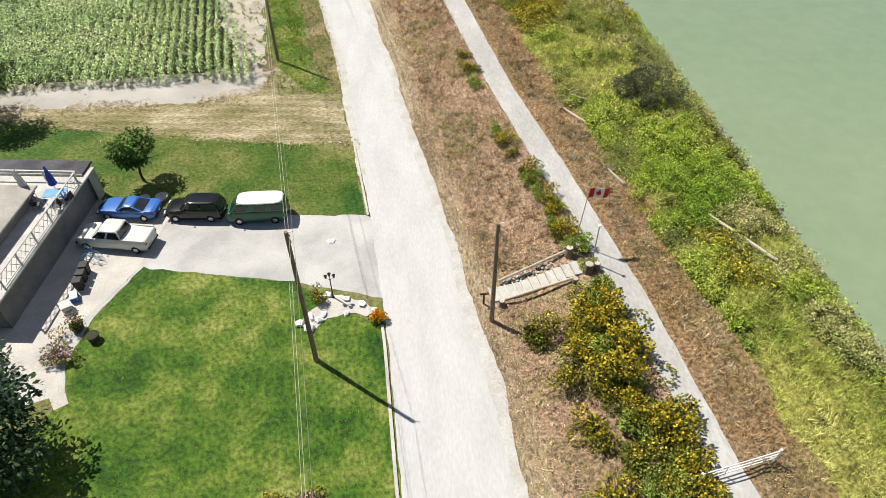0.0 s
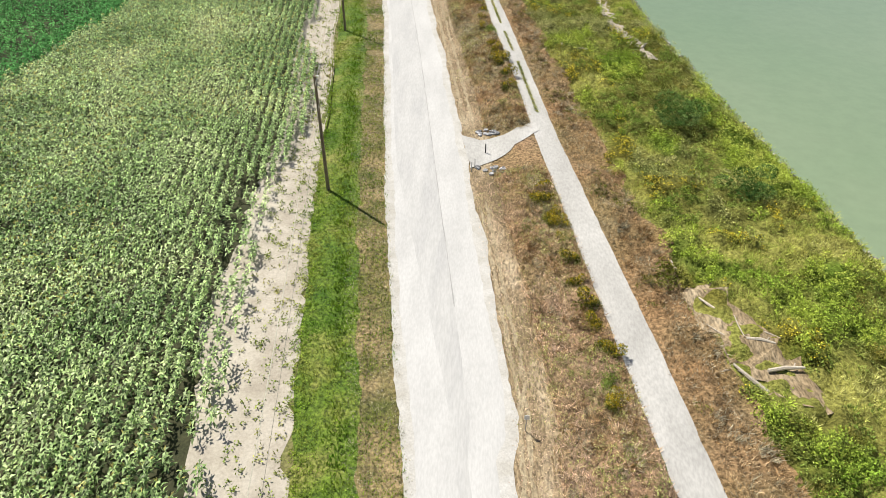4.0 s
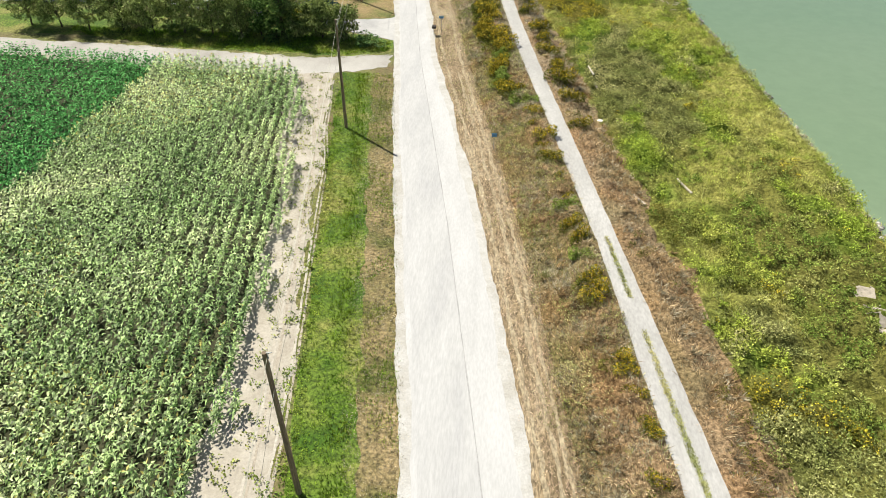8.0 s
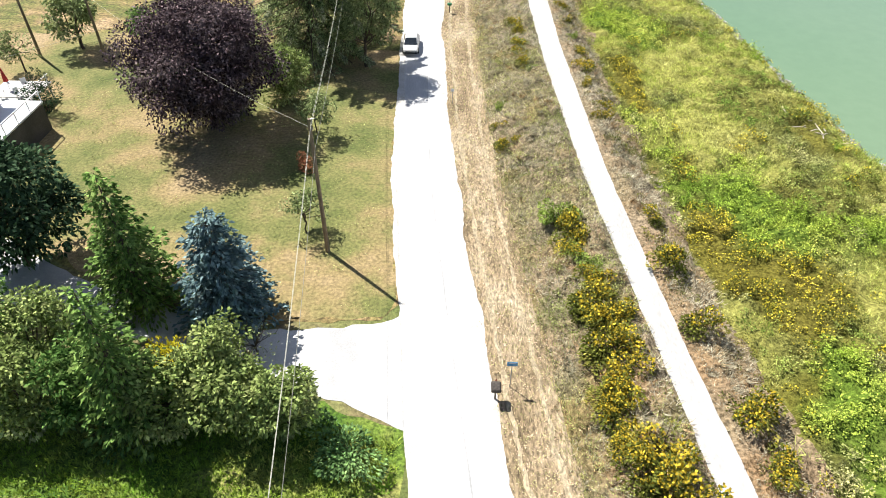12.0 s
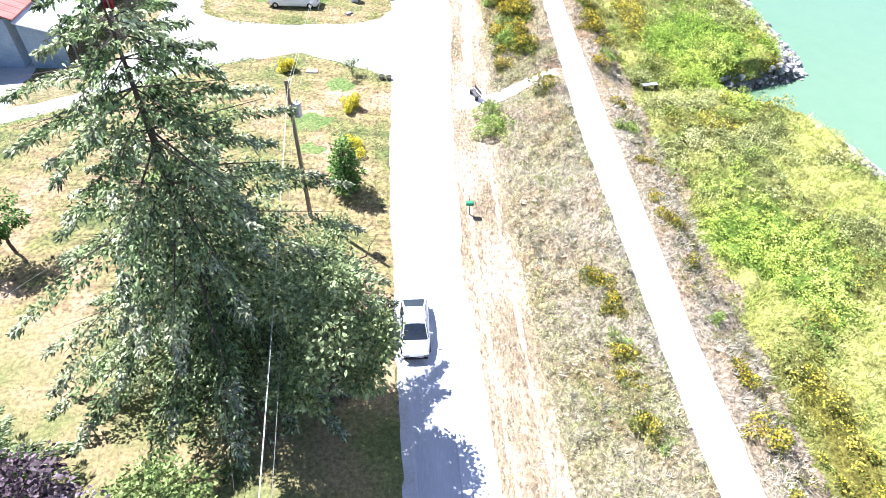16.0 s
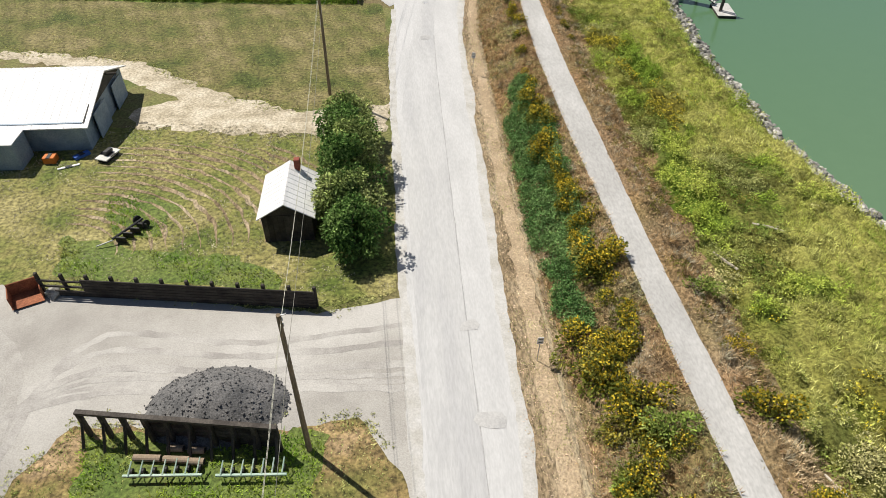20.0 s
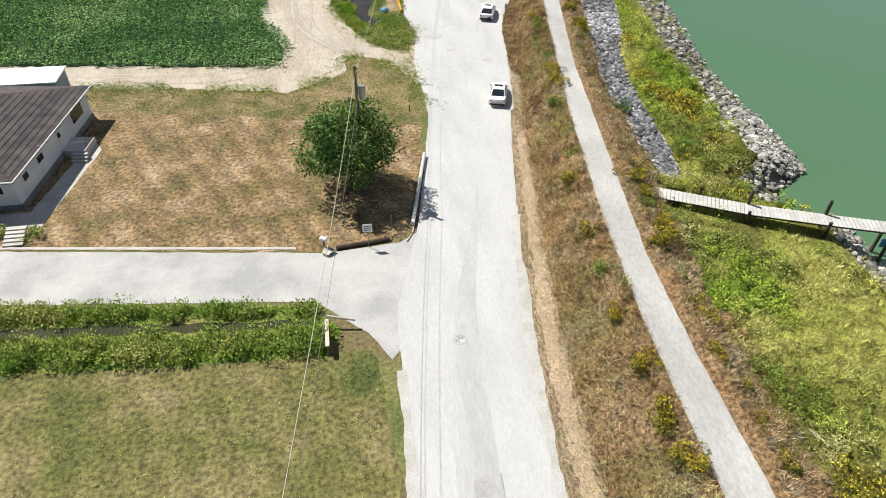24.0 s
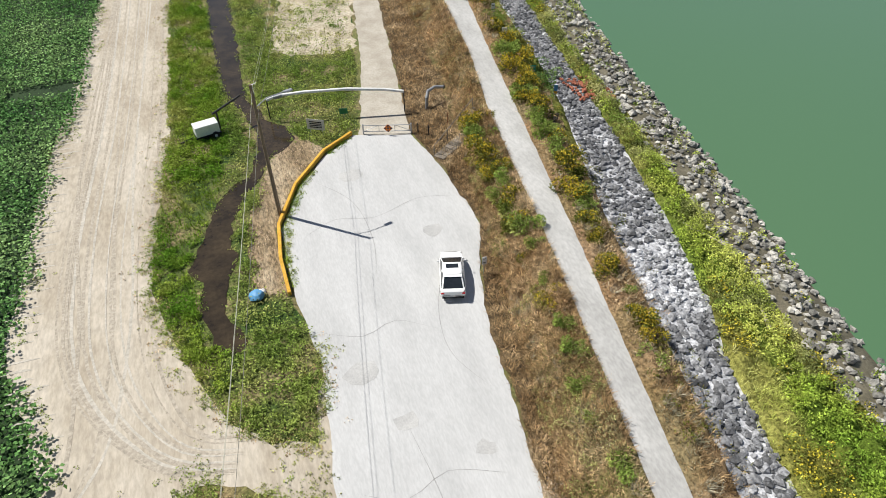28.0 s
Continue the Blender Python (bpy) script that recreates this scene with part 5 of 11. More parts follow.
# tufts that creep over the edges of road and path
x, y = [np.concatenate(q) for q in zip(*[(along(line, yy) + side * np.abs(rs.normal(size=len(yy))) * 0.28 - side * 0.22, yy) for line, side in ((ROAD_R, 1), (PATH_L, -1), (PATH_R, 1), (ROAD_L, -1)) for yy in [rs.uniform(10, 420, 3200)]])]
keep = (wobble(x, y, 0.7, 23) > -0.1) & clear(x, y) & ~((x < along(ROAD_L, y) + 0.6) & (((y > 27) & (y < 39)) | ((y > 204) & (y < 226)) | ((y > 296) & (y < 330)) | ((y > 350) & (y < 357)) | ((y > 380) & (y < 394))))
stuff("edge_grass", "dry tufts creeping over the road and path edges", tufts(on_ground(x, y)[keep], 5, (0.04, 0.12), 0.014, (0.6, 1.4), 0.14), "hay_blade", "grass")

# roadside verge by the field
x, y = scatter(15000, 58, 204, lambda y: along(ROAD_L, y) - 6.6, lambda y: along(ROAD_L, y) - 0.3)
d = along(ROAD_L, y) - x
keep = (wobble(x, y, 0.3, 5) > -0.4) | ((d > 3.0) & (d < 5.4))
tall = (d > 3.4) & (d < 4.6) & (wobble(x, y, 0.35, 11) > -0.3)
stuff("verge_straw", "dry tufts scattered through the roadside verge", tufts(on_ground(*scatter(9000, 58, 204, lambda y: along(ROAD_L, y) - 3.6, lambda y: along(ROAD_L, y) - 0.1)) + [0, 0, 0.01], 5, (0.06, 0.2), 0.02, (0.4, 1.3), 0.2), "hay_blade", "grass")
stuff("verge_grass", "green roadside grass with a lush ditch line", np.concatenate([tufts(on_ground(x, y)[keep & ~tall], 5, (0.08, 0.28), 0.03, (0.2, 1.0), 0.18), tufts(on_ground(x, y)[keep & tall], 6, (0.15, 0.4), 0.035, (0.1, 0.9), 0.2)]), "verge_blade", "grass")
# lawns: sparse short blades that break up the turf
LAWNS = [(-30, -2, 10, 34), (-36, -3, 41, 55)]
x = np.concatenate([rs.uniform(a, b, 9000) for a, b, _, _ in LAWNS])
y = np.concatenate([rs.uniform(c, e, 9000) for _, _, c, e in LAWNS])
on_lawn = ((y < 34) & (x > -20.3 - (30 - y) * 0.35) & (x < along(ROAD_L, y) - 0.5) & (y < 29 - (x + 4) * 0.35)) | ((y > 41.5) & (y < 47.8 - (x + 2.9) * 0.24) & (x > -24) & (x < along(ROAD_L, y) - 0.4))
stuff("lawn_grass", "short green blades in the front lawns", tufts(on_ground(x, y)[on_lawn], 5, (0.05, 0.12), 0.03, (0.2, 1.1), 0.2), "verge_blade", "grass")
# banks of the slough and ditches
def inside(x, y, pts):
    hit = np.zeros(len(x), bool)
    for (x0, y0), (x1, y1) in zip(pts, pts[1:] + pts[:1]):
        cross = ((y0 > y) != (y1 > y)) & (x < (x1 - x0) * (y - y0) / (y1 - y0 + 1e-9) + x0)
        hit ^= cross
    return hit


SLOUGH = [(-31.5, 445), (-30.7, 443.2), (-30.8, 440.1), (-30.3, 437.1), (-28.8, 435.8), (-28.4, 436.8), (-29.2, 439), (-29.3, 441), (-28.6, 443.3), (-27.9, 445), (-28.1, 446.8), (-27.8, 449.5), (-26.7, 452.1), (-24.9, 455.1), (-23.6, 457.7), (-20.9, 460.2), (-21.5, 462.8), (-23, 465), (-24.3, 469.5), (-23.9, 480), (-23.2, 498), (-22, 540), (-25.5, 540), (-26.2, 498), (-26.5, 481), (-26.4, 472.8), (-25.3, 467.6), (-24.2, 461.8), (-25.1, 457.3), (-26, 455.5), (-28.3, 453.5), (-29.9, 449.6)]
x, y = rs.uniform(-34, -3, 24000), rs.uniform(428, 515, 24000)
BANK = [(-32.1, 436), (-30.4, 432.8), (-29.1, 430.5), (-27.8, 429.2), (-25.8, 428.3), (-25.2, 430.4), (-24.3, 434), (-25.3, 440), (-25.2, 447.5), (-22.6, 453.4), (-19, 458), (-15.2, 460), (-12.7, 470), (-8.8, 491), (-5, 520), (-6, 530), (-29, 530), (-30.5, 500), (-32, 464), (-34, 445)]
in_bank = inside(x, y, BANK) & ~inside(x, y, SLOUGH) & ~inside(x + 0.35, y, SLOUGH) & ~inside(x - 0.35, y, SLOUGH)
mound = inside(x, y, [(-27.2, 441), (-25.2, 440.5), (-24.8, 447.8), (-22.3, 453.2), (-18.9, 457.6), (-20.8, 460.8), (-23.6, 457), (-26.6, 449)])
west = x < np.interp(y, [430, 445, 460, 500, 530], [-29.5, -30.3, -27, -26, -25])
rough = in_bank & ~mound
stuff("slough_grass", "lush green grass and weeds on the slough banks", tufts(on_ground(x, y)[rough & west], 8, (0.15, 0.45), 0.038, (0.1, 1.0), 0.22), "verge_blade", "grass")
sel = rough & ~west & ~((y > 477) & (x > -20) & (x < -7) & (rs.uniform(size=len(x)) < 0.75))
c = np.repeat(on_ground(x, y)[sel], 6, 0) + rs.normal(size=(6 * sel.sum(), 3)) * [0.28, 0.28, 0.15] + [0, 0, 0.3]
stuff("slough_weeds", "mixed green weeds beside the slough", leaves(c, rs.normal(size=c.shape) + [0, 0, 0.4], rs.uniform(0.14, 0.26, len(c)), rs.uniform(0.08, 0.14, len(c))), "weed_leaf", "weeds")
for side, material, label in ((west, "verge_blade", "lush green weeds mounded on the slough bank"), (~west, "weed_leaf", "tangled green weeds beside the slough")):
    k = rough & side & (rs.uniform(size=len(x)) < np.where(west, 0.5, 0.28)) & (vn(x, y, 3.0, 51) > 0.3) & ~((y > 476) & (x > -20) & (rs.uniform(size=len(x)) < 0.8))
    r = rs.uniform(0.25, 0.75, k.sum())
    stuff("bank_weeds", label, sprigs(on_ground(x, y)[k], r, r * rs.uniform(0.6, 1.4, len(r)), 46, 0.14), material, "weeds")
sel = in_bank & mound
stuff("mound_grass", "dry reddish cut grass on the mound", tufts(on_ground(x, y)[sel], 7, (0.1, 0.3), 0.022, (0.5, 1.4), 0.24), "pink_blade", "grass")
# ditch grass along the side road, and rough verge by the sand track
x, y = rs.uniform(-100, -35.5, 16000), rs.uniform(380, 397, 16000)
sel = inside(x, y, [(-100, 396), (-74, 390.2), (-62.8, 390), (-37.2, 386.4), (-35.8, 384), (-36.8, 382), (-60, 384), (-100, 388.3)])
mid = np.interp(x, [-100, -74, -62, -37], [392.0, 388.1, 387.45, 385.0])
sel &= np.abs(y - mid) > 0.8 + 0.2 * wobble(x, y, 0.8, 4)
stuff("ditch_grass", "tall green and brown grass along the ditch", tufts(on_ground(x, y)[sel], 7, (0.3, 0.8), 0.035, (0.1, 0.9), 0.25), "verge_blade", "grass")
sel &= rs.uniform(size=len(x)) < 0.16
r = rs.uniform(0.4, 0.95, sel.sum())
stuff("ditch_bushes", "leafy green plants crowding the ditch", sprigs(on_ground(x, y)[sel], r, r * 1.5, 90, 0.15), "weed_leaf", "plants")
x, y = rs.uniform(-75, -24, 9000), rs.uniform(412, 432, 9000)
sel = inside(x, y, [(-75, 424), (-60, 418.2), (-48, 415.6), (-36, 412.8), (-26.6, 411), (-25.6, 414), (-26.2, 420), (-27, 423), (-29.7, 426), (-32, 427), (-33, 424), (-36.7, 420.8), (-39.4, 419.2), (-44.3, 420), (-50, 421), (-65, 423.6), (-75, 426)])
stuff("track_verge_grass", "coarse yellow-green grass beside the sand track", tufts(on_ground(x, y)[sel & (vn(x, y, 3.0, 22) < 0.45)], 6, (0.1, 0.3), 0.025, (0.2, 1.1), 0.2), "sage_leaf", "grass")
stuff("track_verge_straw", "tan stubble beside the sand track", tufts(on_ground(x, y)[sel & (vn(x, y, 3.0, 22) >= 0.45)], 6, (0.08, 0.22), 0.022, (0.4, 1.3), 0.2), "dry_blade", "grass")
x, y = rs.uniform(-70, -25, 6000), rs.uniform(208.5, 216, 6000)
sel = inside(x, y, [(-70, 215), (-66, 212.8), (-52, 210), (-31, 209.4), (-26, 211), (-26, 213.8), (-30, 214.8), (-70, 216)])
stuff("hedge_bank_grass", "rough grass at the foot of the hedge", tufts(on_ground(x, y)[sel], 7, (0.15, 0.4), 0.035, (0.2, 1.0), 0.2), "verge_blade", "grass")

# small weeds strewn along the borders of tracks and yards
def border_weeds(label, line, n, spread, material, r0=0.05, r1=0.2):
    seg = np.asarray(line, float)
    d = np.linalg.norm(np.diff(seg, axis=0), axis=1)
    s = np.concatenate([[0], np.cumsum(d)])
    u = rs.uniform(0, s[-1], n)
    x, y = np.interp(u, s, seg[:, 0]) + rs.normal(size=n) * spread, np.interp(u, s, seg[:, 1]) + rs.normal(size=n) * spread
    keep = wobble(x, y, 0.5, 19) > -0.25
    r = rs.uniform(r0, r1, n)[keep] * rs.uniform(0.5, 1.2, keep.sum())
    stuff("border_weeds", label, clumps(on_ground(x, y)[keep] + [0, 0, 0.02], r, r * 0.8, 9, 0.11, 0.06), material, "weeds")


TRACK_EDGE = [(-75, 425.6), (-60, 422.8), (-49.2, 421.5), (-44.3, 420.1), (-39.4, 419.2), (-36.7, 420.8), (-34.9, 421.8), (-33, 424), (-33.2, 426.3), (-32.2, 427.6), (-29.7, 426.4), (-26.9, 423.4), (-25.9, 420.4), (-25.4, 414)]
for spread, count, material in ((0.5, 1600, "weed_leaf"), (1.1, 1100, "weed_leaf"), (0.8, 700, "sage_leaf")):
    border_weeds("low weeds scattered along the sandy track", TRACK_EDGE, count, spread, material, 0.08, 0.3)
for spread, count, material in ((0.4, 2400, "weed_leaf"), (0.8, 1000, "sage_leaf"), (0.7, 700, "dry_blade")):
    border_weeds("low weeds scattered along the slough bank", [(-23.8, 435), (-24.8, 430.5), (-25.6, 427.9), (-27.9, 428.9), (-29.3, 430.2), (-30.6, 432.6), (-32.2, 435.6), (-33.5, 440.6), (-34.2, 444.8), (-32.2, 464), (-31, 480), (-30.7, 520)], count, spread, material, 0.08, 0.3)
border_weeds("weeds along the edge of the leafy crop", [(-61, 428.2), (-43, 425.3), (-40, 425.5), (-39.4, 430.5), (-41.2, 436), (-42.7, 441), (-42, 449), (-42.2, 460), (-41, 469), (-39.9, 480), (-38.8, 504)], 700, 0.5, "weed_leaf")
border_weeds("rank weeds hanging over the slough water", SLOUGH[::-1] + SLOUGH[-1:], 900, 0.2, "weed_leaf", 0.06, 0.2)
border_weeds("weeds along the edge of the farm yard", [(-80, 283), (-62, 290), (-49.5, 298.3), (-41, 300.8), (-32, 296.2)], 800, 0.5, "sage_leaf")
border_weeds("weeds along the grass island", [(-53.6, 313), (-52.5, 309.5), (-49, 307.5), (-36, 307), (-32.2, 310), (-32.4, 315), (-35, 319.5), (-39, 319.2), (-51.5, 320), (-53.4, 317), (-53.6, 313)], 900, 0.4, "sage_leaf")
border_weeds("weeds along the plank wall", [(-60, 332.4), (-50, 330.6), (-38, 328.4), (-33, 329.2)], 500, 0.35, "sage_leaf")
border_weeds("weeds along the field track", [(-60, 61.8), (-36, 56.4), (-15, 50.6), (-3, 48.6)], 500, 0.5, "sage_leaf")
border_weeds("dry tufts fraying the edge of the field track", [(-70, 61.6), (-36, 58.2), (-18, 57.4), (-12, 59), (-11, 63)], 1800, 0.6, "straw_blade", 0.08, 0.28)
border_weeds("weeds along the field track", [(-4.8, 62.8), (-9, 64), (-13, 62), (-20, 62.6), (-38, 61.3), (-60, 63)], 700, 0.8, "hay_blade")
border_weeds("rank grass spilling from the verge onto the field edge", [(float(along(ROAD_L, y)) - 6.5, y) for y in range(62, 205, 4)], 2600, 0.45, "verge_blade", 0.06, 0.26)
border_weeds("weeds along the dirt track", [(-77, 212), (-62, 210.6), (-35, 208.4), (-25.4, 210)], 500, 0.35, "sage_leaf")
border_weeds("weeds in the turning area's worn edge", [(-25, 436), (-25.3, 430), (-25.6, 424), (-25.6, 416)], 160, 0.4, "sage_leaf")
border_weeds("green weeds growing over the timber kerb", [(-24.6, 441), (-24.4, 444), (-23.9, 447.8), (-21.9, 452.5), (-18.7, 456.6), (-16, 458.6)], 420, 0.22, "verge_blade", 0.08, 0.3)
border_weeds("weeds along the bare track", [(-76, 370.6), (-60, 366.8), (-49.6, 359), (-43, 355.4), (-33, 356)], 600, 0.5, "sage_leaf")
border_weeds("weeds along the bare track", [(-57, 353), (-43, 350.7), (-33.5, 351.2)], 400, 0.5, "hay_blade")

# ---- the corn field ----
FIELD_E = [(60, -12.4), (66, -13.0), (74, -16.2), (92, -18.6), (109, -21.2), (124, -21.2), (138, -23.6), (145, -26.6), (160, -27.4), (178, -29.6), (183.6, -29.6), (185, -32.2), (193, -32.4), (203, -35.2)]


def corn():
    """Plants in rows that run beside the road; a paler and a darker crop."""
    u = np.arange(0, 92, 0.94)
    v = np.arange(0, 150, 0.36)
    uu, vv = np.meshgrid(u, v)
    uu, vv = uu.ravel() + rs.normal(size=uu.size) * 0.05, vv.ravel() + rs.normal(size=vv.size) * 0.08
    tilt = 0.135
    x, y = -11.5 - uu - vv * tilt, 60.5 + vv + uu * 0.02
    edge = along(FIELD_E, y)
    ragged = wobble(x, y, 0.5, 8)
    keep = (x < edge - 0.3 + 0.9 * ragged) & (y < 203.3 + (-34.9 - x) * 0.08) & (y > 61.2 + (-12 - x) * 0.03 + 0.8 * wobble(x, y, 0.6, 2)) & (x > -66 - (y - 60) * 0.18)
    thin = (x > edge - 3.6) & (y > 66) & (y < 110) & (rs.uniform(size=len(x)) < 0.55)
    keep &= ~thin & (rs.uniform(size=len(x)) > 0.06) & ~(wobble(x, y, 0.23, 15) > 0.93)
    far = x < -60
    keep &= ~(far & (rs.uniform(size=len(x)) < 0.35))
    x, y = x[keep], y[keep]
    dark = (x < -56 + (y - 150) * 0.07 + 0.5 * wobble(x, y, 0.4, 3)) & (y > 105)
    return x, y, dark


def corn_plants(x, y, h, n, length, width):
    m = len(x)
    hh = rs.uniform(h[0], h[1], m)
    k = np.tile(np.linspace(0.25, 1.0, n), (m, 1))
    a = rs.uniform(0, np.pi, (m, 1)) + np.arange(n) * 2.6 + rs.normal(size=(m, n)) * 0.4
    c = np.stack([np.repeat(x[:, None], n, 1), np.repeat(y[:, None], n, 1), hh[:, None] * k * 0.9 + 0.05], -1)
    d = np.stack([np.cos(a) * 0.55, np.sin(a), 0.2 + 0.3 * k], -1)
    ll = length * (1.15 - 0.45 * k) * rs.uniform(0.8, 1.2, (m, n))
    return leaves(c.reshape(-1, 3), d.reshape(-1, 3), ll.ravel(), width * rs.uniform(0.7, 1.3, m * n), 0.55), hh


x, y, dark = corn()
verts, hh = corn_plants(x[~dark], y[~dark], (1.1, 2.2), 15, 0.52, 0.155)
stuff("corn", "field of pale green corn plants in rows", verts, "corn_leaf", "corn")
xs, ys = x[~dark], y[~dark]
pick = (rs.uniform(size=len(xs)) < 0.55) & (wobble(xs, ys, 0.06, 5) > -0.25)
c = np.repeat(np.stack([xs, ys, hh], -1)[pick], 2, 0)
stuff("corn_tassels", "pale yellow tassels on top of the corn", leaves(c - [0, 0, 0.15], rs.normal(size=c.shape) * [0.5, 0.5, 0.2] + [0, 0, 0.7], 0.36, 0.12), "corn_tassel", "corn")
verts, hh = corn_plants(x[dark], y[dark], (1.2, 1.8), 9, 0.62, 0.2)
stuff("dark_corn", "block of darker green corn in the same field", verts, "corn_dark", "corn")
# tufts of longer grass where the turf is rough
ROUGH = [("verge_blade", [(-56, 341.5), (-54, 336.2), (-50.4, 336.4), (-49.4, 340.6), (-52.2, 341.8)], 900, 0.3), ("verge_blade", [(-58, 337), (-57, 333), (-50, 331.7), (-41, 330.5), (-40.6, 331.6), (-44.5, 333.8), (-52, 335.2)], 2600, 0.28),
         ("verge_blade", [(-50, 313.6), (-46, 312), (-40, 312), (-37.4, 314), (-37, 318.6), (-39.4, 319), (-50.5, 319.4)], 3000, 0.3), ("sage_leaf", [(-53.4, 313), (-49, 307.8), (-36, 307.2), (-32.4, 310.5), (-33, 315), (-35, 319), (-39, 318.6), (-51.5, 319.6)], 3000, 0.16),
         ("hay_blade", [(-78, 344), (-60, 332.4), (-38.2, 328.8), (-33, 330), (-33, 350.4), (-43, 350.4), (-57, 352.6), (-78, 351)], 12000, 0.12), ("sage_leaf", [(-80, 282), (-62, 289.2), (-49.5, 297.6), (-41, 300.2), (-32.2, 295.5), (-31.6, 270), (-36, 270), (-50, 276)], 12000, 0.1),
         ]
ROUGH += [("hay_blade", [(-80, 398.6), (-65, 397.2), (-36.2, 392.8), (-30.4, 394), (-27.4, 404), (-26.6, 415), (-40, 414), (-80, 420)], 14000, 0.11), ("sage_leaf", [(-88, 371.5), (-60, 367.2), (-49.6, 359.4), (-38, 355.6), (-33, 357), (-33, 381.4), (-60, 383), (-88, 386.5)], 13000, 0.11),
         ("sage_leaf", [(-70, 236), (-50, 227), (-36, 222.6), (-28, 223.4), (-29, 240), (-30.6, 262), (-60, 262)], 9000, 0.1)]
for k, (material, ring, n, high) in enumerate(ROUGH):
    xs, ys = [q[0] for q in ring], [q[1] for q in ring]
    n = int(n * 0.4)
    x, y = rs.uniform(min(xs), max(xs), n), rs.uniform(min(ys), max(ys), n)
    keep = inside(x, y, ring) & (wobble(x, y, 0.33, 40 + k) > -0.25)
    stuff("rough_grass", "rough tufts of grass in the yard", tufts(on_ground(x, y)[keep] + [0, 0, 0.02], 6, (0.4 * high, 1.2 * high), 0.035, (0.4, 1.25), 0.22), material, "grass")
# stray weeds on the bare field edge
x, y = scatter(900, 64, 204, lambda y: along(FIELD_E, y) - 0.5, lambda y: along(ROAD_L, y) - 6.4)
c = np.repeat(on_ground(x, y), 10, 0) + rs.normal(size=(10 * len(x), 3)) * [0.14, 0.14, 0.07] + [0, 0, 0.12]
stuff("field_weeds", "small weeds on the bare field edge", leaves(c, rs.normal(size=c.shape) + [0, 0, 0.5], 0.2, 0.1), "weed_leaf", "weeds")

# wheel marks on the bare strip beside the corn
for k, off in enumerate((-0.75, -0.45, 0.55, 0.85)):
    trace("field_rut", "tyre mark on the dusty field edge", [(0.42 * float(along(FIELD_E, y)) + 0.58 * (float(along(ROAD_L, y)) - 6.4) + off, y) for y in range(118, 204, 6)], 0.16, "rut_dirt" if k % 2 else "rut_pale", 0.021 + 0.001 * k, 340 + k, 0.3)

# ---- the low leafy crop by the road's end ----
def crop():
    v = np.arange(424, 540, 0.84)
    u = np.arange(-98, -38, 0.3)
    uu, vv = np.meshgrid(u, v)
    x, y = uu.ravel() + rs.normal(size=uu.size) * 0.1, vv.ravel() + rs.normal(size=uu.size) * 0.1
    y = y + (-40 - x) * 0.0
    edge = np.interp(y, [425.4, 430.5, 433, 436, 440, 443, 449, 454, 461, 466, 469, 477, 486, 504, 560], [-40.4, -39.5, -40.0, -41.4, -42.9, -43.1, -42.2, -42.6, -41.9, -42.3, -41.1, -40.3, -40.0, -39.3, -37.6]) + 0.5 * (np.round((y - 424) / 0.84) % 3 - 1) * rs.uniform(0.2, 0.8)
    keep = (x < edge + 0.25 * wobble(x, y, 0.9)) & (y > 425.6 + np.clip(-43 - x, 0, 99) * 0.15) & (rs.uniform(size=len(x)) > 0.08)
    keep &= ~((np.abs(y - 478.5) < 1.1) & (x > -47.5) & (x < -40.5))
    return x[keep], y[keep]


x, y = crop()
near = (rs.uniform(size=len(x)) < np.clip(1.0 - (y - 490) / 90, 0.45, 1)) & (x > -84)
x, y = x[near], y[near]
c = np.repeat(on_ground(x, y), 9, 0) + rs.normal(size=(9 * len(x), 3)) * [0.2, 0.2, 0.12] + [0, 0, 0.42]
stuff("leafy_crop", "dense dark green leafy field crop in rows", leaves(c, rs.normal(size=c.shape) * [1, 1, 0.35] + [0, 0, 0.1], rs.uniform(0.22, 0.34, len(c)), rs.uniform(0.17, 0.25, len(c))), "potato_leaf", "crop")


# ---- single bushes ----
def bush_mesh(seed, r, h, leaf, n):
    g = np.random.RandomState(seed)
    lumps = g.normal(size=(9, 3)) * [0.36 * r, 0.36 * r, 0.18 * h] + [0, 0, 0.48 * h]
    c = lumps[g.randint(0, 9, n)] + unit(g.normal(size=(n, 3))) * [0.42 * r, 0.42 * r, 0.32 * h] * g.uniform(0.7, 1.0, (n, 1))
    c[:, 2] = np.maximum(c[:, 2], 0.03)
    return c, c - [0, 0, 0.3 * h]


def bush(label, seed, r, h, at, leaf="bush_leaf", flowers=0, n=430, size=0.19, group="", flower="flower_yellow", category="bush", name="bush"):
    ob = thing(name, label, category, group, at)
    c, d = bush_mesh(seed, r, h, leaf, n)
    soup("foliage", leaves(c, d + rs.normal(size=c.shape) * 0.35, size * rs.uniform(0.7, 1.3, n), size * 0.55), leaf, ob)
    stems = Geo()
    rnd = random.Random(seed)
    for _ in range(5):
        stems.rod((rnd.uniform(-0.1, 0.1), rnd.uniform(-0.1, 0.1), -0.05), (rnd.uniform(-0.4, 0.4) * r, rnd.uniform(-0.4, 0.4) * r, 0.7 * h), 0.025, 0.01, 5)
    part("stem", stems, "bark", ob)
    if flowers:
        top = c[(c[:, 2] > 0.5 * h)]
        top = top[rs.randint(0, len(top), flowers)] + rs.normal(size=(flowers, 3)) * 0.04 + [0, 0, 0.05]
        soup("flower_cluster", leaves(top, rs.normal(size=top.shape) + [0, 0, 0.8], size * 0.9, size * 0.65), flower, ob, "yellow flowers")["kind"] = "stuff"
    return ob


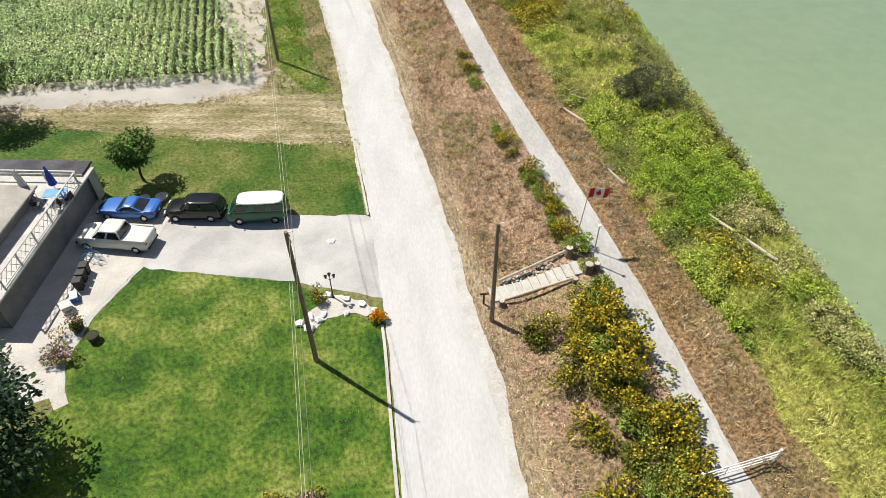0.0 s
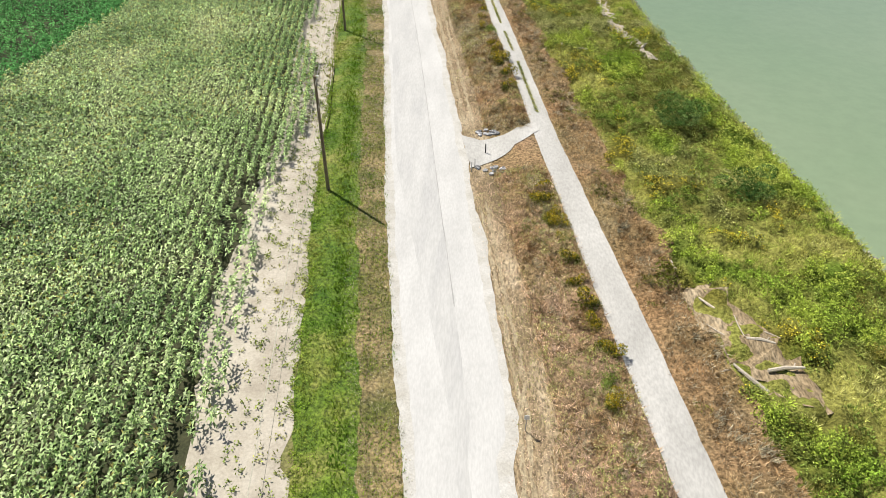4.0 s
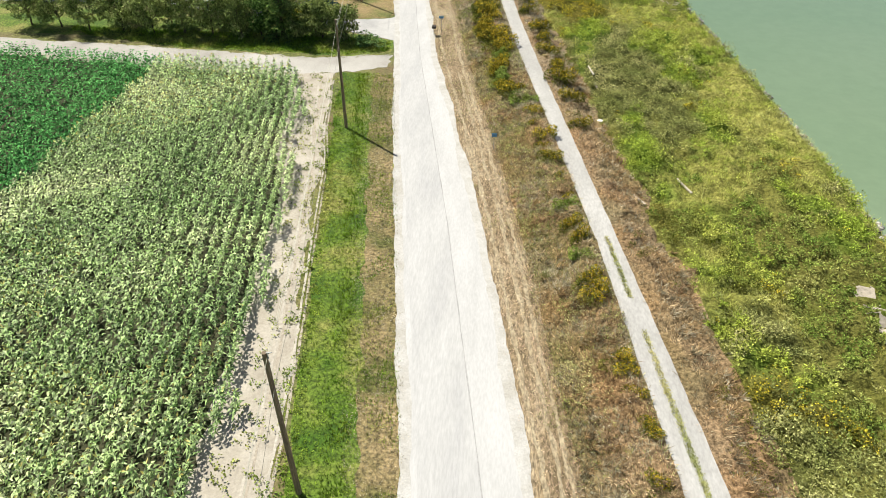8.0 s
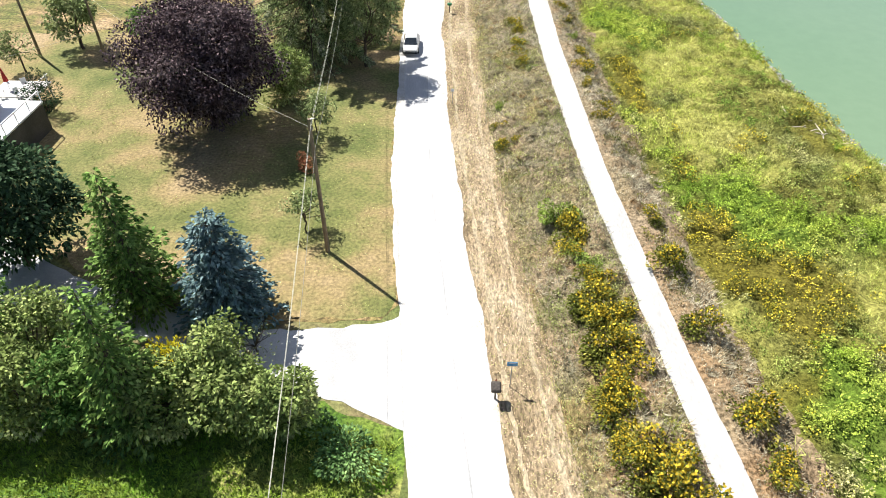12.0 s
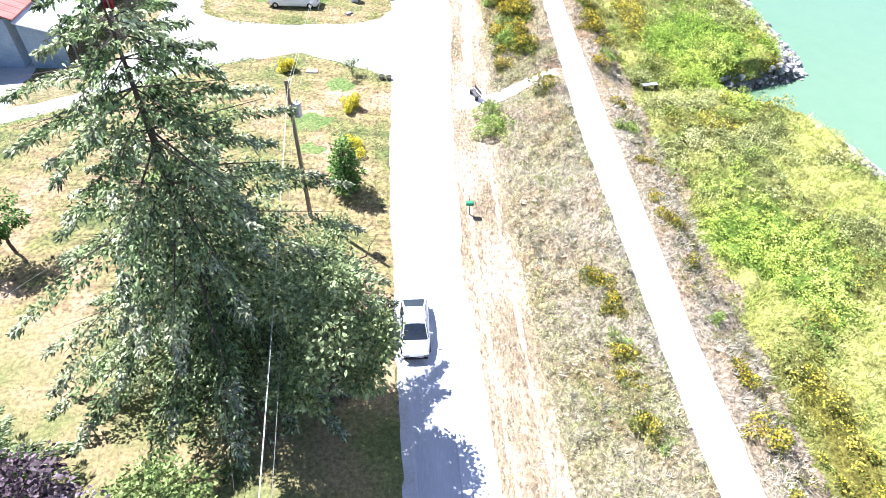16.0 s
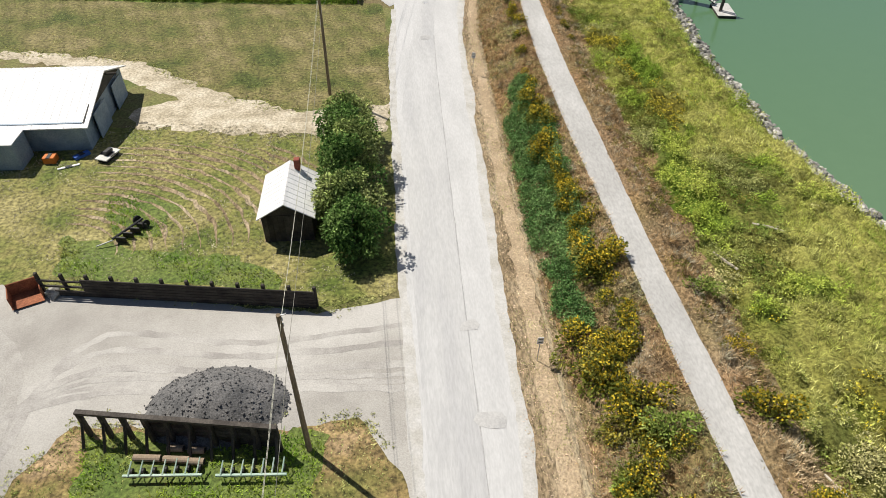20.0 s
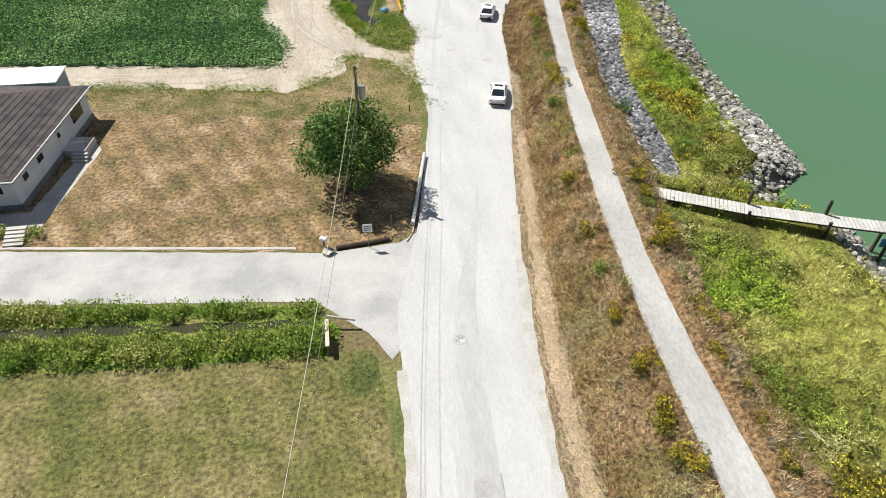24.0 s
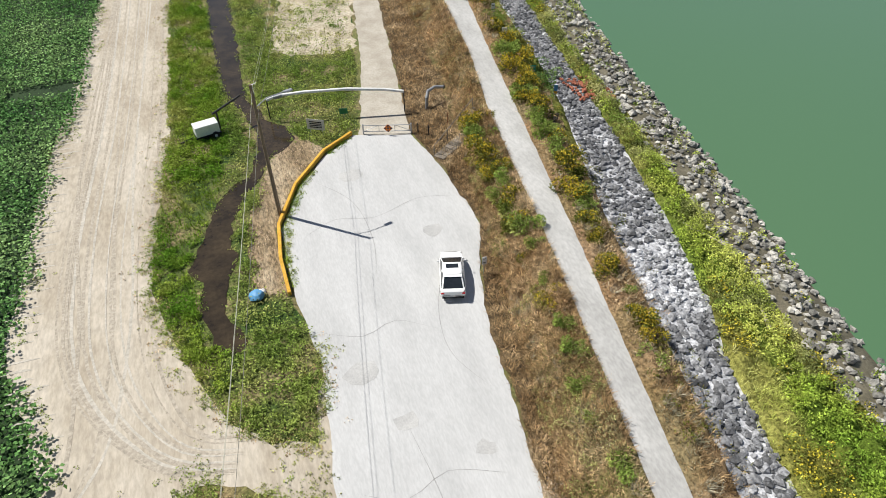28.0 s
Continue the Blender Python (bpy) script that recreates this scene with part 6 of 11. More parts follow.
rb = random.Random(31)
templates = [
    bush("low green roadside bush with yellow flowers", 41, 0.85, 1.15, pose(-140, 20, 0), flowers=110, n=1100, size=0.125, group="bushes along the path"),
    bush("yellow-flowered bush beside the gravel path", 42, 1.0, 1.0, pose(-143, 20, 0), flowers=230, n=1100, size=0.125, group="bushes along the path"),
    bush("brownish green bush beside the gravel path", 43, 0.8, 0.95, pose(-146, 20, 0), "weed_leaf", n=1000, size=0.125, group="bushes along the path"),
    bush("dense golden-flowered bush on the dike", 44, 1.1, 1.1, pose(-149, 20, 0), flowers=360, n=1100, size=0.125, group="bushes along the path"),
]
spots = []
# (from, to, spacing, side, offset): rows of bushes along the path, each side, as they thicken and thin
for y0, y1, gap, line, off, spread in ((11, 28.5, 0.85, PATH_L, -1.6, 0.5), (11, 27, 0.9, PATH_L, -3.0, 0.6), (14, 27, 3.5, PATH_L, -5.6, 1.0), (30.5, 41, 0.8, PATH_L, -1.0, 0.35), (41, 48, 2.2, PATH_L, -1.2, 0.4), (55, 62, 2.5, PATH_L, -1.0, 0.3), (86, 112, 2.2, PATH_L, -1.2, 0.4), (118, 126, 4, PATH_L, -1.3, 0.5), (130, 160, 2.6, PATH_L, -1.3, 0.5), (165, 196, 2.0, PATH_L, -1.3, 0.4), (196, 233, 1.05, PATH_L, -2.8, 0.9), (243, 252, 1.6, PATH_L, -5.0, 0.8),
                                       (190, 236, 4.5, PATH_R, 1.4, 0.3), (256, 268, 1.2, PATH_L, -2.0, 0.8), (246, 296, 3.2, PATH_R, 1.5, 0.4), (296, 324, 0.68, PATH_L, -3.5, 1.5), (296, 312, 2.0, PATH_R, 2.2, 0.6), (324, 358, 1.3, PATH_L, -2.2, 0.4), (306, 330, 4, PATH_R, 2.0, 0.5),
                                       (362, 392, 4, PATH_L, -1.2, 0.4), (366, 396, 2.4, PATH_R, 1.6, 0.6), (396, 420, 4, PATH_L, -1.1, 0.4), (420, 437, 2.0, PATH_L, -1.3, 0.4), (437, 456, 1.2, PATH_L, -1.5, 0.4), (425, 446, 1.7, PATH_R, 1.5, 0.6), (446, 466, 1.4, PATH_R, 1.8, 0.7), (466, 485, 3.0, PATH_R, 2.6, 1.0)):
    y = y0
    while y < y1:
        yy = y + rb.uniform(-0.5, 0.5)
        if abs(yy - 291.7) > 1.8 and abs(yy - 117.5) > 4.2:
            spots.append((float(along(line, yy)) + off + rb.uniform(-spread, spread), yy))
        y += gap * rb.uniform(0.7, 1.4)
for i, (bx, by) in enumerate(spots):
    k = rb.choice((0, 1, 2, 3, 1) if by < 380 else (0, 1, 3, 2, 2))
    s = rb.uniform(0.75, 1.3) * (1.6 if by < 30 else 1.5 if 195 < by < 234 or 296 < by < 356 or by > 437 else 1.0)
    m = pose(bx, by, float(zg(bx, by)) + 0.02, 0, 0, rb.uniform(0, 360))
    if i < 4:
        templates[i].matrix_basis = m
    else:
        o = copy_thing(templates[k], m)
        o.scale = (s, s, s * rb.uniform(0.85, 1.1))
bush("large round grey-green bush on the river bank", 51, 3.0, 3.2, pose(24.3, 51.8, float(zg(24.3, 51.8)) + 0.5, 0, 0, 0), "grey_leaf", 0, 9000, 0.17)
bush("wide dark green bush on the river bank", 52, 3.4, 2.4, pose(17.2, 124.2, float(zg(17.2, 124.2)) + 0.5), "tree_leaf", 0, 6000, 0.16)
bush("dark green bush on the river bank", 53, 2.4, 1.9, pose(20.5, 110, float(zg(20.5, 110)) + 0.5), "tree_leaf", 0, 4000, 0.16)
bush("brown leafy bush beside the path", 54, 1.7, 1.5, pose(11.3, 98.0, float(zg(11.3, 98))), "bush_leaf", 0, 1100, 0.2)
bush("large dull green shrub on the slope beside the road", 55, 2.0, 1.7, pose(-22.7, 286.2, 0.1), "weed_leaf", 0, 2400, 0.16)
bush("dull green shrub on the slope beside the road", 56, 1.5, 1.3, pose(-22.6, 288.8, 0.1), "weed_leaf", 0, 1400, 0.16)
bush("olive flowering bush between trail and path", 57, 1.5, 1.3, pose(-17.6, 289.6, 2.2), "bush_leaf", 120, 1300, 0.16)

bush("golden-flowered bush beside the pier", 58, 1.5, 1.4, pose(-10.2, 396.2, float(zg(-10.2, 396.2))), "bush_leaf", 260, 1500, 0.14)
bush("olive shrub below the pier", 59, 1.3, 1.1, pose(-8.4, 391.6, float(zg(-8.4, 391.6)) + 0.2), "weed_leaf", 0, 1300, 0.14)
bush("olive shrub below the pier", 60, 1.1, 1.0, pose(-7.2, 388.4, float(zg(-7.2, 388.4)) + 0.2), "weed_leaf", 0, 1100, 0.14)
bush("green shrub at the end of the riprap", 61, 1.6, 1.3, pose(-2.4, 401.0, float(zg(-2.4, 401.0)) + 0.1), "tree_leaf", 0, 1500, 0.15)
bush("green shrub at the end of the riprap", 62, 1.2, 1.0, pose(0.2, 399.4, float(zg(0.2, 399.4)) + 0.1), "weed_leaf", 0, 1100, 0.14)
bush("dense dark bush beside the trail signs", 63, 2.0, 1.7, pose(4.0, 459.4, float(zg(4.0, 459.4))), "tree_leaf", 30, 2600, 0.14)
bush("dense dark bush beside the trail signs", 64, 1.8, 1.5, pose(5.6, 463.0, float(zg(5.6, 463.0))), "tree_leaf", 0, 2200, 0.14)
bush("dense grey-green bush beside the path", 65, 2.0, 1.5, pose(5.4, 471.5, float(zg(5.4, 471.5))), "weed_leaf", 0, 2400, 0.14)
bush("dense grey-green bush beside the path", 66, 1.8, 1.4, pose(6.6, 476.0, float(zg(6.6, 476.0))), "weed_leaf", 0, 2000, 0.14)

# ---- trees ----
leafy("spruce_needle", [(0.085, 0.13, 0.05), (0.22, 0.28, 0.115), (0.47, 0.50, 0.28)], 0.7, 0.4, through=0.15)
# pale needles for the bough ends: sunlight on them painted as colour
leafy("spruce_tip_lit", [(0.40, 0.41, 0.25), (0.52, 0.52, 0.35)], 0.4, 0.5, through=0.2)
leafy("blue_needle", [(0.10, 0.165, 0.165), (0.19, 0.27, 0.27)], 0.45, 0.6, through=0.1)
leafy("dark_needle", [(0.03, 0.06, 0.03), (0.07, 0.115, 0.055)], 0.5, 0.5, through=0.1)
leafy("cedar_leaf", [(0.07, 0.14, 0.035), (0.15, 0.25, 0.06), (0.25, 0.33, 0.095)], 0.5, 0.5, through=0.2)
leafy("beech_leaf", [(0.045, 0.03, 0.035), (0.085, 0.06, 0.066), (0.20, 0.155, 0.155)], 0.65, 0.5, through=0.08)
leafy("hedge_leaf", [(0.13, 0.185, 0.055), (0.26, 0.32, 0.10), (0.42, 0.45, 0.19)], 0.6, 0.35)
leafy("pale_leaf", [(0.15, 0.20, 0.075), (0.24, 0.29, 0.12), (0.32, 0.36, 0.17)], 0.5, 0.5)
leafy("gold_leaf", [(0.50, 0.45, 0.03), (0.66, 0.58, 0.05)], 0.4, 0.8)
leafy("rust_leaf", [(0.28, 0.12, 0.06), (0.42, 0.20, 0.11)], 0.4, 0.8)


def limb_path(rnd, a, b, r0, r1, n=4, wig=0.12):
    g, last = [], Vector(a)
    for i in range(1, n + 1):
        u = i / n
        q = Vector(a).lerp(Vector(b), u) + Vector((rnd.uniform(-1, 1), rnd.uniform(-1, 1), rnd.uniform(-0.5, 0.5))) * wig * (Vector(b) - Vector(a)).length * (u < 1)
        g.append((last.copy(), q.copy(), r0 + (r1 - r0) * (i - 1) / n, r0 + (r1 - r0) * u))
        last = q
    return g


def broadleaf(label, at, h, r, leaf, seed, n=5200, size=0.26, base=0.3, lumps=26, trunk_r=0.16, squash=1.0, lean=(0, 0), name="tree", tight=0.33, bare=0, category="tree"):
    """A tree: a tapered trunk with limbs, and a crown of leaf clumps with gaps between them."""
    rnd, g = random.Random(seed), np.random.RandomState(seed)
    ob = thing(name, label, category, at=at)
    wood = Geo()
    top = Vector((lean[0], lean[1], h * (base + 0.25)))
    for a, b, r0, r1 in limb_path(rnd, (0, 0, -0.1), top, trunk_r, trunk_r * 0.6, 4, 0.05):
        wood.rod(a, b, r0, r1, 8)
    dirs = unit(g.normal(size=(lumps, 3)) + [0, 0, 0.15])
    mid = np.array([lean[0], lean[1], h * (base + (1 - base) * 0.5)])
    c = mid + dirs * [r * 0.72, r * 0.72, h * (1 - base) * 0.40 * squash] * g.uniform(0.62, 1.08, (lumps, 1))
    for q in c[: max(7, lumps // 3)]:
        for a, b, r0, r1 in limb_path(rnd, top * rnd.uniform(0.55, 1.0), q, trunk_r * 0.42, 0.02, 3, 0.10):
            wood.rod(a, b, r0, r1, 5)
    for _ in range(bare):
        a = rnd.uniform(0, 6.28)
        tip = (math.cos(a) * r, math.sin(a) * r, h * rnd.uniform(0.35, 0.75))
        for p, q, r0, r1 in limb_path(rnd, top * 0.8, tip, trunk_r * 0.4, 0.015, 4, 0.16):
            wood.rod(p, q, r0, r1, 5)
    part("trunk", wood, "bark", ob)
    k = g.randint(0, lumps, n)
    rr = r * tight * g.uniform(0.7, 1.25, lumps)[k]
    d = unit(g.normal(size=(n, 3)))
    p = c[k] + d * rr[:, None] * g.uniform(0.55, 1.0, (n, 1)) * [1, 1, 0.8]
    p[:, 2] = np.maximum(p[:, 2], 0.15)
    soup("crown", leaves(p, d + g.normal(size=d.shape) * 0.6 + [0, 0, -0.1], size * g.uniform(0.7, 1.3, n), size * 0.6, 0.2), leaf, ob)
    return ob


def conifer(label, at, h, r, leaf, seed, levels=26, arms=9, droop=0.25, length=0.42, width=0.16, full=1.0, name="conifer", foot=0.04, power=0.85, tip_leaf=None, per=7.0, spread=0.30, fuzz=0.35):
    """A tree with a straight stem and whorls of boughs hung with needles."""
    rnd, g = random.Random(seed), np.random.RandomState(seed)
    ob = thing(name, label, "tree", at=at)
    wood = Geo()
    wood.rod((0, 0, -0.1), (0, 0, h * 0.97), 0.018 * h + 0.05, 0.02, 8)
    pts, dirs, tips, tipd = [], [], [], []
    for lv in range(levels):
        u = foot + (1 - foot) * (lv + rnd.uniform(-0.3, 0.3)) / levels
        u = min(max(u, foot), 0.985)
        reach = r * (1 - u) ** power * full + 0.12
        m = max(4, int(arms * (0.55 + 0.45 * (1 - u))))
        for i in range(m):
            a = 2 * math.pi * (i + rnd.uniform(-0.35, 0.35)) / m + lv * 1.3
            ll = reach * rnd.uniform(0.72, 1.12)
            out = np.array([math.cos(a), math.sin(a), 0.0])
            rise = 0.35 * (u - 0.25)
            root = np.array([0, 0, u * h])
            end = root + out * ll + np.array([0, 0, (rise - droop) * ll])
            if ll > 0.7:
                wood.rod(root, tuple(root + (end - root) * 0.85), 0.012 + 0.008 * ll, 0.008, 4)
            n = max(3, int(ll * per))
            t = g.uniform(0.12, 1.0, n)
            sag = -droop * 0.5 * ll * (t**2)[:, None] * np.array([0, 0, 1.0])
            side = np.array([-out[1], out[0], 0]) * (g.uniform(-1, 1, n) * spread * ll * (1.05 - t) + g.normal(size=n) * 0.05)[:, None]
            p = root + (end - root) * t[:, None] + sag + side + g.normal(size=(n, 3)) * 0.06
            pts.append(p)
            dirs.append(out * 0.9 + side * 1.2 + g.normal(size=(n, 3)) * fuzz + np.array([0, 0, -droop * 1.4 + 0.15]))
            if tip_leaf and ll > 1.0:
                far = np.argsort(t)[-max(3, n // 6):]
                tips.append(p[far] + [0, 0, 0.05])
                tipd.append(dirs[-1][far])
    part("trunk", wood, "bark", ob)
    p, d = np.concatenate(pts), np.concatenate(dirs)
    soup("crown", leaves(p, d, length * g.uniform(0.7, 1.3, len(p)), width, 0.25), leaf, ob)
    if tip_leaf:
        p, d = np.concatenate(tips), np.concatenate(tipd)
        soup("bough_tip", leaves(p, d, length * 0.8, width * 0.8, 0.3), tip_leaf, ob, "bough tips coloured pale as if sunlit")["kind"] = "stuff"
    return ob


# first yard
broadleaf("small pruned tree with dense green leaf clumps", pose(-20.4, 45.5, 0), 4.8, 2.1, "tree_leaf", 3, 2600, 0.28, 0.38, 12, 0.12, bare=3, tight=0.42)
broadleaf("broad dark green tree at the lawn's edge", pose(-23.2, 19.6, 0), 6.2, 4.6, "dark_needle", 5, 6500, 0.34, 0.06, 30, 0.2)
conifer("dark bluish conifer beside the house", pose(-26.6, 26.2, 0), 6.4, 3.0, "dark_needle", 6, 20, 9, 0.2)
broadleaf("tall tree shading the lawn behind the house", pose(-37, 57.5, 0), 8.5, 4.2, "tree_leaf", 7, 4200, 0.3, 0.2, 24, 0.2)
# hedge and garden trees of the second yard
hedge = [(-67, 214.6, 6.5, 3.0, "hedge_leaf"), (-62.5, 215, 7.0, 3.2, "hedge_leaf"), (-58, 214.4, 6.2, 2.9, "hedge_leaf"), (-54, 215, 7.6, 3.2, "hedge_leaf"), (-50, 214.6, 8.0, 3.1, "hedge_leaf"), (-46.0, 214.4, 6.6, 2.7, "hedge_leaf"), (-43.4, 214.8, 6.0, 2.4, "tree_leaf"),
         (-38.6, 214.6, 5.8, 2.7, "hedge_leaf"), (-35.2, 214.6, 5.6, 2.6, "hedge_leaf"), (-32.0, 214.4, 5.0, 2.4, "hedge_leaf"), (-71.5, 215.5, 7, 3.2, "hedge_leaf"), (-76, 216, 7, 3.2, "hedge_leaf"), (-64.5, 218.2, 8, 3.0, "tree_leaf"), (-57, 218, 7.6, 3.0, "tree_leaf"), (-50.5, 218, 8.4, 3.0, "tree_leaf"), (-46.5, 217.6, 7, 2.6, "hedge_leaf"), (-36.6, 216.6, 6.4, 2.4, "hedge_leaf")]
for i, (hx, hy, hh, hr, hm) in enumerate(hedge):
    ob = broadleaf("tall leafy hedge tree along the field track", pose(hx, hy, 0), hh, hr, hm, 60 + i, 3800, 0.28, 0.04, 34, 0.12, name="hedge_tree", tight=0.30)
    tagged(ob, group="hedge trees")
conifer("tall narrow green cedar in the hedge", pose(-40.4, 214.3, 0), 10.8, 2.9, "cedar_leaf", 71, 34, 12, 0.1, 0.36, 0.2, name="cedar", per=9)
conifer("narrow green cedar in the garden", pose(-43.7, 223.6, 0), 10.9, 3.5, "cedar_leaf", 72, 34, 12, 0.1, 0.36, 0.2, name="cedar", per=9)
conifer("silvery blue spruce in the garden", pose(-37.8, 223.0, 0), 8.4, 3.5, "blue_needle", 73, 24, 13, 0.05, 0.36, 0.2, name="blue_spruce", power=0.62, per=16)
broadleaf("broad dark green pine beside the house", pose(-53.6, 227, 0), 10.6, 5.2, "dark_needle", 74, 9500, 0.4, 0.08, 34, 0.22, name="pine", tight=0.34)
bush("bright yellow-green shrub in the hedge", 75, 1.7, 2.6, pose(-39.8, 218, 0), "gold_leaf", 0, 1100, 0.2, name="shrub", category="shrub")
broadleaf("grey leafless shrub beside the driveway", pose(-35.2, 219.6, 0), 3.0, 1.8, "pale_leaf", 76, 160, 0.15, 0.1, 14, 0.06, bare=16, name="shrub", category="shrub")
bush("low spreading green shrub by the driveway corner", 77, 2.2, 1.6, pose(-28.6, 213.0, 0), "ivy_leaf", 0, 1500, 0.24, name="shrub", category="shrub")
broadleaf("huge round copper beech with dark purple leaves", pose(-46.2, 246.6, 0), 12.8, 8.0, "beech_leaf", 78, 52000, 0.27, 0.02, 120, 0.4, name="copper_beech", tight=0.23)
broadleaf("weeping willow with pale hanging leaves", pose(-66.5, 263, 0), 7.4, 3.6, "pale_leaf", 79, 4200, 0.34, 0.1, 22, 0.2, name="willow_tree")
bush("clipped round dark green bush on the lawn", 80, 1.9, 3.4, pose(-63.3, 248.6, 0), "dark_needle", 0, 2200, 0.2)
broadleaf("small pale fruit tree beside the deck", pose(-70, 257, 0), 4.6, 2.4, "pale_leaf", 81, 1500, 0.24, 0.3, 12, 0.1)
broadleaf("small airy tree under the wires", pose(-34.6, 231.6, 0), 4.2, 2.0, "pale_leaf", 82, 1300, 0.2, 0.2, 14, 0.07)
broadleaf("small airy tree beside a utility pole", pose(-36.6, 246.2, 0), 4.4, 2.2, "pale_leaf", 83, 1500, 0.22, 0.15, 14, 0.07)
bush("round rust-red bush on the lawn", 84, 1.1, 1.5, pose(-35.9, 240, 0), "rust_leaf", 0, 800, 0.16)
conifer("huge spruce with hanging boughs and pale tips", pose(-40.4, 264.0, 0), 23.5, 11.8, "spruce_needle", 85, 22, 8, 0.32, 0.28, 0.12, name="spruce", foot=0.05, tip_leaf="spruce_tip_lit", per=78, power=0.54, spread=0.2, fuzz=0.8)
broadleaf("low spreading dark shrub in the shade of the big trees", pose(-41.3, 252.7, 0), 5.2, 3.4, "hedge_leaf", 186, 6000, 0.26, 0.03, 26, 0.12, name="shrub", category="shrub", tight=0.36)
conifer("dark spruce behind the huge spruce", pose(-50.5, 254.5, 0), 13, 5.0, "spruce_needle", 86, 26, 10, 0.3, 0.36, 0.09, name="spruce", per=40)
broadleaf("dense green roadside tree with drooping leaves", pose(-33.8, 260.2, 0), 12.0, 4.2, "pale_leaf", 87, 9000, 0.28, 0.08, 34, 0.2, tight=0.30)
broadleaf("old apple tree with bare branches by the road", pose(-34.2, 268.0, 0), 6.6, 3.2, "pale_leaf", 88, 2600, 0.24, 0.25, 20, 0.15, bare=9, tight=0.28)
broadleaf("leafy green fruit tree on the lawn", pose(-57.4, 273, 0), 5.8, 2.8, "tree_leaf", 89, 2600, 0.26, 0.22, 18, 0.13)
broadleaf("leafy green fruit tree on the lawn", pose(-59.6, 263.6, 0), 5.0, 2.4, "tree_leaf", 90, 2000, 0.26, 0.22, 16, 0.12)
conifer("small upright cypress beside the road", pose(-34.6, 279.1, 0), 4.8, 1.35, "cedar_leaf", 91, 24, 11, -0.35, 0.3, 0.17, name="cypress", power=0.55, per=12)
for i, (bx, by, br) in enumerate(((-41.5, 297.2, 0.95), (-35.2, 290.3, 0.85), (-34.5, 284.3, 1.0))):
    bush("clipped round golden-yellow bush on the dry lawn", 92 + i, br, 1.35, pose(bx, by, 0), "gold_leaf", 0, 3000, 0.12, group="golden bushes")
broadleaf("thin young shrub on the dry lawn", pose(-35.4, 296, 0), 2.4, 1.2, "pale_leaf", 95, 420, 0.16, 0.15, 10, 0.05, name="shrub", category="shrub")
for i, (bx, by, bh, br) in enumerate(((-35.6, 334.2, 4.6, 2.1), (-36.0, 337.4, 5.2, 2.2), (-36.3, 340.6, 5.6, 2.3), (-36.0, 343.8, 5.4, 2.2), (-36.4, 346.8, 5.2, 2.2), (-36.6, 349.6, 4.8, 2.0))):
    ob = broadleaf("dense dark green roadside thicket beside the shed", pose(bx, by, 0), bh, br + 0.6, "hedge_leaf" if i % 2 else "tree_leaf", 96 + i, 6000, 0.26, 0.04, 22, 0.12, name="thicket_tree", tight=0.36)
    tagged(ob, group="thicket trees")
broadleaf("spreading green tree beside the road junction", pose(-33.8, 400.2, 0), 8.4, 4.9, "tree_leaf", 101, 14000, 0.26, 0.04, 60, 0.2, tight=0.27)
bush("green shrub on the stony bank", 102, 1.1, 1.2, pose(-6.2, 409, float(zg(-6.2, 409))), "tree_leaf", 0, 700, 0.2)

# ---- utility poles and wires ----
POLES = [(-5.5, 25.3, 11.0), (-10.7, 65.1, 10.6), (-16.7, 109.6, 10.8), (-22.15, 150.0, 11.2), (-27.4, 190.6, 11.2), (-32.6, 229.5, 11.0), (-37.1, 276.2, 11.4), (-37.8, 317.6, 11.2), (-38.7, 358.1, 11.2), (-32.7, 400.2, 11.4), (-24.1, 449.4, 11.6)]


def utility_pole(x, y, h, transformer=False, label="weathered wooden utility pole beside the road"):
    ob = thing("utility_pole", label, "utility pole", "utility poles", pose(x, y, 0))
    part("pole", Geo().rod((0, 0, -0.2), (0, 0, h), 0.17, 0.11, 10), "pole_wood", ob)
    for k in (0.35, 0.75):
        part("insulator", Geo().rod((0.13, 0, h - k), (0.13, 0, h - k + 0.18), 0.045, 0.03, 6), "grey_metal", ob)
    part("bracket", Geo().rod((0.0, 0, h - 0.05), (0.35, 0, h + 0.05), 0.03, 0.03, 5), "grey_metal", ob)
    if transformer:
        can = part("transformer", Geo().rod((0.42, 0, h - 2.6), (0.42, 0, h - 1.7), 0.27, 0.27, 12).rod((0.42, 0, h - 1.7), (0.42, 0, h - 1.62), 0.29, 0.24, 12), "grey_metal", ob, "grey transformer can")
        part("bushing", Geo().rod((0.42, 0.08, h - 1.62), (0.42, 0.08, h - 1.4), 0.05, 0.03, 6), "white_paint", can)
    return ob


for i, (px, py, ph) in enumerate(POLES):
    utility_pole(px, py, ph, i in (6, 9), "wooden utility pole carrying a grey transformer" if i in (6, 9) else "weathered wooden utility pole beside the road")
utility_pole(6.0, 27.2, 8.7, label="old leaning wooden pole beside the dike steps")
utility_pole(-62.4, 259.8, 8.0, label="plain wooden service pole on the lawn")
utility_pole(-70.2, 260.6, 8.0, label="plain wooden service pole on the lawn")


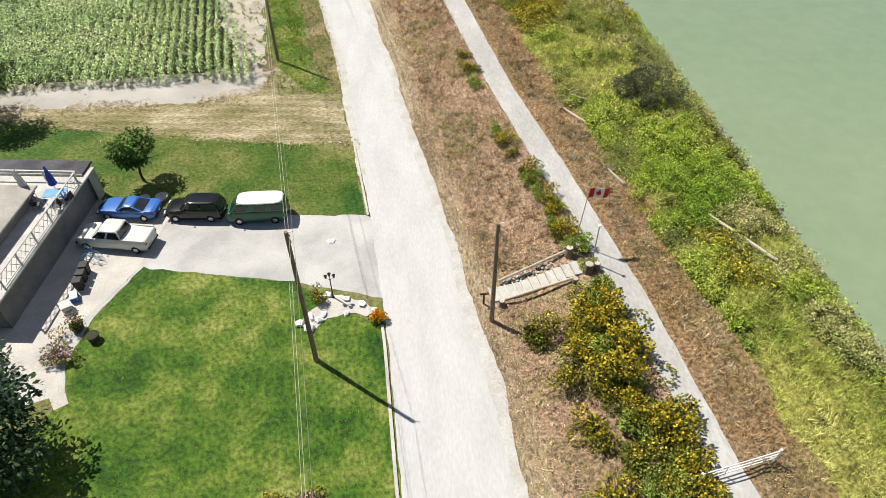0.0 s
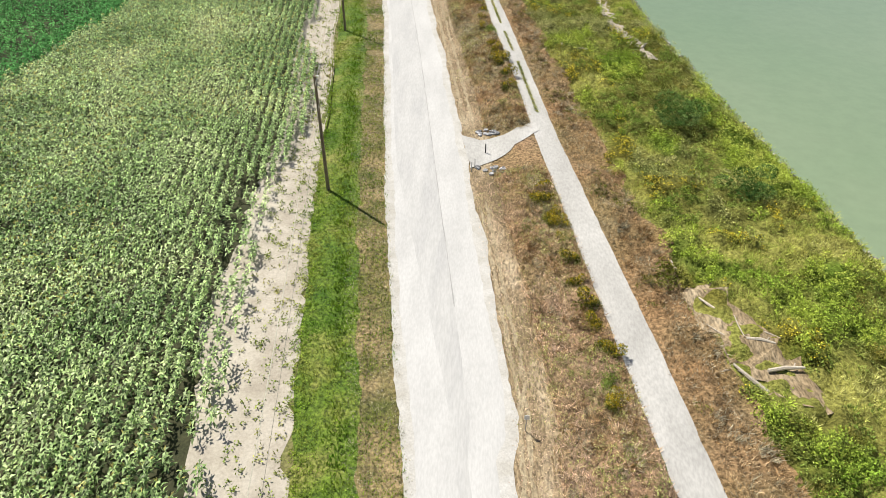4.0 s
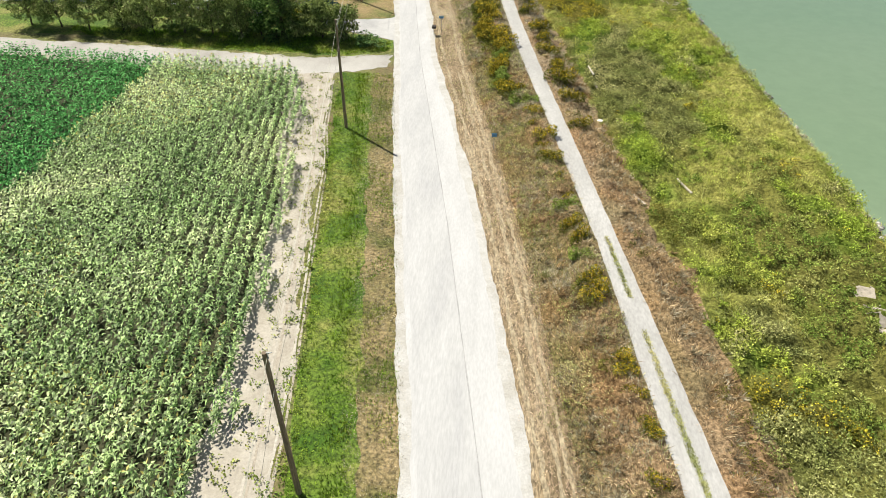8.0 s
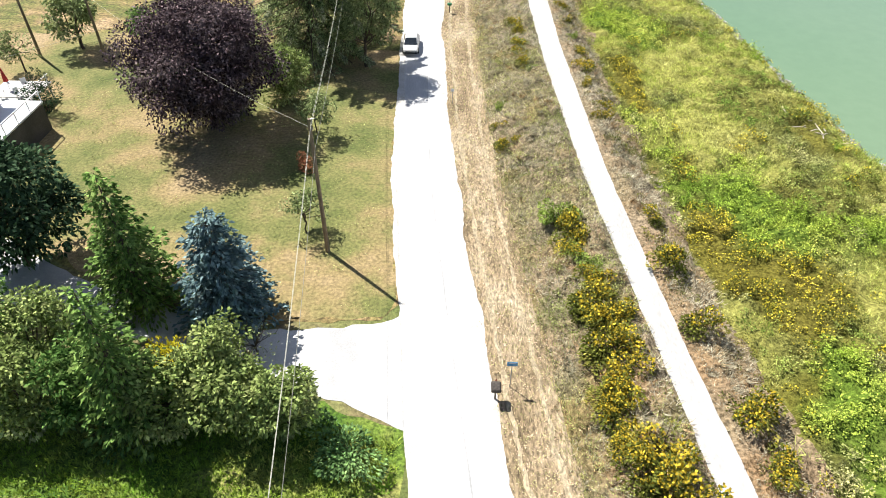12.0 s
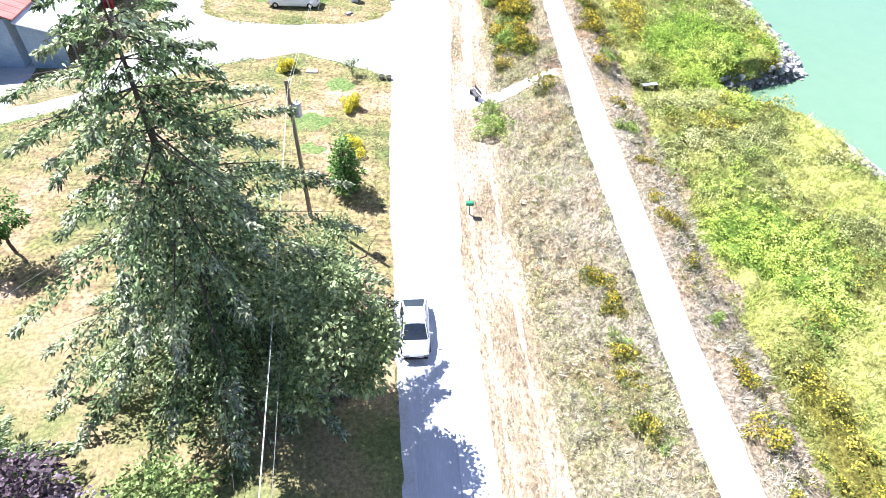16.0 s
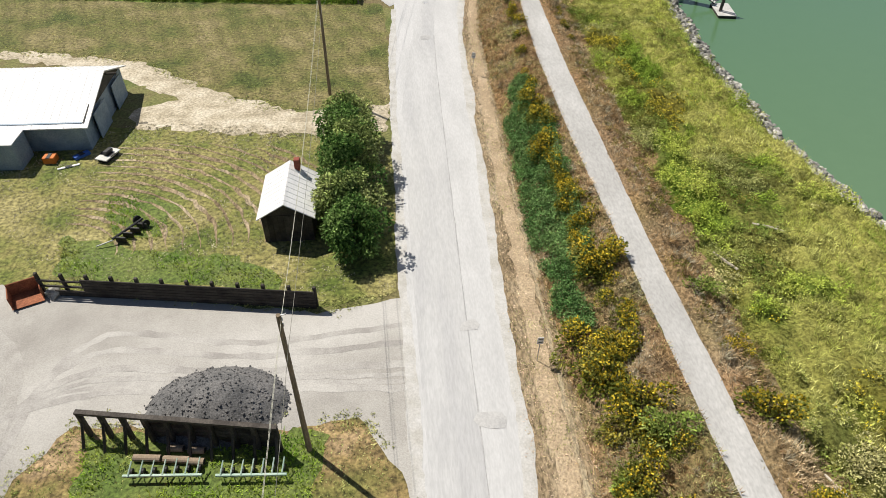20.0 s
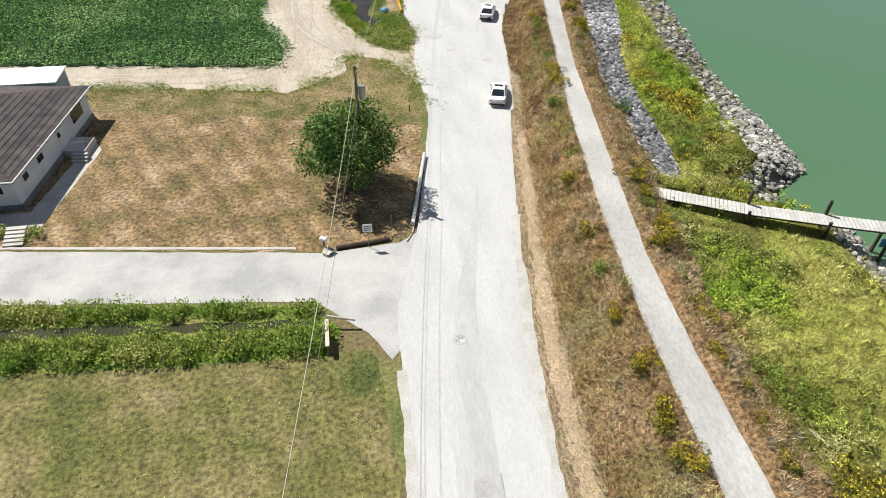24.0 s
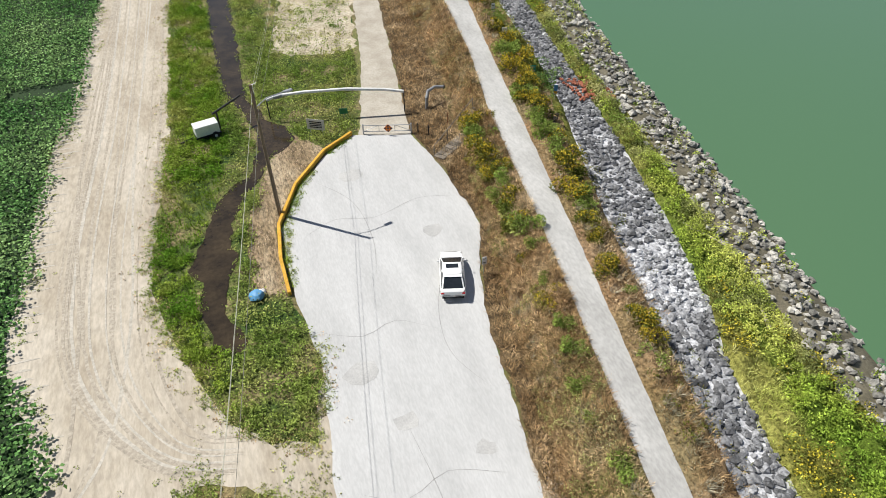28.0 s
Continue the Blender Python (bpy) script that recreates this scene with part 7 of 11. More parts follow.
def wire(label, off, drop, r=0.015, poles=POLES, m="wire"):
    g = Geo()
    ext = [(poles[0][0] + 4, poles[0][1] - 42, 11.0)] + poles + [(poles[-1][0] + 9, poles[-1][1] + 44, 11.0)]
    for (x0, y0, h0), (x1, y1, h1) in zip(ext[:-1], ext[1:]):
        last = None
        for i in range(9):
            u = i / 8
            p = Vector((x0 + (x1 - x0) * u + off, y0 + (y1 - y0) * u, h0 + (h1 - h0) * u - drop - 0.8 * 4 * u * (1 - u)))
            if last is not None:
                g.rod(last, p, r, r, 4)
            last = p
    return tagged(part("power_line", g, m), label, "wire", "overhead wires")


wire("thin overhead wire sagging between the poles", 0.13, 0.15, 0.009, m="bright_wire")
wire("thin overhead wire sagging between the poles", -0.14, 1.2, 0.009, m="bright_wire")
wire("thicker overhead cable lower on the poles", 0.16, 2.1, 0.012)


def drop_wire(label, a, b, sag=0.6, r=0.009):
    g, last = Geo(), None
    for i in range(9):
        u = i / 8
        p = Vector(a).lerp(Vector(b), u) - Vector((0, 0, 4 * sag * u * (1 - u)))
        if last is not None:
            g.rod(last, p, r, r, 4)
        last = p
    return tagged(part("service_wire", g, "bright_wire"), label, "wire")


drop_wire("service wire from a roadside pole to the yard", (-32.6, 229.5, 10.4), (-62.4, 259.8, 7.6), 1.0)
drop_wire("service wire from a roadside pole to the house", (-37.1, 276.2, 10.2), (-66, 246, 6), 1.2)
drop_wire("service wire running to the white house", (-32.7, 400.2, 9.6), (-60.2, 406, 3.2), 0.8)

# ---- vehicles ----
def paint(name, c, rough=0.3):
    m = mat(name, [c, tuple(v * 1.06 for v in c)], 0.8, 30, 0.03, rough, 0, spec=0.5)
    m.node_tree.nodes["Principled BSDF"].inputs["Coat Weight"].default_value = 0.15
    return m


paint("paint_white", (0.78, 0.78, 0.77))
paint("paint_silver", (0.55, 0.55, 0.52))
paint("paint_blue", (0.03, 0.13, 0.42))
paint("paint_black", (0.006, 0.007, 0.009), 0.22)
paint("paint_green", (0.02, 0.10, 0.055))
paint("paint_navy", (0.02, 0.03, 0.07))
paint("van_roof", (0.66, 0.68, 0.62), 0.5)
mat("car_glass", [(0.012, 0.016, 0.02), (0.02, 0.025, 0.03)], 1, 5, 0.05, 0.06, 0, spec=0.6)
mat("tyre_rubber", [(0.015, 0.015, 0.016), (0.03, 0.03, 0.03)], 3, 20, 0.2, 0.9, 0.2)
mat("rim_metal", [(0.5, 0.5, 0.5), (0.6, 0.6, 0.6)], 2, 10, 0.1, 0.3, 0, metal=0.9)
mat("lamp_red", [(0.35, 0.01, 0.012), (0.42, 0.02, 0.02)], 2, 10, 0.05, 0.2, 0, spec=0.5)
mat("lamp_clear", [(0.65, 0.66, 0.66), (0.72, 0.72, 0.72)], 2, 10, 0.05, 0.15, 0, spec=0.5)
mat("black_plastic", [(0.012, 0.012, 0.013), (0.022, 0.022, 0.023)], 2, 20, 0.1, 0.6, 0.05)


def rounded(ob, width, segments=3):
    """Soft pressed-steel edges."""
    b = ob.modifiers.new("soft_edges", "BEVEL")
    b.width, b.segments, b.limit_method, b.angle_limit = width, segments, "ANGLE", radians(12)
    ob.data.polygons.foreach_set("use_smooth", np.ones(len(ob.data.polygons), dtype=bool))
    return ob


def plate(q, inset=0.88, lift=0.012, thick=0.02):
    """A thin pane on the face with the corners q, drawn in from its edges."""
    q = [Vector(p) for p in q]
    mid = sum(q, Vector()) / 4
    n = (q[1] - q[0]).cross(q[3] - q[0]).normalized()
    inner = [mid + (p - mid) * inset - n * thick for p in q]
    outer = [mid + (p - mid) * inset + n * lift for p in q]
    return Geo().loft([inner, outer])


# length, width, height, bonnet height, belt height, tail height, cabin: foot from / to, roof from / to (from the middle, forwards)
SHAPES = {
    "hatchback": (4.5, 1.80, 1.43, 0.90, 0.97, 0.98, (-2.0, 1.3), (-0.95, 0.30)),
    "sedan": (4.6, 1.80, 1.44, 0.90, 0.98, 1.00, (-1.65, 1.25), (-0.75, 0.35)),
    "coupe": (4.8, 1.85, 1.25, 0.85, 0.90, 0.95, (-1.55, 0.75), (-0.65, 0.15)),
    "suv": (4.6, 1.80, 1.68, 1.05, 1.12, 1.12, (-2.15, 0.95), (-1.95, 0.45)),
    "van": (4.57, 1.84, 1.96, 1.05, 1.12, 1.12, (-2.2, 2.05), (-2.1, 1.35)),
    "crew_pickup": (5.7, 1.95, 1.80, 1.10, 1.18, 1.12, (-0.95, 1.35), (-0.80, 0.65)),
}


def car(kind, label, colour, at, name="car", category="car", sunroof=False, cover=None, roof_paint=None, rack=False, spoiler=False):
    le, w, h, zb, belt, zt, foot, roof = SHAPES[kind]
    ob = thing(name, label, category, at=at)
    hw, hl, clear = w / 2, le / 2, 0.24

    def ring(y, k, top, low=clear):
        x = hw * k
        return [(-x * 0.92, y, low), (-x, y, low + 0.18), (-x, y, top * 0.68 + 0.05), (-x * 0.93, y, top), (x * 0.93, y, top), (x, y, top * 0.68 + 0.05), (x, y, low + 0.18), (x * 0.92, y, low)]

    bed = "pickup" in kind
    st = [(-hl, 0.70, zt * 0.72, clear + 0.2), (-hl + 0.07, 0.84, zt * 0.92, clear + 0.12), (-hl + 0.32, 0.95, zt, clear), (-hl + 0.75, 1.0, zt, clear), (foot[0], 1.0, belt, clear), ((foot[0] + foot[1]) / 2, 1.0, belt, clear), (foot[1], 1.0, (belt + zb) / 2, clear),
          (hl - 0.8, 0.97, zb * 0.98, clear), (hl - 0.42, 0.90, zb * 0.91, clear), (hl - 0.15, 0.76, zb * 0.80, clear + 0.05), (hl, 0.48, zb * 0.62, clear + 0.15)]
    if kind == "van":
        st = st[:3] + st[4:6] + [(foot[1], 0.97, belt, clear), (hl - 0.08, 0.92, belt * 0.92, clear + 0.05), (hl, 0.82, belt * 0.7, clear + 0.15)]
    st.sort()
    body = rounded(part("body", Geo().loft([ring(*s) for s in st]), colour, ob), 0.15)
    lo, hi = belt - 0.03, h - 0.05
    wl, wh = hw * 0.92, hw * (0.76 if kind != "van" else 0.84)
    a = [(-wl, foot[0], lo), (wl, foot[0], lo), (wl, foot[1], lo), (-wl, foot[1], lo)]
    b = [(-wh, roof[0], hi), (wh, roof[0], hi), (wh, roof[1], hi), (-wh, roof[1], hi)]
    rounded(part("cabin", Geo().loft([a, b]), colour, ob), 0.1)
    part("rear_window", plate([a[0], a[1], b[1], b[0]], 0.84), "car_glass", ob, "dark tinted glass")
    part("windshield", plate([a[2], a[3], b[3], b[2]], 0.9), "car_glass", ob, "dark tinted glass")
    for s, (p, q, r, t) in ((1, (a[1], a[2], b[2], b[1])), (-1, (a[3], a[0], b[0], b[3]))):
        p, q, r, t = (Vector(v) for v in (p, q, r, t))
        cut = (0.0, 0.5, 1.0) if kind != "coupe" else (0.0, 1.0)
        if kind == "van":
            cut = (0.0, 0.36, 0.7, 1.0)
        for u0, u1 in zip(cut[:-1], cut[1:]):
            part("side_window", plate([p.lerp(q, u0), p.lerp(q, u1), t.lerp(r, u1), t.lerp(r, u0)], 0.84 if kind != "van" else 0.62), "car_glass", ob, "dark tinted glass")
    ym = (roof[0] + roof[1]) / 2
    half = (roof[1] - roof[0]) / 2

    def skin(k, z):
        # a rounded rectangle of the roof's plan, drawn in by k
        out = []
        for q in range(20):
            c, s = math.cos(q * math.pi / 10 + 0.157), math.sin(q * math.pi / 10 + 0.157)
            out.append((wh * 1.03 * k * math.copysign(abs(c) ** 0.45, c), ym + (half + 0.04) * k * math.copysign(abs(s) ** 0.45, s), z))
        return out

    top = part("roof", Geo().loft([skin(1.0, h - 0.11), skin(1.0, h - 0.06), skin(0.93, h - 0.015), skin(0.75, h + 0.005), skin(0.4, h + 0.012)]), roof_paint or colour, ob, smooth=True)
    if sunroof:
        part("sunroof", Geo().box((0, roof[1] - 0.42, h + 0.006), (wh * 1.3, 0.42, 0.03), bev=0.008), "car_glass", top)
    if rack:
        for s in (-1, 1):
            part("roof_rail", Geo().rod((s * wh * 0.85, roof[0] + 0.2, h + 0.05), (s * wh * 0.85, roof[1] - 0.2, h + 0.05), 0.02), "black_plastic", top)
    if spoiler:
        part("spoiler", Geo().box((0, roof[0] - 0.12, h - 0.06), (wh * 1.9, 0.22, 0.04), bev=0.015), colour, ob)
    if bed:
        y0, y1 = -hl + 0.12, foot[0] - 0.12
        part("truck_bed", Geo().box((0, (y0 + y1) / 2, zt + 0.012), (w * 0.8, y1 - y0, 0.05), bev=0.01), cover or "black_plastic", ob, "covered load bed" if cover else "open dark load bed")
        for s in (-1, 1):
            part("bed_rail", Geo().box((s * hw * 0.9, (y0 + y1) / 2, zt + 0.05), (0.1, y1 - y0, 0.1), bev=0.02), colour, ob)
        part("tailgate", Geo().box((0, -hl + 0.07, zt * 0.82), (w * 0.86, 0.07, 0.5), bev=0.02), colour, ob)
    for sx in (-1, 1):
        part("headlight", Geo().box((sx * hw * 0.68, hl - 0.14, zb * 0.74), (0.36, 0.16, 0.14), bev=0.03), "lamp_clear", ob)
        part("tail_light", Geo().box((sx * hw * 0.80, -hl + 0.05, zt * 0.80), (0.22, 0.09, 0.11), bev=0.02), "lamp_red", ob)
        part("mirror", Geo().box((sx * (hw + 0.08), foot[1] - 0.45, belt + 0.06), (0.2, 0.09, 0.13), bev=0.03), colour, ob)
        for sy in (-hl + 0.95, hl - 0.9):
            wheel = part("wheel", Geo().rod((sx * (hw - 0.20), sy, 0.33), (sx * (hw + 0.015), sy, 0.33), 0.33, 0.33, 16), "tyre_rubber", ob, "black rubber tyre")
            part("rim", Geo().rod((sx * (hw + 0.0), sy, 0.33), (sx * (hw + 0.025), sy, 0.33), 0.20, 0.17, 10), "rim_metal", wheel)
    for y in (hl - 0.03, -hl + 0.03):
        part("bumper", Geo().box((0, y, clear + 0.17), (w * 0.82, 0.12, 0.16), bev=0.04), "black_plastic", ob)
    if kind == "hatchback":
        for sx in (-1, 1):
            part("vent", Geo().box((sx * hw * 0.66, -hl + 0.03, 0.42), (0.34, 0.12, 0.2), bev=0.04), "black_plastic", ob, "black bumper vent")
    part("number_plate", Geo().box((0, -hl - 0.005, zt * 0.62), (0.3, 0.02, 0.15)), "white_paint", ob)
    return ob


car("hatchback", "white hatchback with a dark sunroof on the road", "paint_white", pose(-13.6, 437.6, 0.034, 0, 0, -18), sunroof=True, spoiler=True)
car("sedan", "white sedan with a sunroof parked at the lot edge", "paint_white", pose(-17.4, 414.9, 0.034, 0, 0, -16), sunroof=True)
car("hatchback", "pale car in the lane beside the tall trees", "paint_silver", pose(-29.3, 265.2, 0.03, 0, 0, 182))
car("van", "dark green camper van with a white roof", "paint_green", pose(-10.3, 39.7, 0.03, 0, 0, 87), "van", "van", roof_paint="van_roof")
car("suv", "black SUV with roof rails in the driveway", "paint_black", pose(-15.2, 40.5, 0.03, 0, 0, 83), "suv", "suv", rack=True)
car("coupe", "metallic blue coupe parked on the patio", "paint_blue", pose(-20.4, 41.3, 0.03, 0, 0, 79))
car("crew_pickup", "silver crew-cab pickup with a covered bed", "paint_silver", pose(-20.6, 37.9, 0.03, 0, 0, 77), "pickup_truck", "pickup", cover="paint_silver")
car("crew_pickup", "white pickup truck parked on the grass island", "paint_white", pose(-43.0, 311.6, 0.03, 0, 0, 86), "pickup_truck", "pickup", sunroof=False)
car("suv", "dark blue SUV on the side road", "paint_navy", pose(-74.2, 393.6, 0.03, 0, 0, -96), "suv", "suv")

# ---- materials of buildings and clutter ----
mat("roof_white", [(0.66, 0.66, 0.65), (0.76, 0.76, 0.75)], 0.6, 6, 0.06, 0.5, 0.1, stretch=(1, 0.3, 1))
mat("roof_red", [(0.26, 0.10, 0.07), (0.34, 0.14, 0.10)], 0.6, 8, 0.12, 0.6, 0.1)
mat("roof_shingle", [(0.055, 0.047, 0.048), (0.10, 0.086, 0.085)], 0.8, 12, 0.3, 0.9, 0.5, each=0.25)
mat("roof_gravel", [(0.27, 0.255, 0.23), (0.38, 0.36, 0.33)], 0.6, 14, 0.3, 0.95, 0.5)
mat("roof_dark", [(0.05, 0.05, 0.06), (0.10, 0.10, 0.11)], 0.5, 10, 0.25, 0.9, 0.3)
mat("wall_white", [(0.66, 0.68, 0.70), (0.76, 0.77, 0.78)], 0.5, 10, 0.05, 0.8, 0.1)
mat("wall_dark", [(0.05, 0.048, 0.045), (0.085, 0.08, 0.075)], 0.6, 10, 0.2, 0.8, 0.2)
mat("wall_grey", [(0.17, 0.165, 0.155), (0.25, 0.24, 0.225)], 0.6, 10, 0.15, 0.85, 0.2)
mat("wall_blue_grey", [(0.20, 0.27, 0.33), (0.30, 0.37, 0.43)], 0.6, 8, 0.15, 0.6, 0.15)
mat("glass_dark", [(0.02, 0.024, 0.028), (0.035, 0.04, 0.045)], 1, 5, 0.05, 0.08, 0, spec=0.5)
mat("red_paint", [(0.42, 0.03, 0.025), (0.5, 0.05, 0.035)], 1, 10, 0.12, 0.5, 0.1)
mat("flag_red", [(0.5, 0.02, 0.03), (0.58, 0.03, 0.04)], 1, 10, 0.08, 0.8, 0)
mat("green_paint", [(0.03, 0.16, 0.075), (0.05, 0.22, 0.10)], 1, 10, 0.12, 0.5, 0.1)
mat("pale_green", [(0.30, 0.42, 0.34), (0.40, 0.50, 0.42)], 1, 10, 0.12, 0.6, 0.1)
mat("blue_cloth", [(0.03, 0.06, 0.32), (0.06, 0.10, 0.42)], 1, 10, 0.15, 0.9, 0.1)
mat("blue_plastic", [(0.03, 0.10, 0.40), (0.05, 0.15, 0.5)], 1, 10, 0.1, 0.5, 0)
mat("canvas", [(0.52, 0.52, 0.48), (0.62, 0.62, 0.58)], 1, 10, 0.12, 0.9, 0.1)
mat("yellow_paint", [(0.55, 0.30, 0.03), (0.66, 0.38, 0.05)], 0.8, 8, 0.2, 0.7, 0.2, each=0.1)
mat("rust", [(0.20, 0.07, 0.035), (0.32, 0.12, 0.06)], 1.5, 12, 0.3, 0.85, 0.3)
mat("pile_gravel", [(0.10, 0.10, 0.10), (0.17, 0.165, 0.16)], 0.8, 10, 0.4, 0.95, 0.8, dist=0.06)
mat("clay_pipe", [(0.26, 0.20, 0.14), (0.34, 0.27, 0.20)], 1, 10, 0.2, 0.9, 0.2)
mat("slough_water", [(0.026, 0.019, 0.011), (0.055, 0.04, 0.022)], 0.4, 3, 0.2, 0.12, 0.05, spec=0.5)
mat("plank_grey", [(0.44, 0.43, 0.41), (0.56, 0.55, 0.52)], 1.0, 12, 0.2, 0.85, 0.3, each=0.07)
mat("brick_red", [(0.20, 0.055, 0.04), (0.28, 0.08, 0.055)], 1, 12, 0.2, 0.9, 0.3)
mat("rock_red", [(0.30, 0.10, 0.06), (0.40, 0.16, 0.10)], 1, 10, 0.25, 0.9, 0.4, island=0.3)
mat("orange_sign", [(0.55, 0.14, 0.02), (0.62, 0.18, 0.03)], 1, 10, 0.05, 0.5, 0)
mat("teal_sign", [(0.03, 0.30, 0.22), (0.05, 0.36, 0.27)], 1, 10, 0.05, 0.5, 0)
mat("sky_blue_sign", [(0.10, 0.28, 0.50), (0.14, 0.34, 0.56)], 1, 10, 0.05, 0.5, 0)
mat("sign_white", [(0.74, 0.74, 0.73), (0.80, 0.80, 0.79)], 1, 10, 0.03, 0.5, 0)
mat("sign_dark", [(0.03, 0.03, 0.035), (0.05, 0.05, 0.055)], 1, 10, 0.05, 0.5, 0)
leafy("pink_flower", [(0.55, 0.28, 0.36), (0.65, 0.42, 0.45)], 0.4, 0.8)
leafy("orange_flower", [(0.70, 0.25, 0.01), (0.78, 0.40, 0.02)], 0.3, 0.8)


def quad_slab(p, thick, up=(0, 0, 1)):
    """A flat slab with the corners p as its top."""
    d = Vector(up) * thick
    return Geo().loft([[Vector(q) - d for q in p], [Vector(q) for q in p]])


def window(parent, c, w, h, ax, frame_mat="white_paint"):
    """A framed window on a wall; ax: 'x' for a wall that faces along x, 'y' along y."""
    s = (0.06, w, h) if ax == "x" else (w, 0.06, h)
    win = part("window", Geo().box(c, s, bev=0.01), frame_mat, parent)
    g = (0.075, w - 0.14, h - 0.14) if ax == "x" else (w - 0.14, 0.075, h - 0.14)
    part("pane", Geo().box(c, g), "glass_dark", win)
    return win


def sheet_ribs(parent, p, n, mat_name, r=0.03):
    """Standing ribs down a metal roof plane with the corners p: eave left, eave right, ridge right, ridge left."""
    p = [Vector(q) for q in p]
    for i in range(n + 1):
        u = i / n
        part("roof_rib", Geo().rod(p[0].lerp(p[1], u), p[3].lerp(p[2], u), r, r, 4), mat_name, parent)


# ---- first yard: house with a roof deck ----
def house_with_deck():
    ob = thing("house", "low grey house with a lattice-railed roof deck", "house")
    turn = Matrix.Translation((-23.1, 44.2, 0)) @ Matrix.Rotation(radians(-8.5), 4, "Z") @ Matrix.Translation((22.3, -44.1, 0))
    ob.matrix_basis = turn
    part("wall", Geo().box((-32.8, 36.9, 1.25), (20.2, 14.0, 2.5)), "wall_grey", ob)
    part("deck", Geo().box((-32.6, 36.9, 2.58), (20.6, 14.4, 0.16), bev=0.03), "plank_grey", ob, "pale plank roof deck")
    part("near_roof", Geo().box((-34.8, 34.9, 3.1), (19.6, 10.2, 0.9)), "wall_grey", ob)
    r = part("roof", Geo().box((-34.7, 35.0, 3.62), (20.2, 10.8, 0.16), bev=0.04), "roof_gravel", ob, "flat pale gravel roof")
    part("vent_box", Geo().box((-26.2, 36.4, 3.78), (1.3, 1.0, 0.16), bev=0.03).box((-26.2, 36.4, 3.98), (0.5, 0.4, 0.26), bev=0.05), "old_wood", r)
    far = part("carport_roof", Geo().box((-34.0, 43.75, 2.75), (22.6, 1.8, 0.18), bev=0.03), "roof_dark", ob, "dark flat roof of the carport")
    part("fascia", Geo().box((-34.0, 42.86, 2.72), (22.6, 0.06, 0.26)), "plank_grey", far)
    part("carport_wall", Geo().box((-33.6, 43.75, 1.3), (21.4, 1.4, 2.6)), "wall_grey", ob)
    # railing along the edge: posts, rails and a lattice of slats
    rail = thing("deck_railing", "grey lattice railing round the roof deck", "railing", at=turn)
    for i in range(6):
        part("post", Geo().box((-22.5, 31.0 + i * 2.15, 3.2), (0.1, 0.1, 1.1), bev=0.01), "plank_grey", rail)
    part("top_rail", Geo().box((-22.5, 36.4, 3.77), (0.14, 11.0, 0.06), bev=0.01), "plank_grey", rail)
    part("bottom_rail", Geo().box((-22.5, 36.4, 2.8), (0.08, 10.8, 0.06)), "plank_grey", rail)
    for i in range(35):
        part("slat", Geo().box((-22.5 + (0.02 if i % 2 else -0.02), 31.1 + i * 0.31, 3.27), (0.015, 0.04, 1.05), rx=42 if i % 2 else -42), "plank_grey", rail)
    for i in range(5):
        part("post", Geo().box((-22.9 - i * 2.4, 42.3, 3.1), (0.09, 0.09, 0.9)), "plank_grey", rail)
    part("top_rail", Geo().box((-27.6, 42.3, 3.55), (9.8, 0.12, 0.06)), "plank_grey", rail)
    # board fence at the house corner, and gutter
    fence = thing("board_fence", "short pale board fence at the patio corner", "fence", at=turn)
    for i in range(6):
        part("board", Geo().box((-22.4 + 0.02 * (i % 2), 43.1 + i * 0.17, 1.25), (0.03, 0.15, 2.5)), "plank_grey", fence)
    for i, (ux, uy, m, lb) in enumerate(((-27.0, 41.0, "canvas", "closed pale canvas patio umbrella"), (-25.0, 41.2, "blue_cloth", "closed blue patio umbrella"))):
        u = thing("patio_umbrella", lb + " on the deck", "umbrella", "deck umbrellas", pose(ux, uy, 2.66))
        part("pole", Geo().rod((0, 0, 0), (0, 0, 2.5), 0.025), "grey_metal", u)
        part("canopy", Geo().loft([[(0.26 * (1 + 0.2 * (k % 2)) * math.cos(k * 0.5236), 0.26 * (1 + 0.2 * (k % 2)) * math.sin(k * 0.5236), 0.8) for k in range(12)], [(0.17 * (1 + 0.25 * (k % 2)) * math.cos(k * 0.5236), 0.17 * (1 + 0.25 * (k % 2)) * math.sin(k * 0.5236), 1.6) for k in range(12)], [(0.04 * math.cos(k * 0.5236), 0.04 * math.sin(k * 0.5236), 2.45) for k in range(12)]]), m, u)
        part("base", Geo().rod((0, 0, 0), (0, 0, 0.12), 0.28, 0.22, 12), "concrete", u)
    t = thing("patio_table", "glass-topped patio table on the deck", "table", at=pose(-24.6, 40.2, 2.66))
    part("tabletop", Geo().box((0, 0, 0.72), (1.6, 1.0, 0.03), bev=0.01), "sky_blue_sign", t)
    for sx in (-0.7, 0.7):
        for sy in (-0.4, 0.4):
            part("leg", Geo().rod((sx, sy, 0), (sx, sy, 0.71), 0.02), "dark_metal", t)
    t = thing("round_table", "small round white table on the deck", "table", at=pose(-29.4, 40.9, 2.66))
    part("tabletop", Geo().rod((0, 0, 0.7), (0, 0, 0.74), 0.5, 0.5, 20), "white_paint", t)
    part("pedestal", Geo().rod((0, 0, 0), (0, 0, 0.7), 0.04), "dark_metal", t)
    chair = None
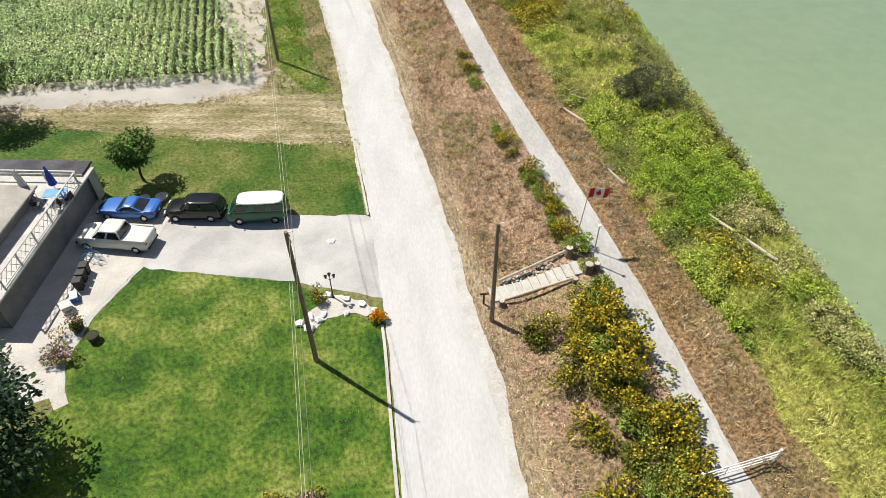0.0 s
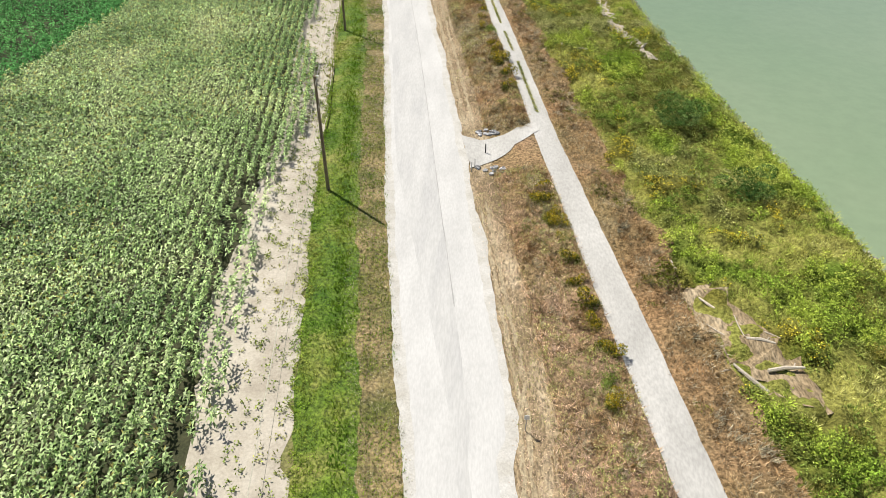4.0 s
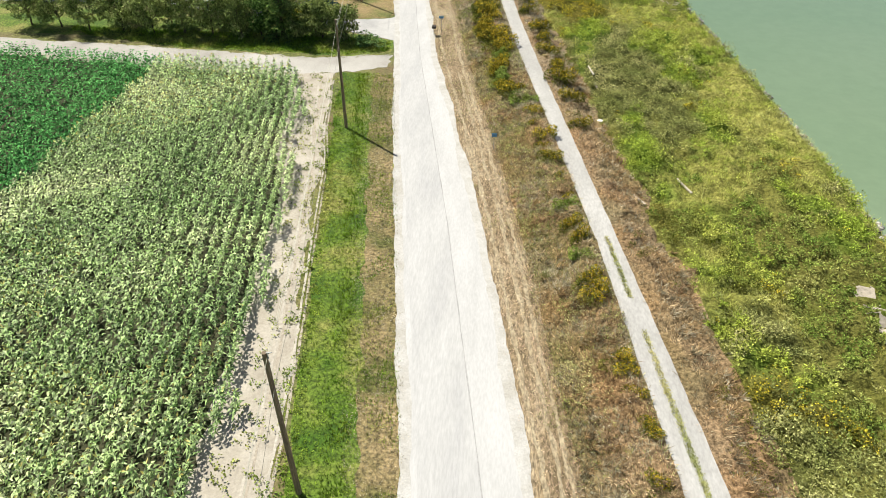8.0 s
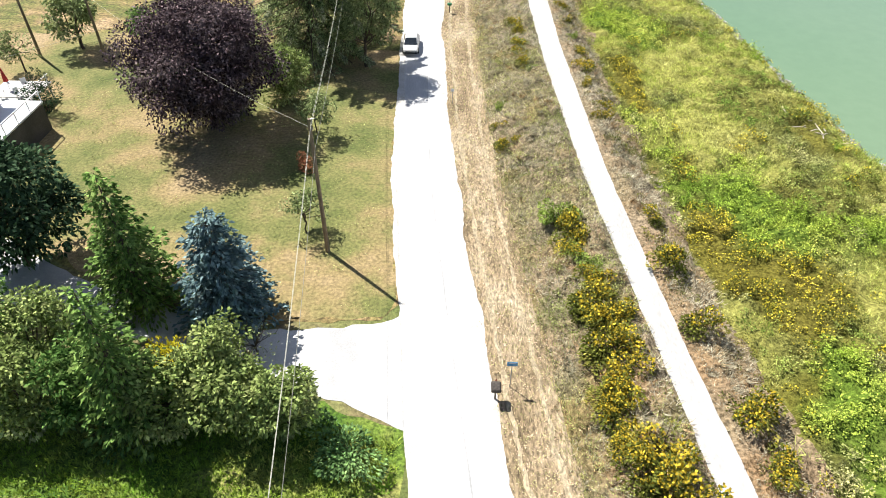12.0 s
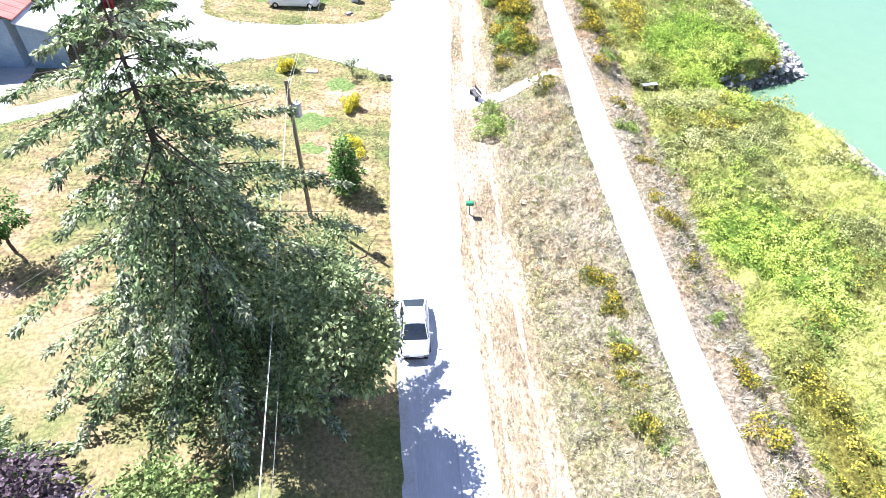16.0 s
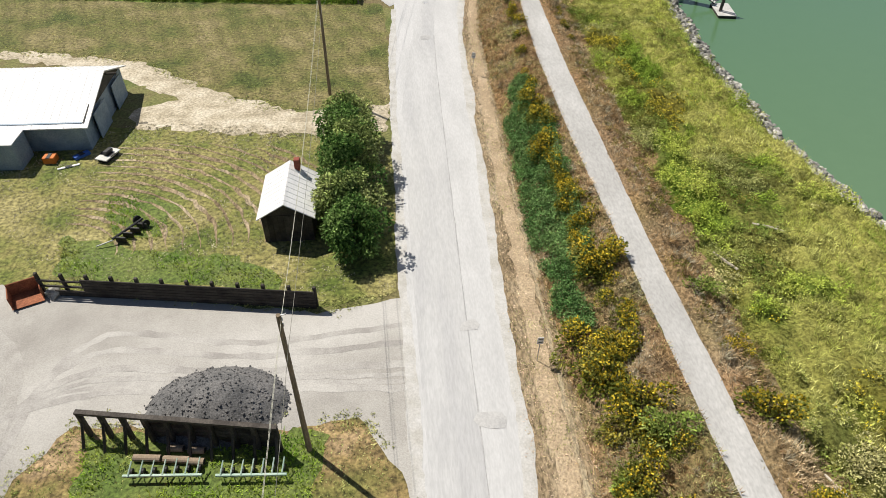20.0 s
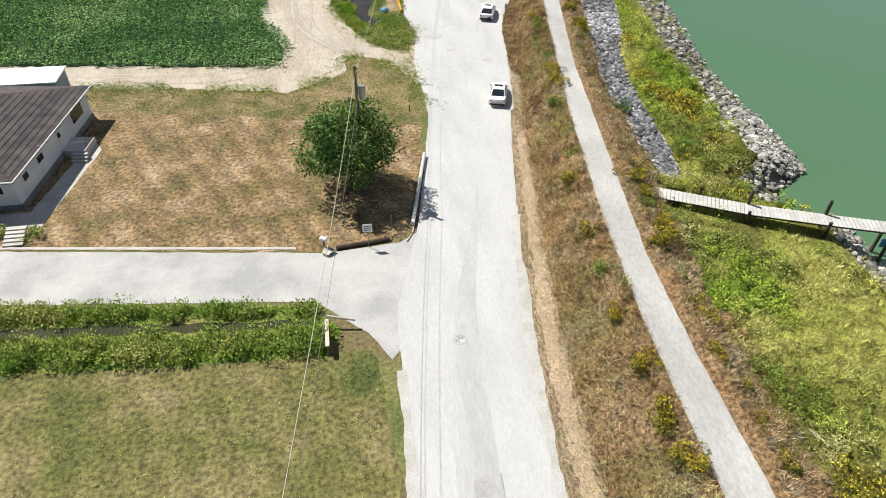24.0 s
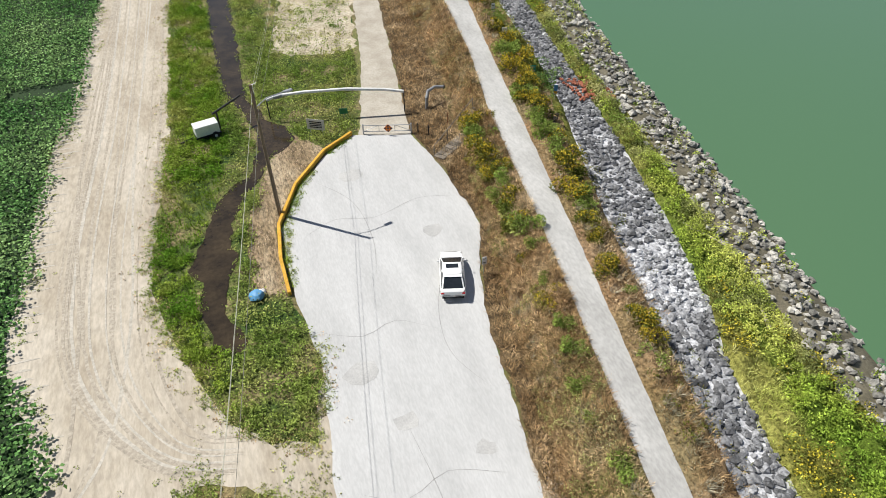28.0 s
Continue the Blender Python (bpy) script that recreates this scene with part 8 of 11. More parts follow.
    for i, (cx, cy, rz) in enumerate(((-24.2, 39.0, 100), (-23.6, 39.8, 80), (-25.8, 39.4, -90), (-26.6, 40.6, 170))):
        m = pose(cx, cy, 2.66, 0, 0, rz)
        if chair is None:
            chair = thing("deck_chair", "dark metal deck chair with a slatted back", "chair", "deck chairs", m)
            part("seat", Geo().box((0, 0, 0.42), (0.5, 0.5, 0.04), bev=0.01), "dark_metal", chair)
            part("backrest", Geo().box((0, -0.24, 0.72), (0.5, 0.04, 0.55), rx=-10), "dark_metal", chair)
            for sx in (-0.22, 0.22):
                for sy in (-0.22, 0.22):
                    part("leg", Geo().rod((sx, sy, 0), (sx, sy, 0.42), 0.015, 0.015, 5), "dark_metal", chair)
        else:
            copy_thing(chair, m)
    mast = thing("antenna_mast", "thin roof mast with a small white panel", "antenna", at=pose(-29.0, 38.6, 3.7))
    part("pole", Geo().rod((0, 0, 0), (0, 0, 2.2), 0.02), "grey_metal", mast)
    part("panel", Geo().box((0, 0, 2.1), (0.4, 0.05, 0.4), bev=0.02), "white_paint", mast)
    # things along the wall
    for i, (bx, by, rz) in enumerate(((-22.0, 36.8, 60), (-21.9, 36.2, 75))):
        b = thing("bicycle", "pale blue bicycle leaning beside the house wall", "bicycle", "bicycles", pose(bx, by, 0.03, 0, -12, rz))
        for y in (-0.5, 0.5):
            w = Geo()
            for k in range(14):
                a0, a1 = k * 0.4488, (k + 1) * 0.4488
                w.rod((0, y + 0.33 * math.cos(a0), 0.33 + 0.33 * math.sin(a0)), (0, y + 0.33 * math.cos(a1), 0.33 + 0.33 * math.sin(a1)), 0.018, 0.018, 4)
            part("wheel", w, "sky_blue_sign", b)
        part("frame", Geo().tube([(0, -0.5, 0.33), (0, -0.15, 0.8), (0, 0.4, 0.82), (0, 0.5, 0.33)], 0.018, 5).tube([(0, -0.15, 0.8), (0, -0.02, 0.33), (0, 0.4, 0.82)], 0.018, 5), "sky_blue_sign", b)
        part("handlebar", Geo().rod((-0.28, 0.42, 0.98), (0.28, 0.42, 0.98), 0.014, 0.014, 5).rod((0, 0.4, 0.82), (0, 0.42, 0.98), 0.014, 0.014, 5), "dark_metal", b)
        part("saddle", Geo().box((0, -0.17, 0.9), (0.13, 0.26, 0.06), bev=0.02), "black_plastic", b)
    c = thing("cooler_box", "blue and white cooler box by the wall", "cooler", at=pose(-22.2, 32.4, 0.03, 0, 0, 20))
    part("body", Geo().box((0, 0, 0.2), (0.5, 0.8, 0.4), bev=0.04), "blue_plastic", c)
    part("lid", Geo().box((0, 0, 0.44), (0.52, 0.82, 0.09), bev=0.03), "white_paint", c)
    c = thing("utility_cart", "pale grey folding cart by the wall", "cart", at=pose(-22.4, 31.4, 0.03, 0, 0, 30))
    part("tray", Geo().box((0, 0, 0.6), (0.7, 0.8, 0.08), bev=0.02).box((0, 0.1, 0.3), (0.6, 0.6, 0.4), bev=0.03), "canvas", c)
    for sx in (-0.28, 0.28):
        part("leg", Geo().rod((sx, -0.3, 0), (sx, -0.3, 0.6), 0.02), "grey_metal", c)
    for i in range(3):
        bn = thing("rubbish_bin", "dark wheeled bin standing by the wall", "bin", "bins", pose(-22.1, 33.4 + i * 0.75, 0.03))
        part("body", Geo().loft([[(-0.22, -0.22, 0), (0.22, -0.22, 0), (0.22, 0.22, 0), (-0.22, 0.22, 0)], [(-0.28, -0.28, 0.85), (0.28, -0.28, 0.85), (0.28, 0.28, 0.85), (-0.28, 0.28, 0.85)]]), "black_plastic", bn)
        part("lid", Geo().box((0, 0, 0.88), (0.6, 0.62, 0.06), bev=0.02), "black_plastic", bn)
    for i, (lx, ly) in enumerate(((-18.4, 42.9), (-19.8, 42.75))):
        s = thing("lid_stack", "round metal lid lying on the patio edge", "lid", "lids", pose(lx, ly, 0.03))
        part("disc", Geo().rod((0, 0, 0), (0, 0, 0.25), 0.5, 0.5, 20), "grey_metal", s)
        part("rim", Geo().rod((0, 0, 0.25), (0, 0, 0.28), 0.52, 0.46, 20), "concrete", s)


house_with_deck()


def planter(x, y, label, flowers, r=0.45, h=0.45, pot="dark_wood", flower="pink_flower"):
    ob = thing("planter", label, "planter", at=pose(x, y, 0.03))
    part("pot", Geo().rod((0, 0, 0), (0, 0, h), r * 0.75, r, 14), pot, ob)
    part("soil", Geo().rod((0, 0, h - 0.02), (0, 0, h + 0.015), r * 0.9, r * 0.9, 14), "soil_and_shade", ob)
    if flowers:
        c = rs.normal(size=(220, 3)) * [r * 0.6, r * 0.6, 0.22] + [0, 0, h + 0.35]
        soup("foliage", leaves(c, rs.normal(size=c.shape) + [0, 0, 0.5], 0.18, 0.1), "bush_leaf", ob)
        c = rs.normal(size=(90, 3)) * [r * 0.6, r * 0.6, 0.2] + [0, 0, h + 0.5]
        soup("blossom", leaves(c, rs.normal(size=c.shape) + [0, 0, 0.8], 0.12, 0.1), flower, ob)
    return ob


planter(-21.2, 29.6, "round planter of mixed plants on the patio", True)
planter(-19.9, 28.6, "empty dark round pot on the patio", False, 0.42, 0.5)
planter(-24.2, 45.6, "small potted grass at the patio corner", True, 0.3, 0.3, flower="straw_blade")
bush("bed of pink and white flowers beside the patio", 201, 1.3, 0.9, pose(-21.7, 27.4, 0), "bush_leaf", 260, 700, 0.18, flower="pink_flower", name="flower_bed", category="flowers")
bush("round mound of orange and yellow flowers", 202, 0.7, 0.7, pose(-1.5, 28.2, 0), "tree_leaf", 420, 420, 0.16, flower="orange_flower", name="flower_mound", category="flowers")
bush("small yellow-flowered garden shrub by the rocks", 203, 0.8, 0.9, pose(-5.6, 30.2, 0), "bush_leaf", 90, 420, 0.16, name="shrub", category="shrub")
bush("flowering garden shrubs at the lawn's edge", 204, 1.3, 1.0, pose(-5.4, 15.6, 0), "bush_leaf", 160, 620, 0.18, flower="pink_flower", name="shrub", category="shrub")
bush("yellow-flowered garden shrub at the lawn's edge", 205, 1.1, 0.9, pose(-7.4, 15.8, 0), "bush_leaf", 160, 520, 0.18, name="shrub", category="shrub")
patch("rock_bed", "white gravel bed among the garden rocks", [(-6.9, 28.4), (-5.8, 27.6), (-4.8, 28.6), (-3.6, 29.0), (-2.2, 28.6), (-1.6, 29.0), (-2.4, 29.9), (-4.0, 30.6), (-5.2, 30.9), (-5.6, 29.8)], 0.036, "concrete", 0.1, 31, "rock bed", 0.5)


def rock_mesh(seed, size=1.0):
    rnd = random.Random(seed)
    g = Geo().ball((0, 0, 0), 0.5 * size, 5, 3, 0.75, 0.32, rnd)
    g.v = [Vector(p) + Vector((rnd.uniform(-1, 1), rnd.uniform(-1, 1), rnd.uniform(-1, 1))) * 0.07 * size for p in g.v]
    return g.mesh("rock")


ROCKS = [rock_mesh(300 + i) for i in range(7)]
for k, me in enumerate(ROCKS):
    me.materials.append(MATS["rock_grey"])
PALE = []
for me in ROCKS:
    m2 = me.copy()
    m2.materials.clear()
    m2.materials.append(MATS["rock_pale"])
    PALE.append(m2)
WHITE = [me.copy() for me in ROCKS]
for me in WHITE:
    me.materials.clear()
    me.materials.append(MATS["white_paint"])


def single_rock(label, x, y, s, pool=PALE, z=None, name="rock", flat=1.0):
    ob = new(name, pool[int(abs(x * 7 + y * 3)) % 7])
    ob.matrix_basis = pose(x, y, (float(zg(x, y)) if z is None else z) + 0.18 * s * flat, 0, 0, (x * 131 + y * 57) % 360)
    ob.scale = (s, s * 0.85, s * 0.75 * flat)
    return tagged(ob, label, "rock")


for gx, gy, gs in ((-6.7, 28.4, 0.7), (-6.1, 28.8, 0.75), (-6.0, 27.9, 0.9), (-5.4, 28.5, 0.7), (-5.1, 29.0, 0.55), (-4.9, 30.7, 0.6), (-3.6, 30.2, 0.6), (-2.5, 29.6, 0.6), (-1.7, 29.0, 0.55), (-3.6, 28.9, 0.55)):
    tagged(single_rock("whitewashed rock in the garden border", gx, gy, gs, WHITE), group="garden rocks")
single_rock("flat pale stone in the lawn", -4.7, 36.2, 0.7, WHITE, 0.0, "stone", 0.4)


def lamp_post(x, y):
    ob = thing("lamp_post", "black garden lamp post with three lanterns", "street lamp", at=pose(x, y, 0))
    part("pole", Geo().rod((0, 0, 0), (0, 0, 2.0), 0.05, 0.035), "dark_metal", ob)
    part("base", Geo().rod((0, 0, 0), (0, 0, 0.15), 0.13, 0.08), "dark_metal", ob)
    for a, z in ((0.3, 1.9), (2.9, 1.9), (1.6, 2.15)):
        q = (0.28 * math.cos(a) * (z < 2), 0.28 * math.sin(a) * (z < 2), z)
        part("arm", Geo().rod((0, 0, 1.8), q, 0.015, 0.015, 5), "dark_metal", ob)
        l = part("lantern", Geo().rod(q, (q[0], q[1], z + 0.24), 0.07, 0.11, 6), "glass_dark", ob)
        part("cap", Geo().rod((q[0], q[1], z + 0.24), (q[0], q[1], z + 0.34), 0.13, 0.02, 6), "dark_metal", l)


lamp_post(-4.5, 30.5)
tagged(strip_mesh("kerb", 38.8, 48.4, 0.8, lambda y: along(ROAD_L, y) - 0.28, lambda y: along(ROAD_L, y) - 0.10, 1, 0.12, "concrete"), "low pale concrete kerb along the lawn", "kerb", kind="structure")
tagged(strip_mesh("kerb_south", -30, 27.4, 0.8, lambda y: along(ROAD_L, y) - 0.35, lambda y: along(ROAD_L, y) - 0.15, 1, 0.12, "concrete"), "low pale concrete kerb along the front lawn", "kerb", kind="structure")


# ---- steps over the dike, flag and gate ----
def dike_steps():
    ob = thing("garden_steps", "timber-edged gravel steps up the dike", "steps")
    n = 11
    for i in range(n):
        u = i / (n - 1)
        sx, sy = 6.6 + 5.8 * u, 29.4 + 0.9 * u
        z = float(zg(sx, sy))
        part("step", Geo().box((sx, sy, z + 0.06), (0.56, 1.25, 0.16), rz=8, bev=0.02), "shoulder_gravel", ob)
        part("riser", Geo().box((sx - 0.28, sy, z + 0.07), (0.08, 1.35, 0.2), rz=8, bev=0.015), "driftwood", ob)
    for i, (a, b) in enumerate((((7.0, 30.4, 0.35), (12.4, 32.0, 1.35)), ((6.8, 28.6, 0.3), (12.2, 29.4, 1.2)))):
        part("side_log", Geo().rod(a, b, 0.10, 0.08, 7), "driftwood", ob)
    for i in range(26):
        rx, ry = 7.4 + i * 0.14 + random.Random(i).uniform(-0.1, 0.1), 30.5 + i * 0.03 + random.Random(i + 50).uniform(-0.22, 0.22)
        o = new("stone", PALE[i % 7])
        o.parent = ob
        o.matrix_basis = pose(rx, ry, float(zg(rx, ry)) + 0.1, 0, 0, i * 47)
        o.scale = (0.34, 0.3, 0.26)
    for lx, ly, h, r in ((12.2, 31.6, 0.9, 0.26), (12.9, 31.9, 0.8, 0.24), (13.1, 29.8, 0.85, 0.3), (13.7, 29.9, 0.7, 0.22), (12.0, 29.0, 0.6, 0.2), (6.9, 28.4, 0.6, 0.2)):
        s = thing("tree_stump", "weathered upright log stump beside the steps", "stump", "stumps", pose(lx, ly, float(zg(lx, ly)) - 0.05))
        part("log", Geo().rod((0, 0, 0), (0, 0, h), r * 1.15, r, 9), "old_wood", s)
        part("cut_face", Geo().rod((0, 0, h), (0, 0, h + 0.012), r * 0.9, r * 0.9, 9), "driftwood", s)
    b = thing("small_sign", "small dark T-shaped post beside the road", "post", at=pose(5.7, 28.7, 0.05))
    part("post", Geo().box((0, 0, 0.5), (0.1, 0.1, 1.0)), "dark_wood", b)
    part("cross_bar", Geo().box((0, 0, 1.0), (0.6, 0.1, 0.1)), "dark_wood", b)


dike_steps()


def flagpole():
    z = float(zg(12.9, 32.6))
    ob = thing("flagpole", "leaning flagpole with a red and white flag", "flagpole", at=pose(12.9, 32.6, z, 0, 4, 0))
    part("pole", Geo().rod((0, 0, -0.1), (0, 0, 5.2), 0.045, 0.025), "grey_metal", ob)
    for i, (m, a, b) in enumerate((("flag_red", 0, 0.36), ("sign_white", 0.36, 1.0), ("flag_red", 1.0, 1.36))):
        rings = []
        for k in range(5):
            x = a + (b - a) * k / 4
            y = 0.07 * math.sin(x * 5)
            rings.append([(x + 0.04, y - 0.006, 4.3), (x + 0.04, y + 0.006, 4.3), (x + 0.04, y + 0.006, 5.1), (x + 0.04, y - 0.006, 5.1)])
        cloth = part("flag_panel", Geo().loft(rings), m, ob)
        if i == 1:
            leaf = [(0, -0.24), (0.03, -0.08), (0.17, -0.1), (0.13, -0.02), (0.24, 0.08), (0.15, 0.09), (0.14, 0.15), (0.07, 0.1), (0.08, 0.22), (0, 0.29), (-0.08, 0.22), (-0.07, 0.1), (-0.14, 0.15), (-0.15, 0.09), (-0.24, 0.08), (-0.13, -0.02), (-0.17, -0.1), (-0.03, -0.08)]
            part("emblem", Geo().loft([[(0.72 + x, y0, 4.68 + z) for x, z in leaf] for y0 in (-0.055, 0.055)]), "flag_red", cloth)
    p = thing("sign_pole", "plain grey metal pole on the dike", "pole", at=pose(13.6, 30.6, float(zg(13.6, 30.6))))
    part("pole", Geo().rod((0, 0, -0.1), (0, 0, 3.4), 0.045, 0.04), "grey_metal", p)
    part("cap", Geo().box((0, 0, 3.45), (0.2, 0.2, 0.12), bev=0.03), "white_paint", p)


flagpole()


def tube_gate(label, a, b, h, m, bars=3, post=True):
    """A farm gate of welded tube from a to b."""
    a, b = Vector(a), Vector(b)
    ob = thing("tube_gate", label, "gate")
    up = Vector((0, 0, 1))
    for k in range(bars):
        part("bar", Geo().rod(a + up * (0.3 + (h - 0.3) * k / (bars - 1)), b + up * (0.3 + (h - 0.3) * k / (bars - 1)), 0.035), m, ob)
    for u in (0.0, 0.33, 0.66, 1.0):
        q = a.lerp(b, u)
        part("upright", Geo().rod(q + up * 0.3, q + up * h, 0.03), m, ob)
    part("brace", Geo().rod(a + up * 0.3, a.lerp(b, 0.33) + up * h, 0.025), m, ob)
    part("brace", Geo().rod(b + up * 0.3, a.lerp(b, 0.66) + up * h, 0.025), m, ob)
    if post:
        for q in (a, b):
            part("post", Geo().rod(q - up * 0.1, q + up * (h + 0.15), 0.07), m, ob)
    return ob


tube_gate("white tubular gate across the gravel path", (14.6, 14.2, 1.2), (19.2, 15.0, 1.2), 1.0, "white_paint")

# ---- trail link from the road to the dike path ----
patch("trail_link", "pale gravel link from the road to the path", [(-5.2, 120.6), (-4.0, 114.2), (-1.5, 115.6), (1.0, 118.6), (2.9, 120.6), (2.2, 122.2), (-0.6, 120.4), (-3.0, 119.6)], 0.05, "path_gravel", 0.15, 33, "path")
bpy.data.objects["trail_link"].matrix_basis = pose(0, 0, 0)
for v in bpy.data.objects["trail_link"].data.vertices:
    v.co.z = float(zg(v.co.x, v.co.y)) + 0.09
for i in range(34):
    rnd = random.Random(900 + i)
    side = i % 2
    rx = (-3.6 + rnd.uniform(0, 2.2)) if side else (-3.4 + rnd.uniform(0, 2.6))
    ry = (120.6 + rnd.uniform(0, 1.2)) if side else (113.0 + rnd.uniform(0, 1.4))
    tagged(single_rock("grey broken stone beside the trail link", rx, ry, rnd.uniform(0.3, 0.6), ROCKS), group="trail stones")


def post_thing(label, x, y, h, m="old_wood", r=0.08, z=None):
    ob = thing("post", label, "post", "roadside posts", pose(x, y, float(zg(x, y)) if z is None else z))
    part("shaft", Geo().rod((0, 0, -0.1), (0, 0, h), r, r * 0.95, 8), m, ob)
    part("cap", Geo().rod((0, 0, h), (0, 0, h + 0.03), r * 0.8, r * 0.4, 8), m, ob)
    return ob


post_thing("dark bollard in the middle of the trail link", -2.6, 117.0, 1.1, "dark_metal", 0.06)
post_thing("thin metal post at the trail link", -3.6, 114.2, 1.0, "grey_metal", 0.04)
post_thing("thin metal post at the trail link", -3.9, 113.6, 1.0, "grey_metal", 0.04)


def road_sign(label, x, y, h, w, sh, face, rz=0.0, bars=0, post="grey_metal", two=False, band=None, name="road_sign"):
    """A flat sign on a post, facing back along the road."""
    ob = thing(name, label, "sign", "", pose(x, y, float(zg(x, y)), 0, 0, rz))
    for s in ((-0.35 * w, 0.35 * w) if two else (0,)):
        part("post", Geo().rod((s, 0.03, -0.1), (s, 0.03, h), 0.03, 0.03, 6), post, ob)
    p = part("panel", Geo().box((0, 0, h - sh / 2), (w, 0.03, sh), bev=0.008), face, ob)
    for i in range(bars):
        part("text_bar", Geo().box((0, -0.02, h - sh * (0.25 + 0.5 * i / max(1, bars - 1))), (w * 0.7, 0.012, sh * 0.09)), "sign_dark" if face in ("sign_white", "canvas") else "sign_white", p)
    if band:
        part("band", Geo().box((0, -0.02, h - sh * 0.8), (w * 0.95, 0.012, sh * 0.3)), band, p)
    return ob


road_sign("small white marker sign beside the road", -0.2, 84.6, 1.5, 0.3, 0.35, "sign_white")
road_sign("small pale blue roadside sign on a thin post", -12.2, 187.4, 1.8, 0.5, 0.4, "sky_blue_sign")
road_sign("small blue roadside sign by the mailboxes", -19.7, 217.9, 2.3, 0.6, 0.35, "sky_blue_sign", bars=1)
road_sign("small white roadside sign on a thin post", -24.2, 252.4, 1.6, 0.35, 0.3, "sign_white")
road_sign("thin white warning sign beside the road", -23.9, 322.9, 2.3, 0.4, 0.6, "sign_white", bars=2)
road_sign("thin white warning sign beside the road", -23.6, 362.0, 2.4, 0.4, 0.6, "sign_white", bars=2)
road_sign("white notice board with a picture and text bars", -32.9, 392.4, 2.3, 0.75, 0.75, "sign_white", bars=3, post="pole_wood")
road_sign("small narrow white sign beside the lot", -11.2, 437.4, 1.6, 0.35, 0.7, "sign_white", bars=2)


def mailbox(label, x, y, colour, rz=0, w=0.35):
    ob = thing("mailbox", label, "mailbox", at=pose(x, y, float(zg(x, y)), 0, 0, rz))
    part("post", Geo().box((0, 0, 0.5), (0.1, 0.1, 1.0)), "old_wood", ob)
    body = part("box", Geo().box((0, 0, 1.12), (w, 0.55, 0.3), bev=0.06), colour, ob)
    part("door", Geo().box((0, -0.285, 1.12), (w * 0.9, 0.02, 0.26), bev=0.008), colour, body)
    part("flag", Geo().box((w / 2 + 0.02, 0, 1.3), (0.015, 0.06, 0.2)), "red_paint", body)
    return ob


mailbox("green mailbox on a wooden post by the road", -25.3, 276.2, "green_paint", 90, 0.4)
mailbox("dark row mailbox beside the road", -20.6, 217.0, "dark_wood", 90, 0.7)
mailbox("white mailbox on a rock at the road corner", -36.3, 392.6, "white_paint", 60)
single_rock("large dark rock under the mailbox", -36.05, 392.2, 1.1, PALE)


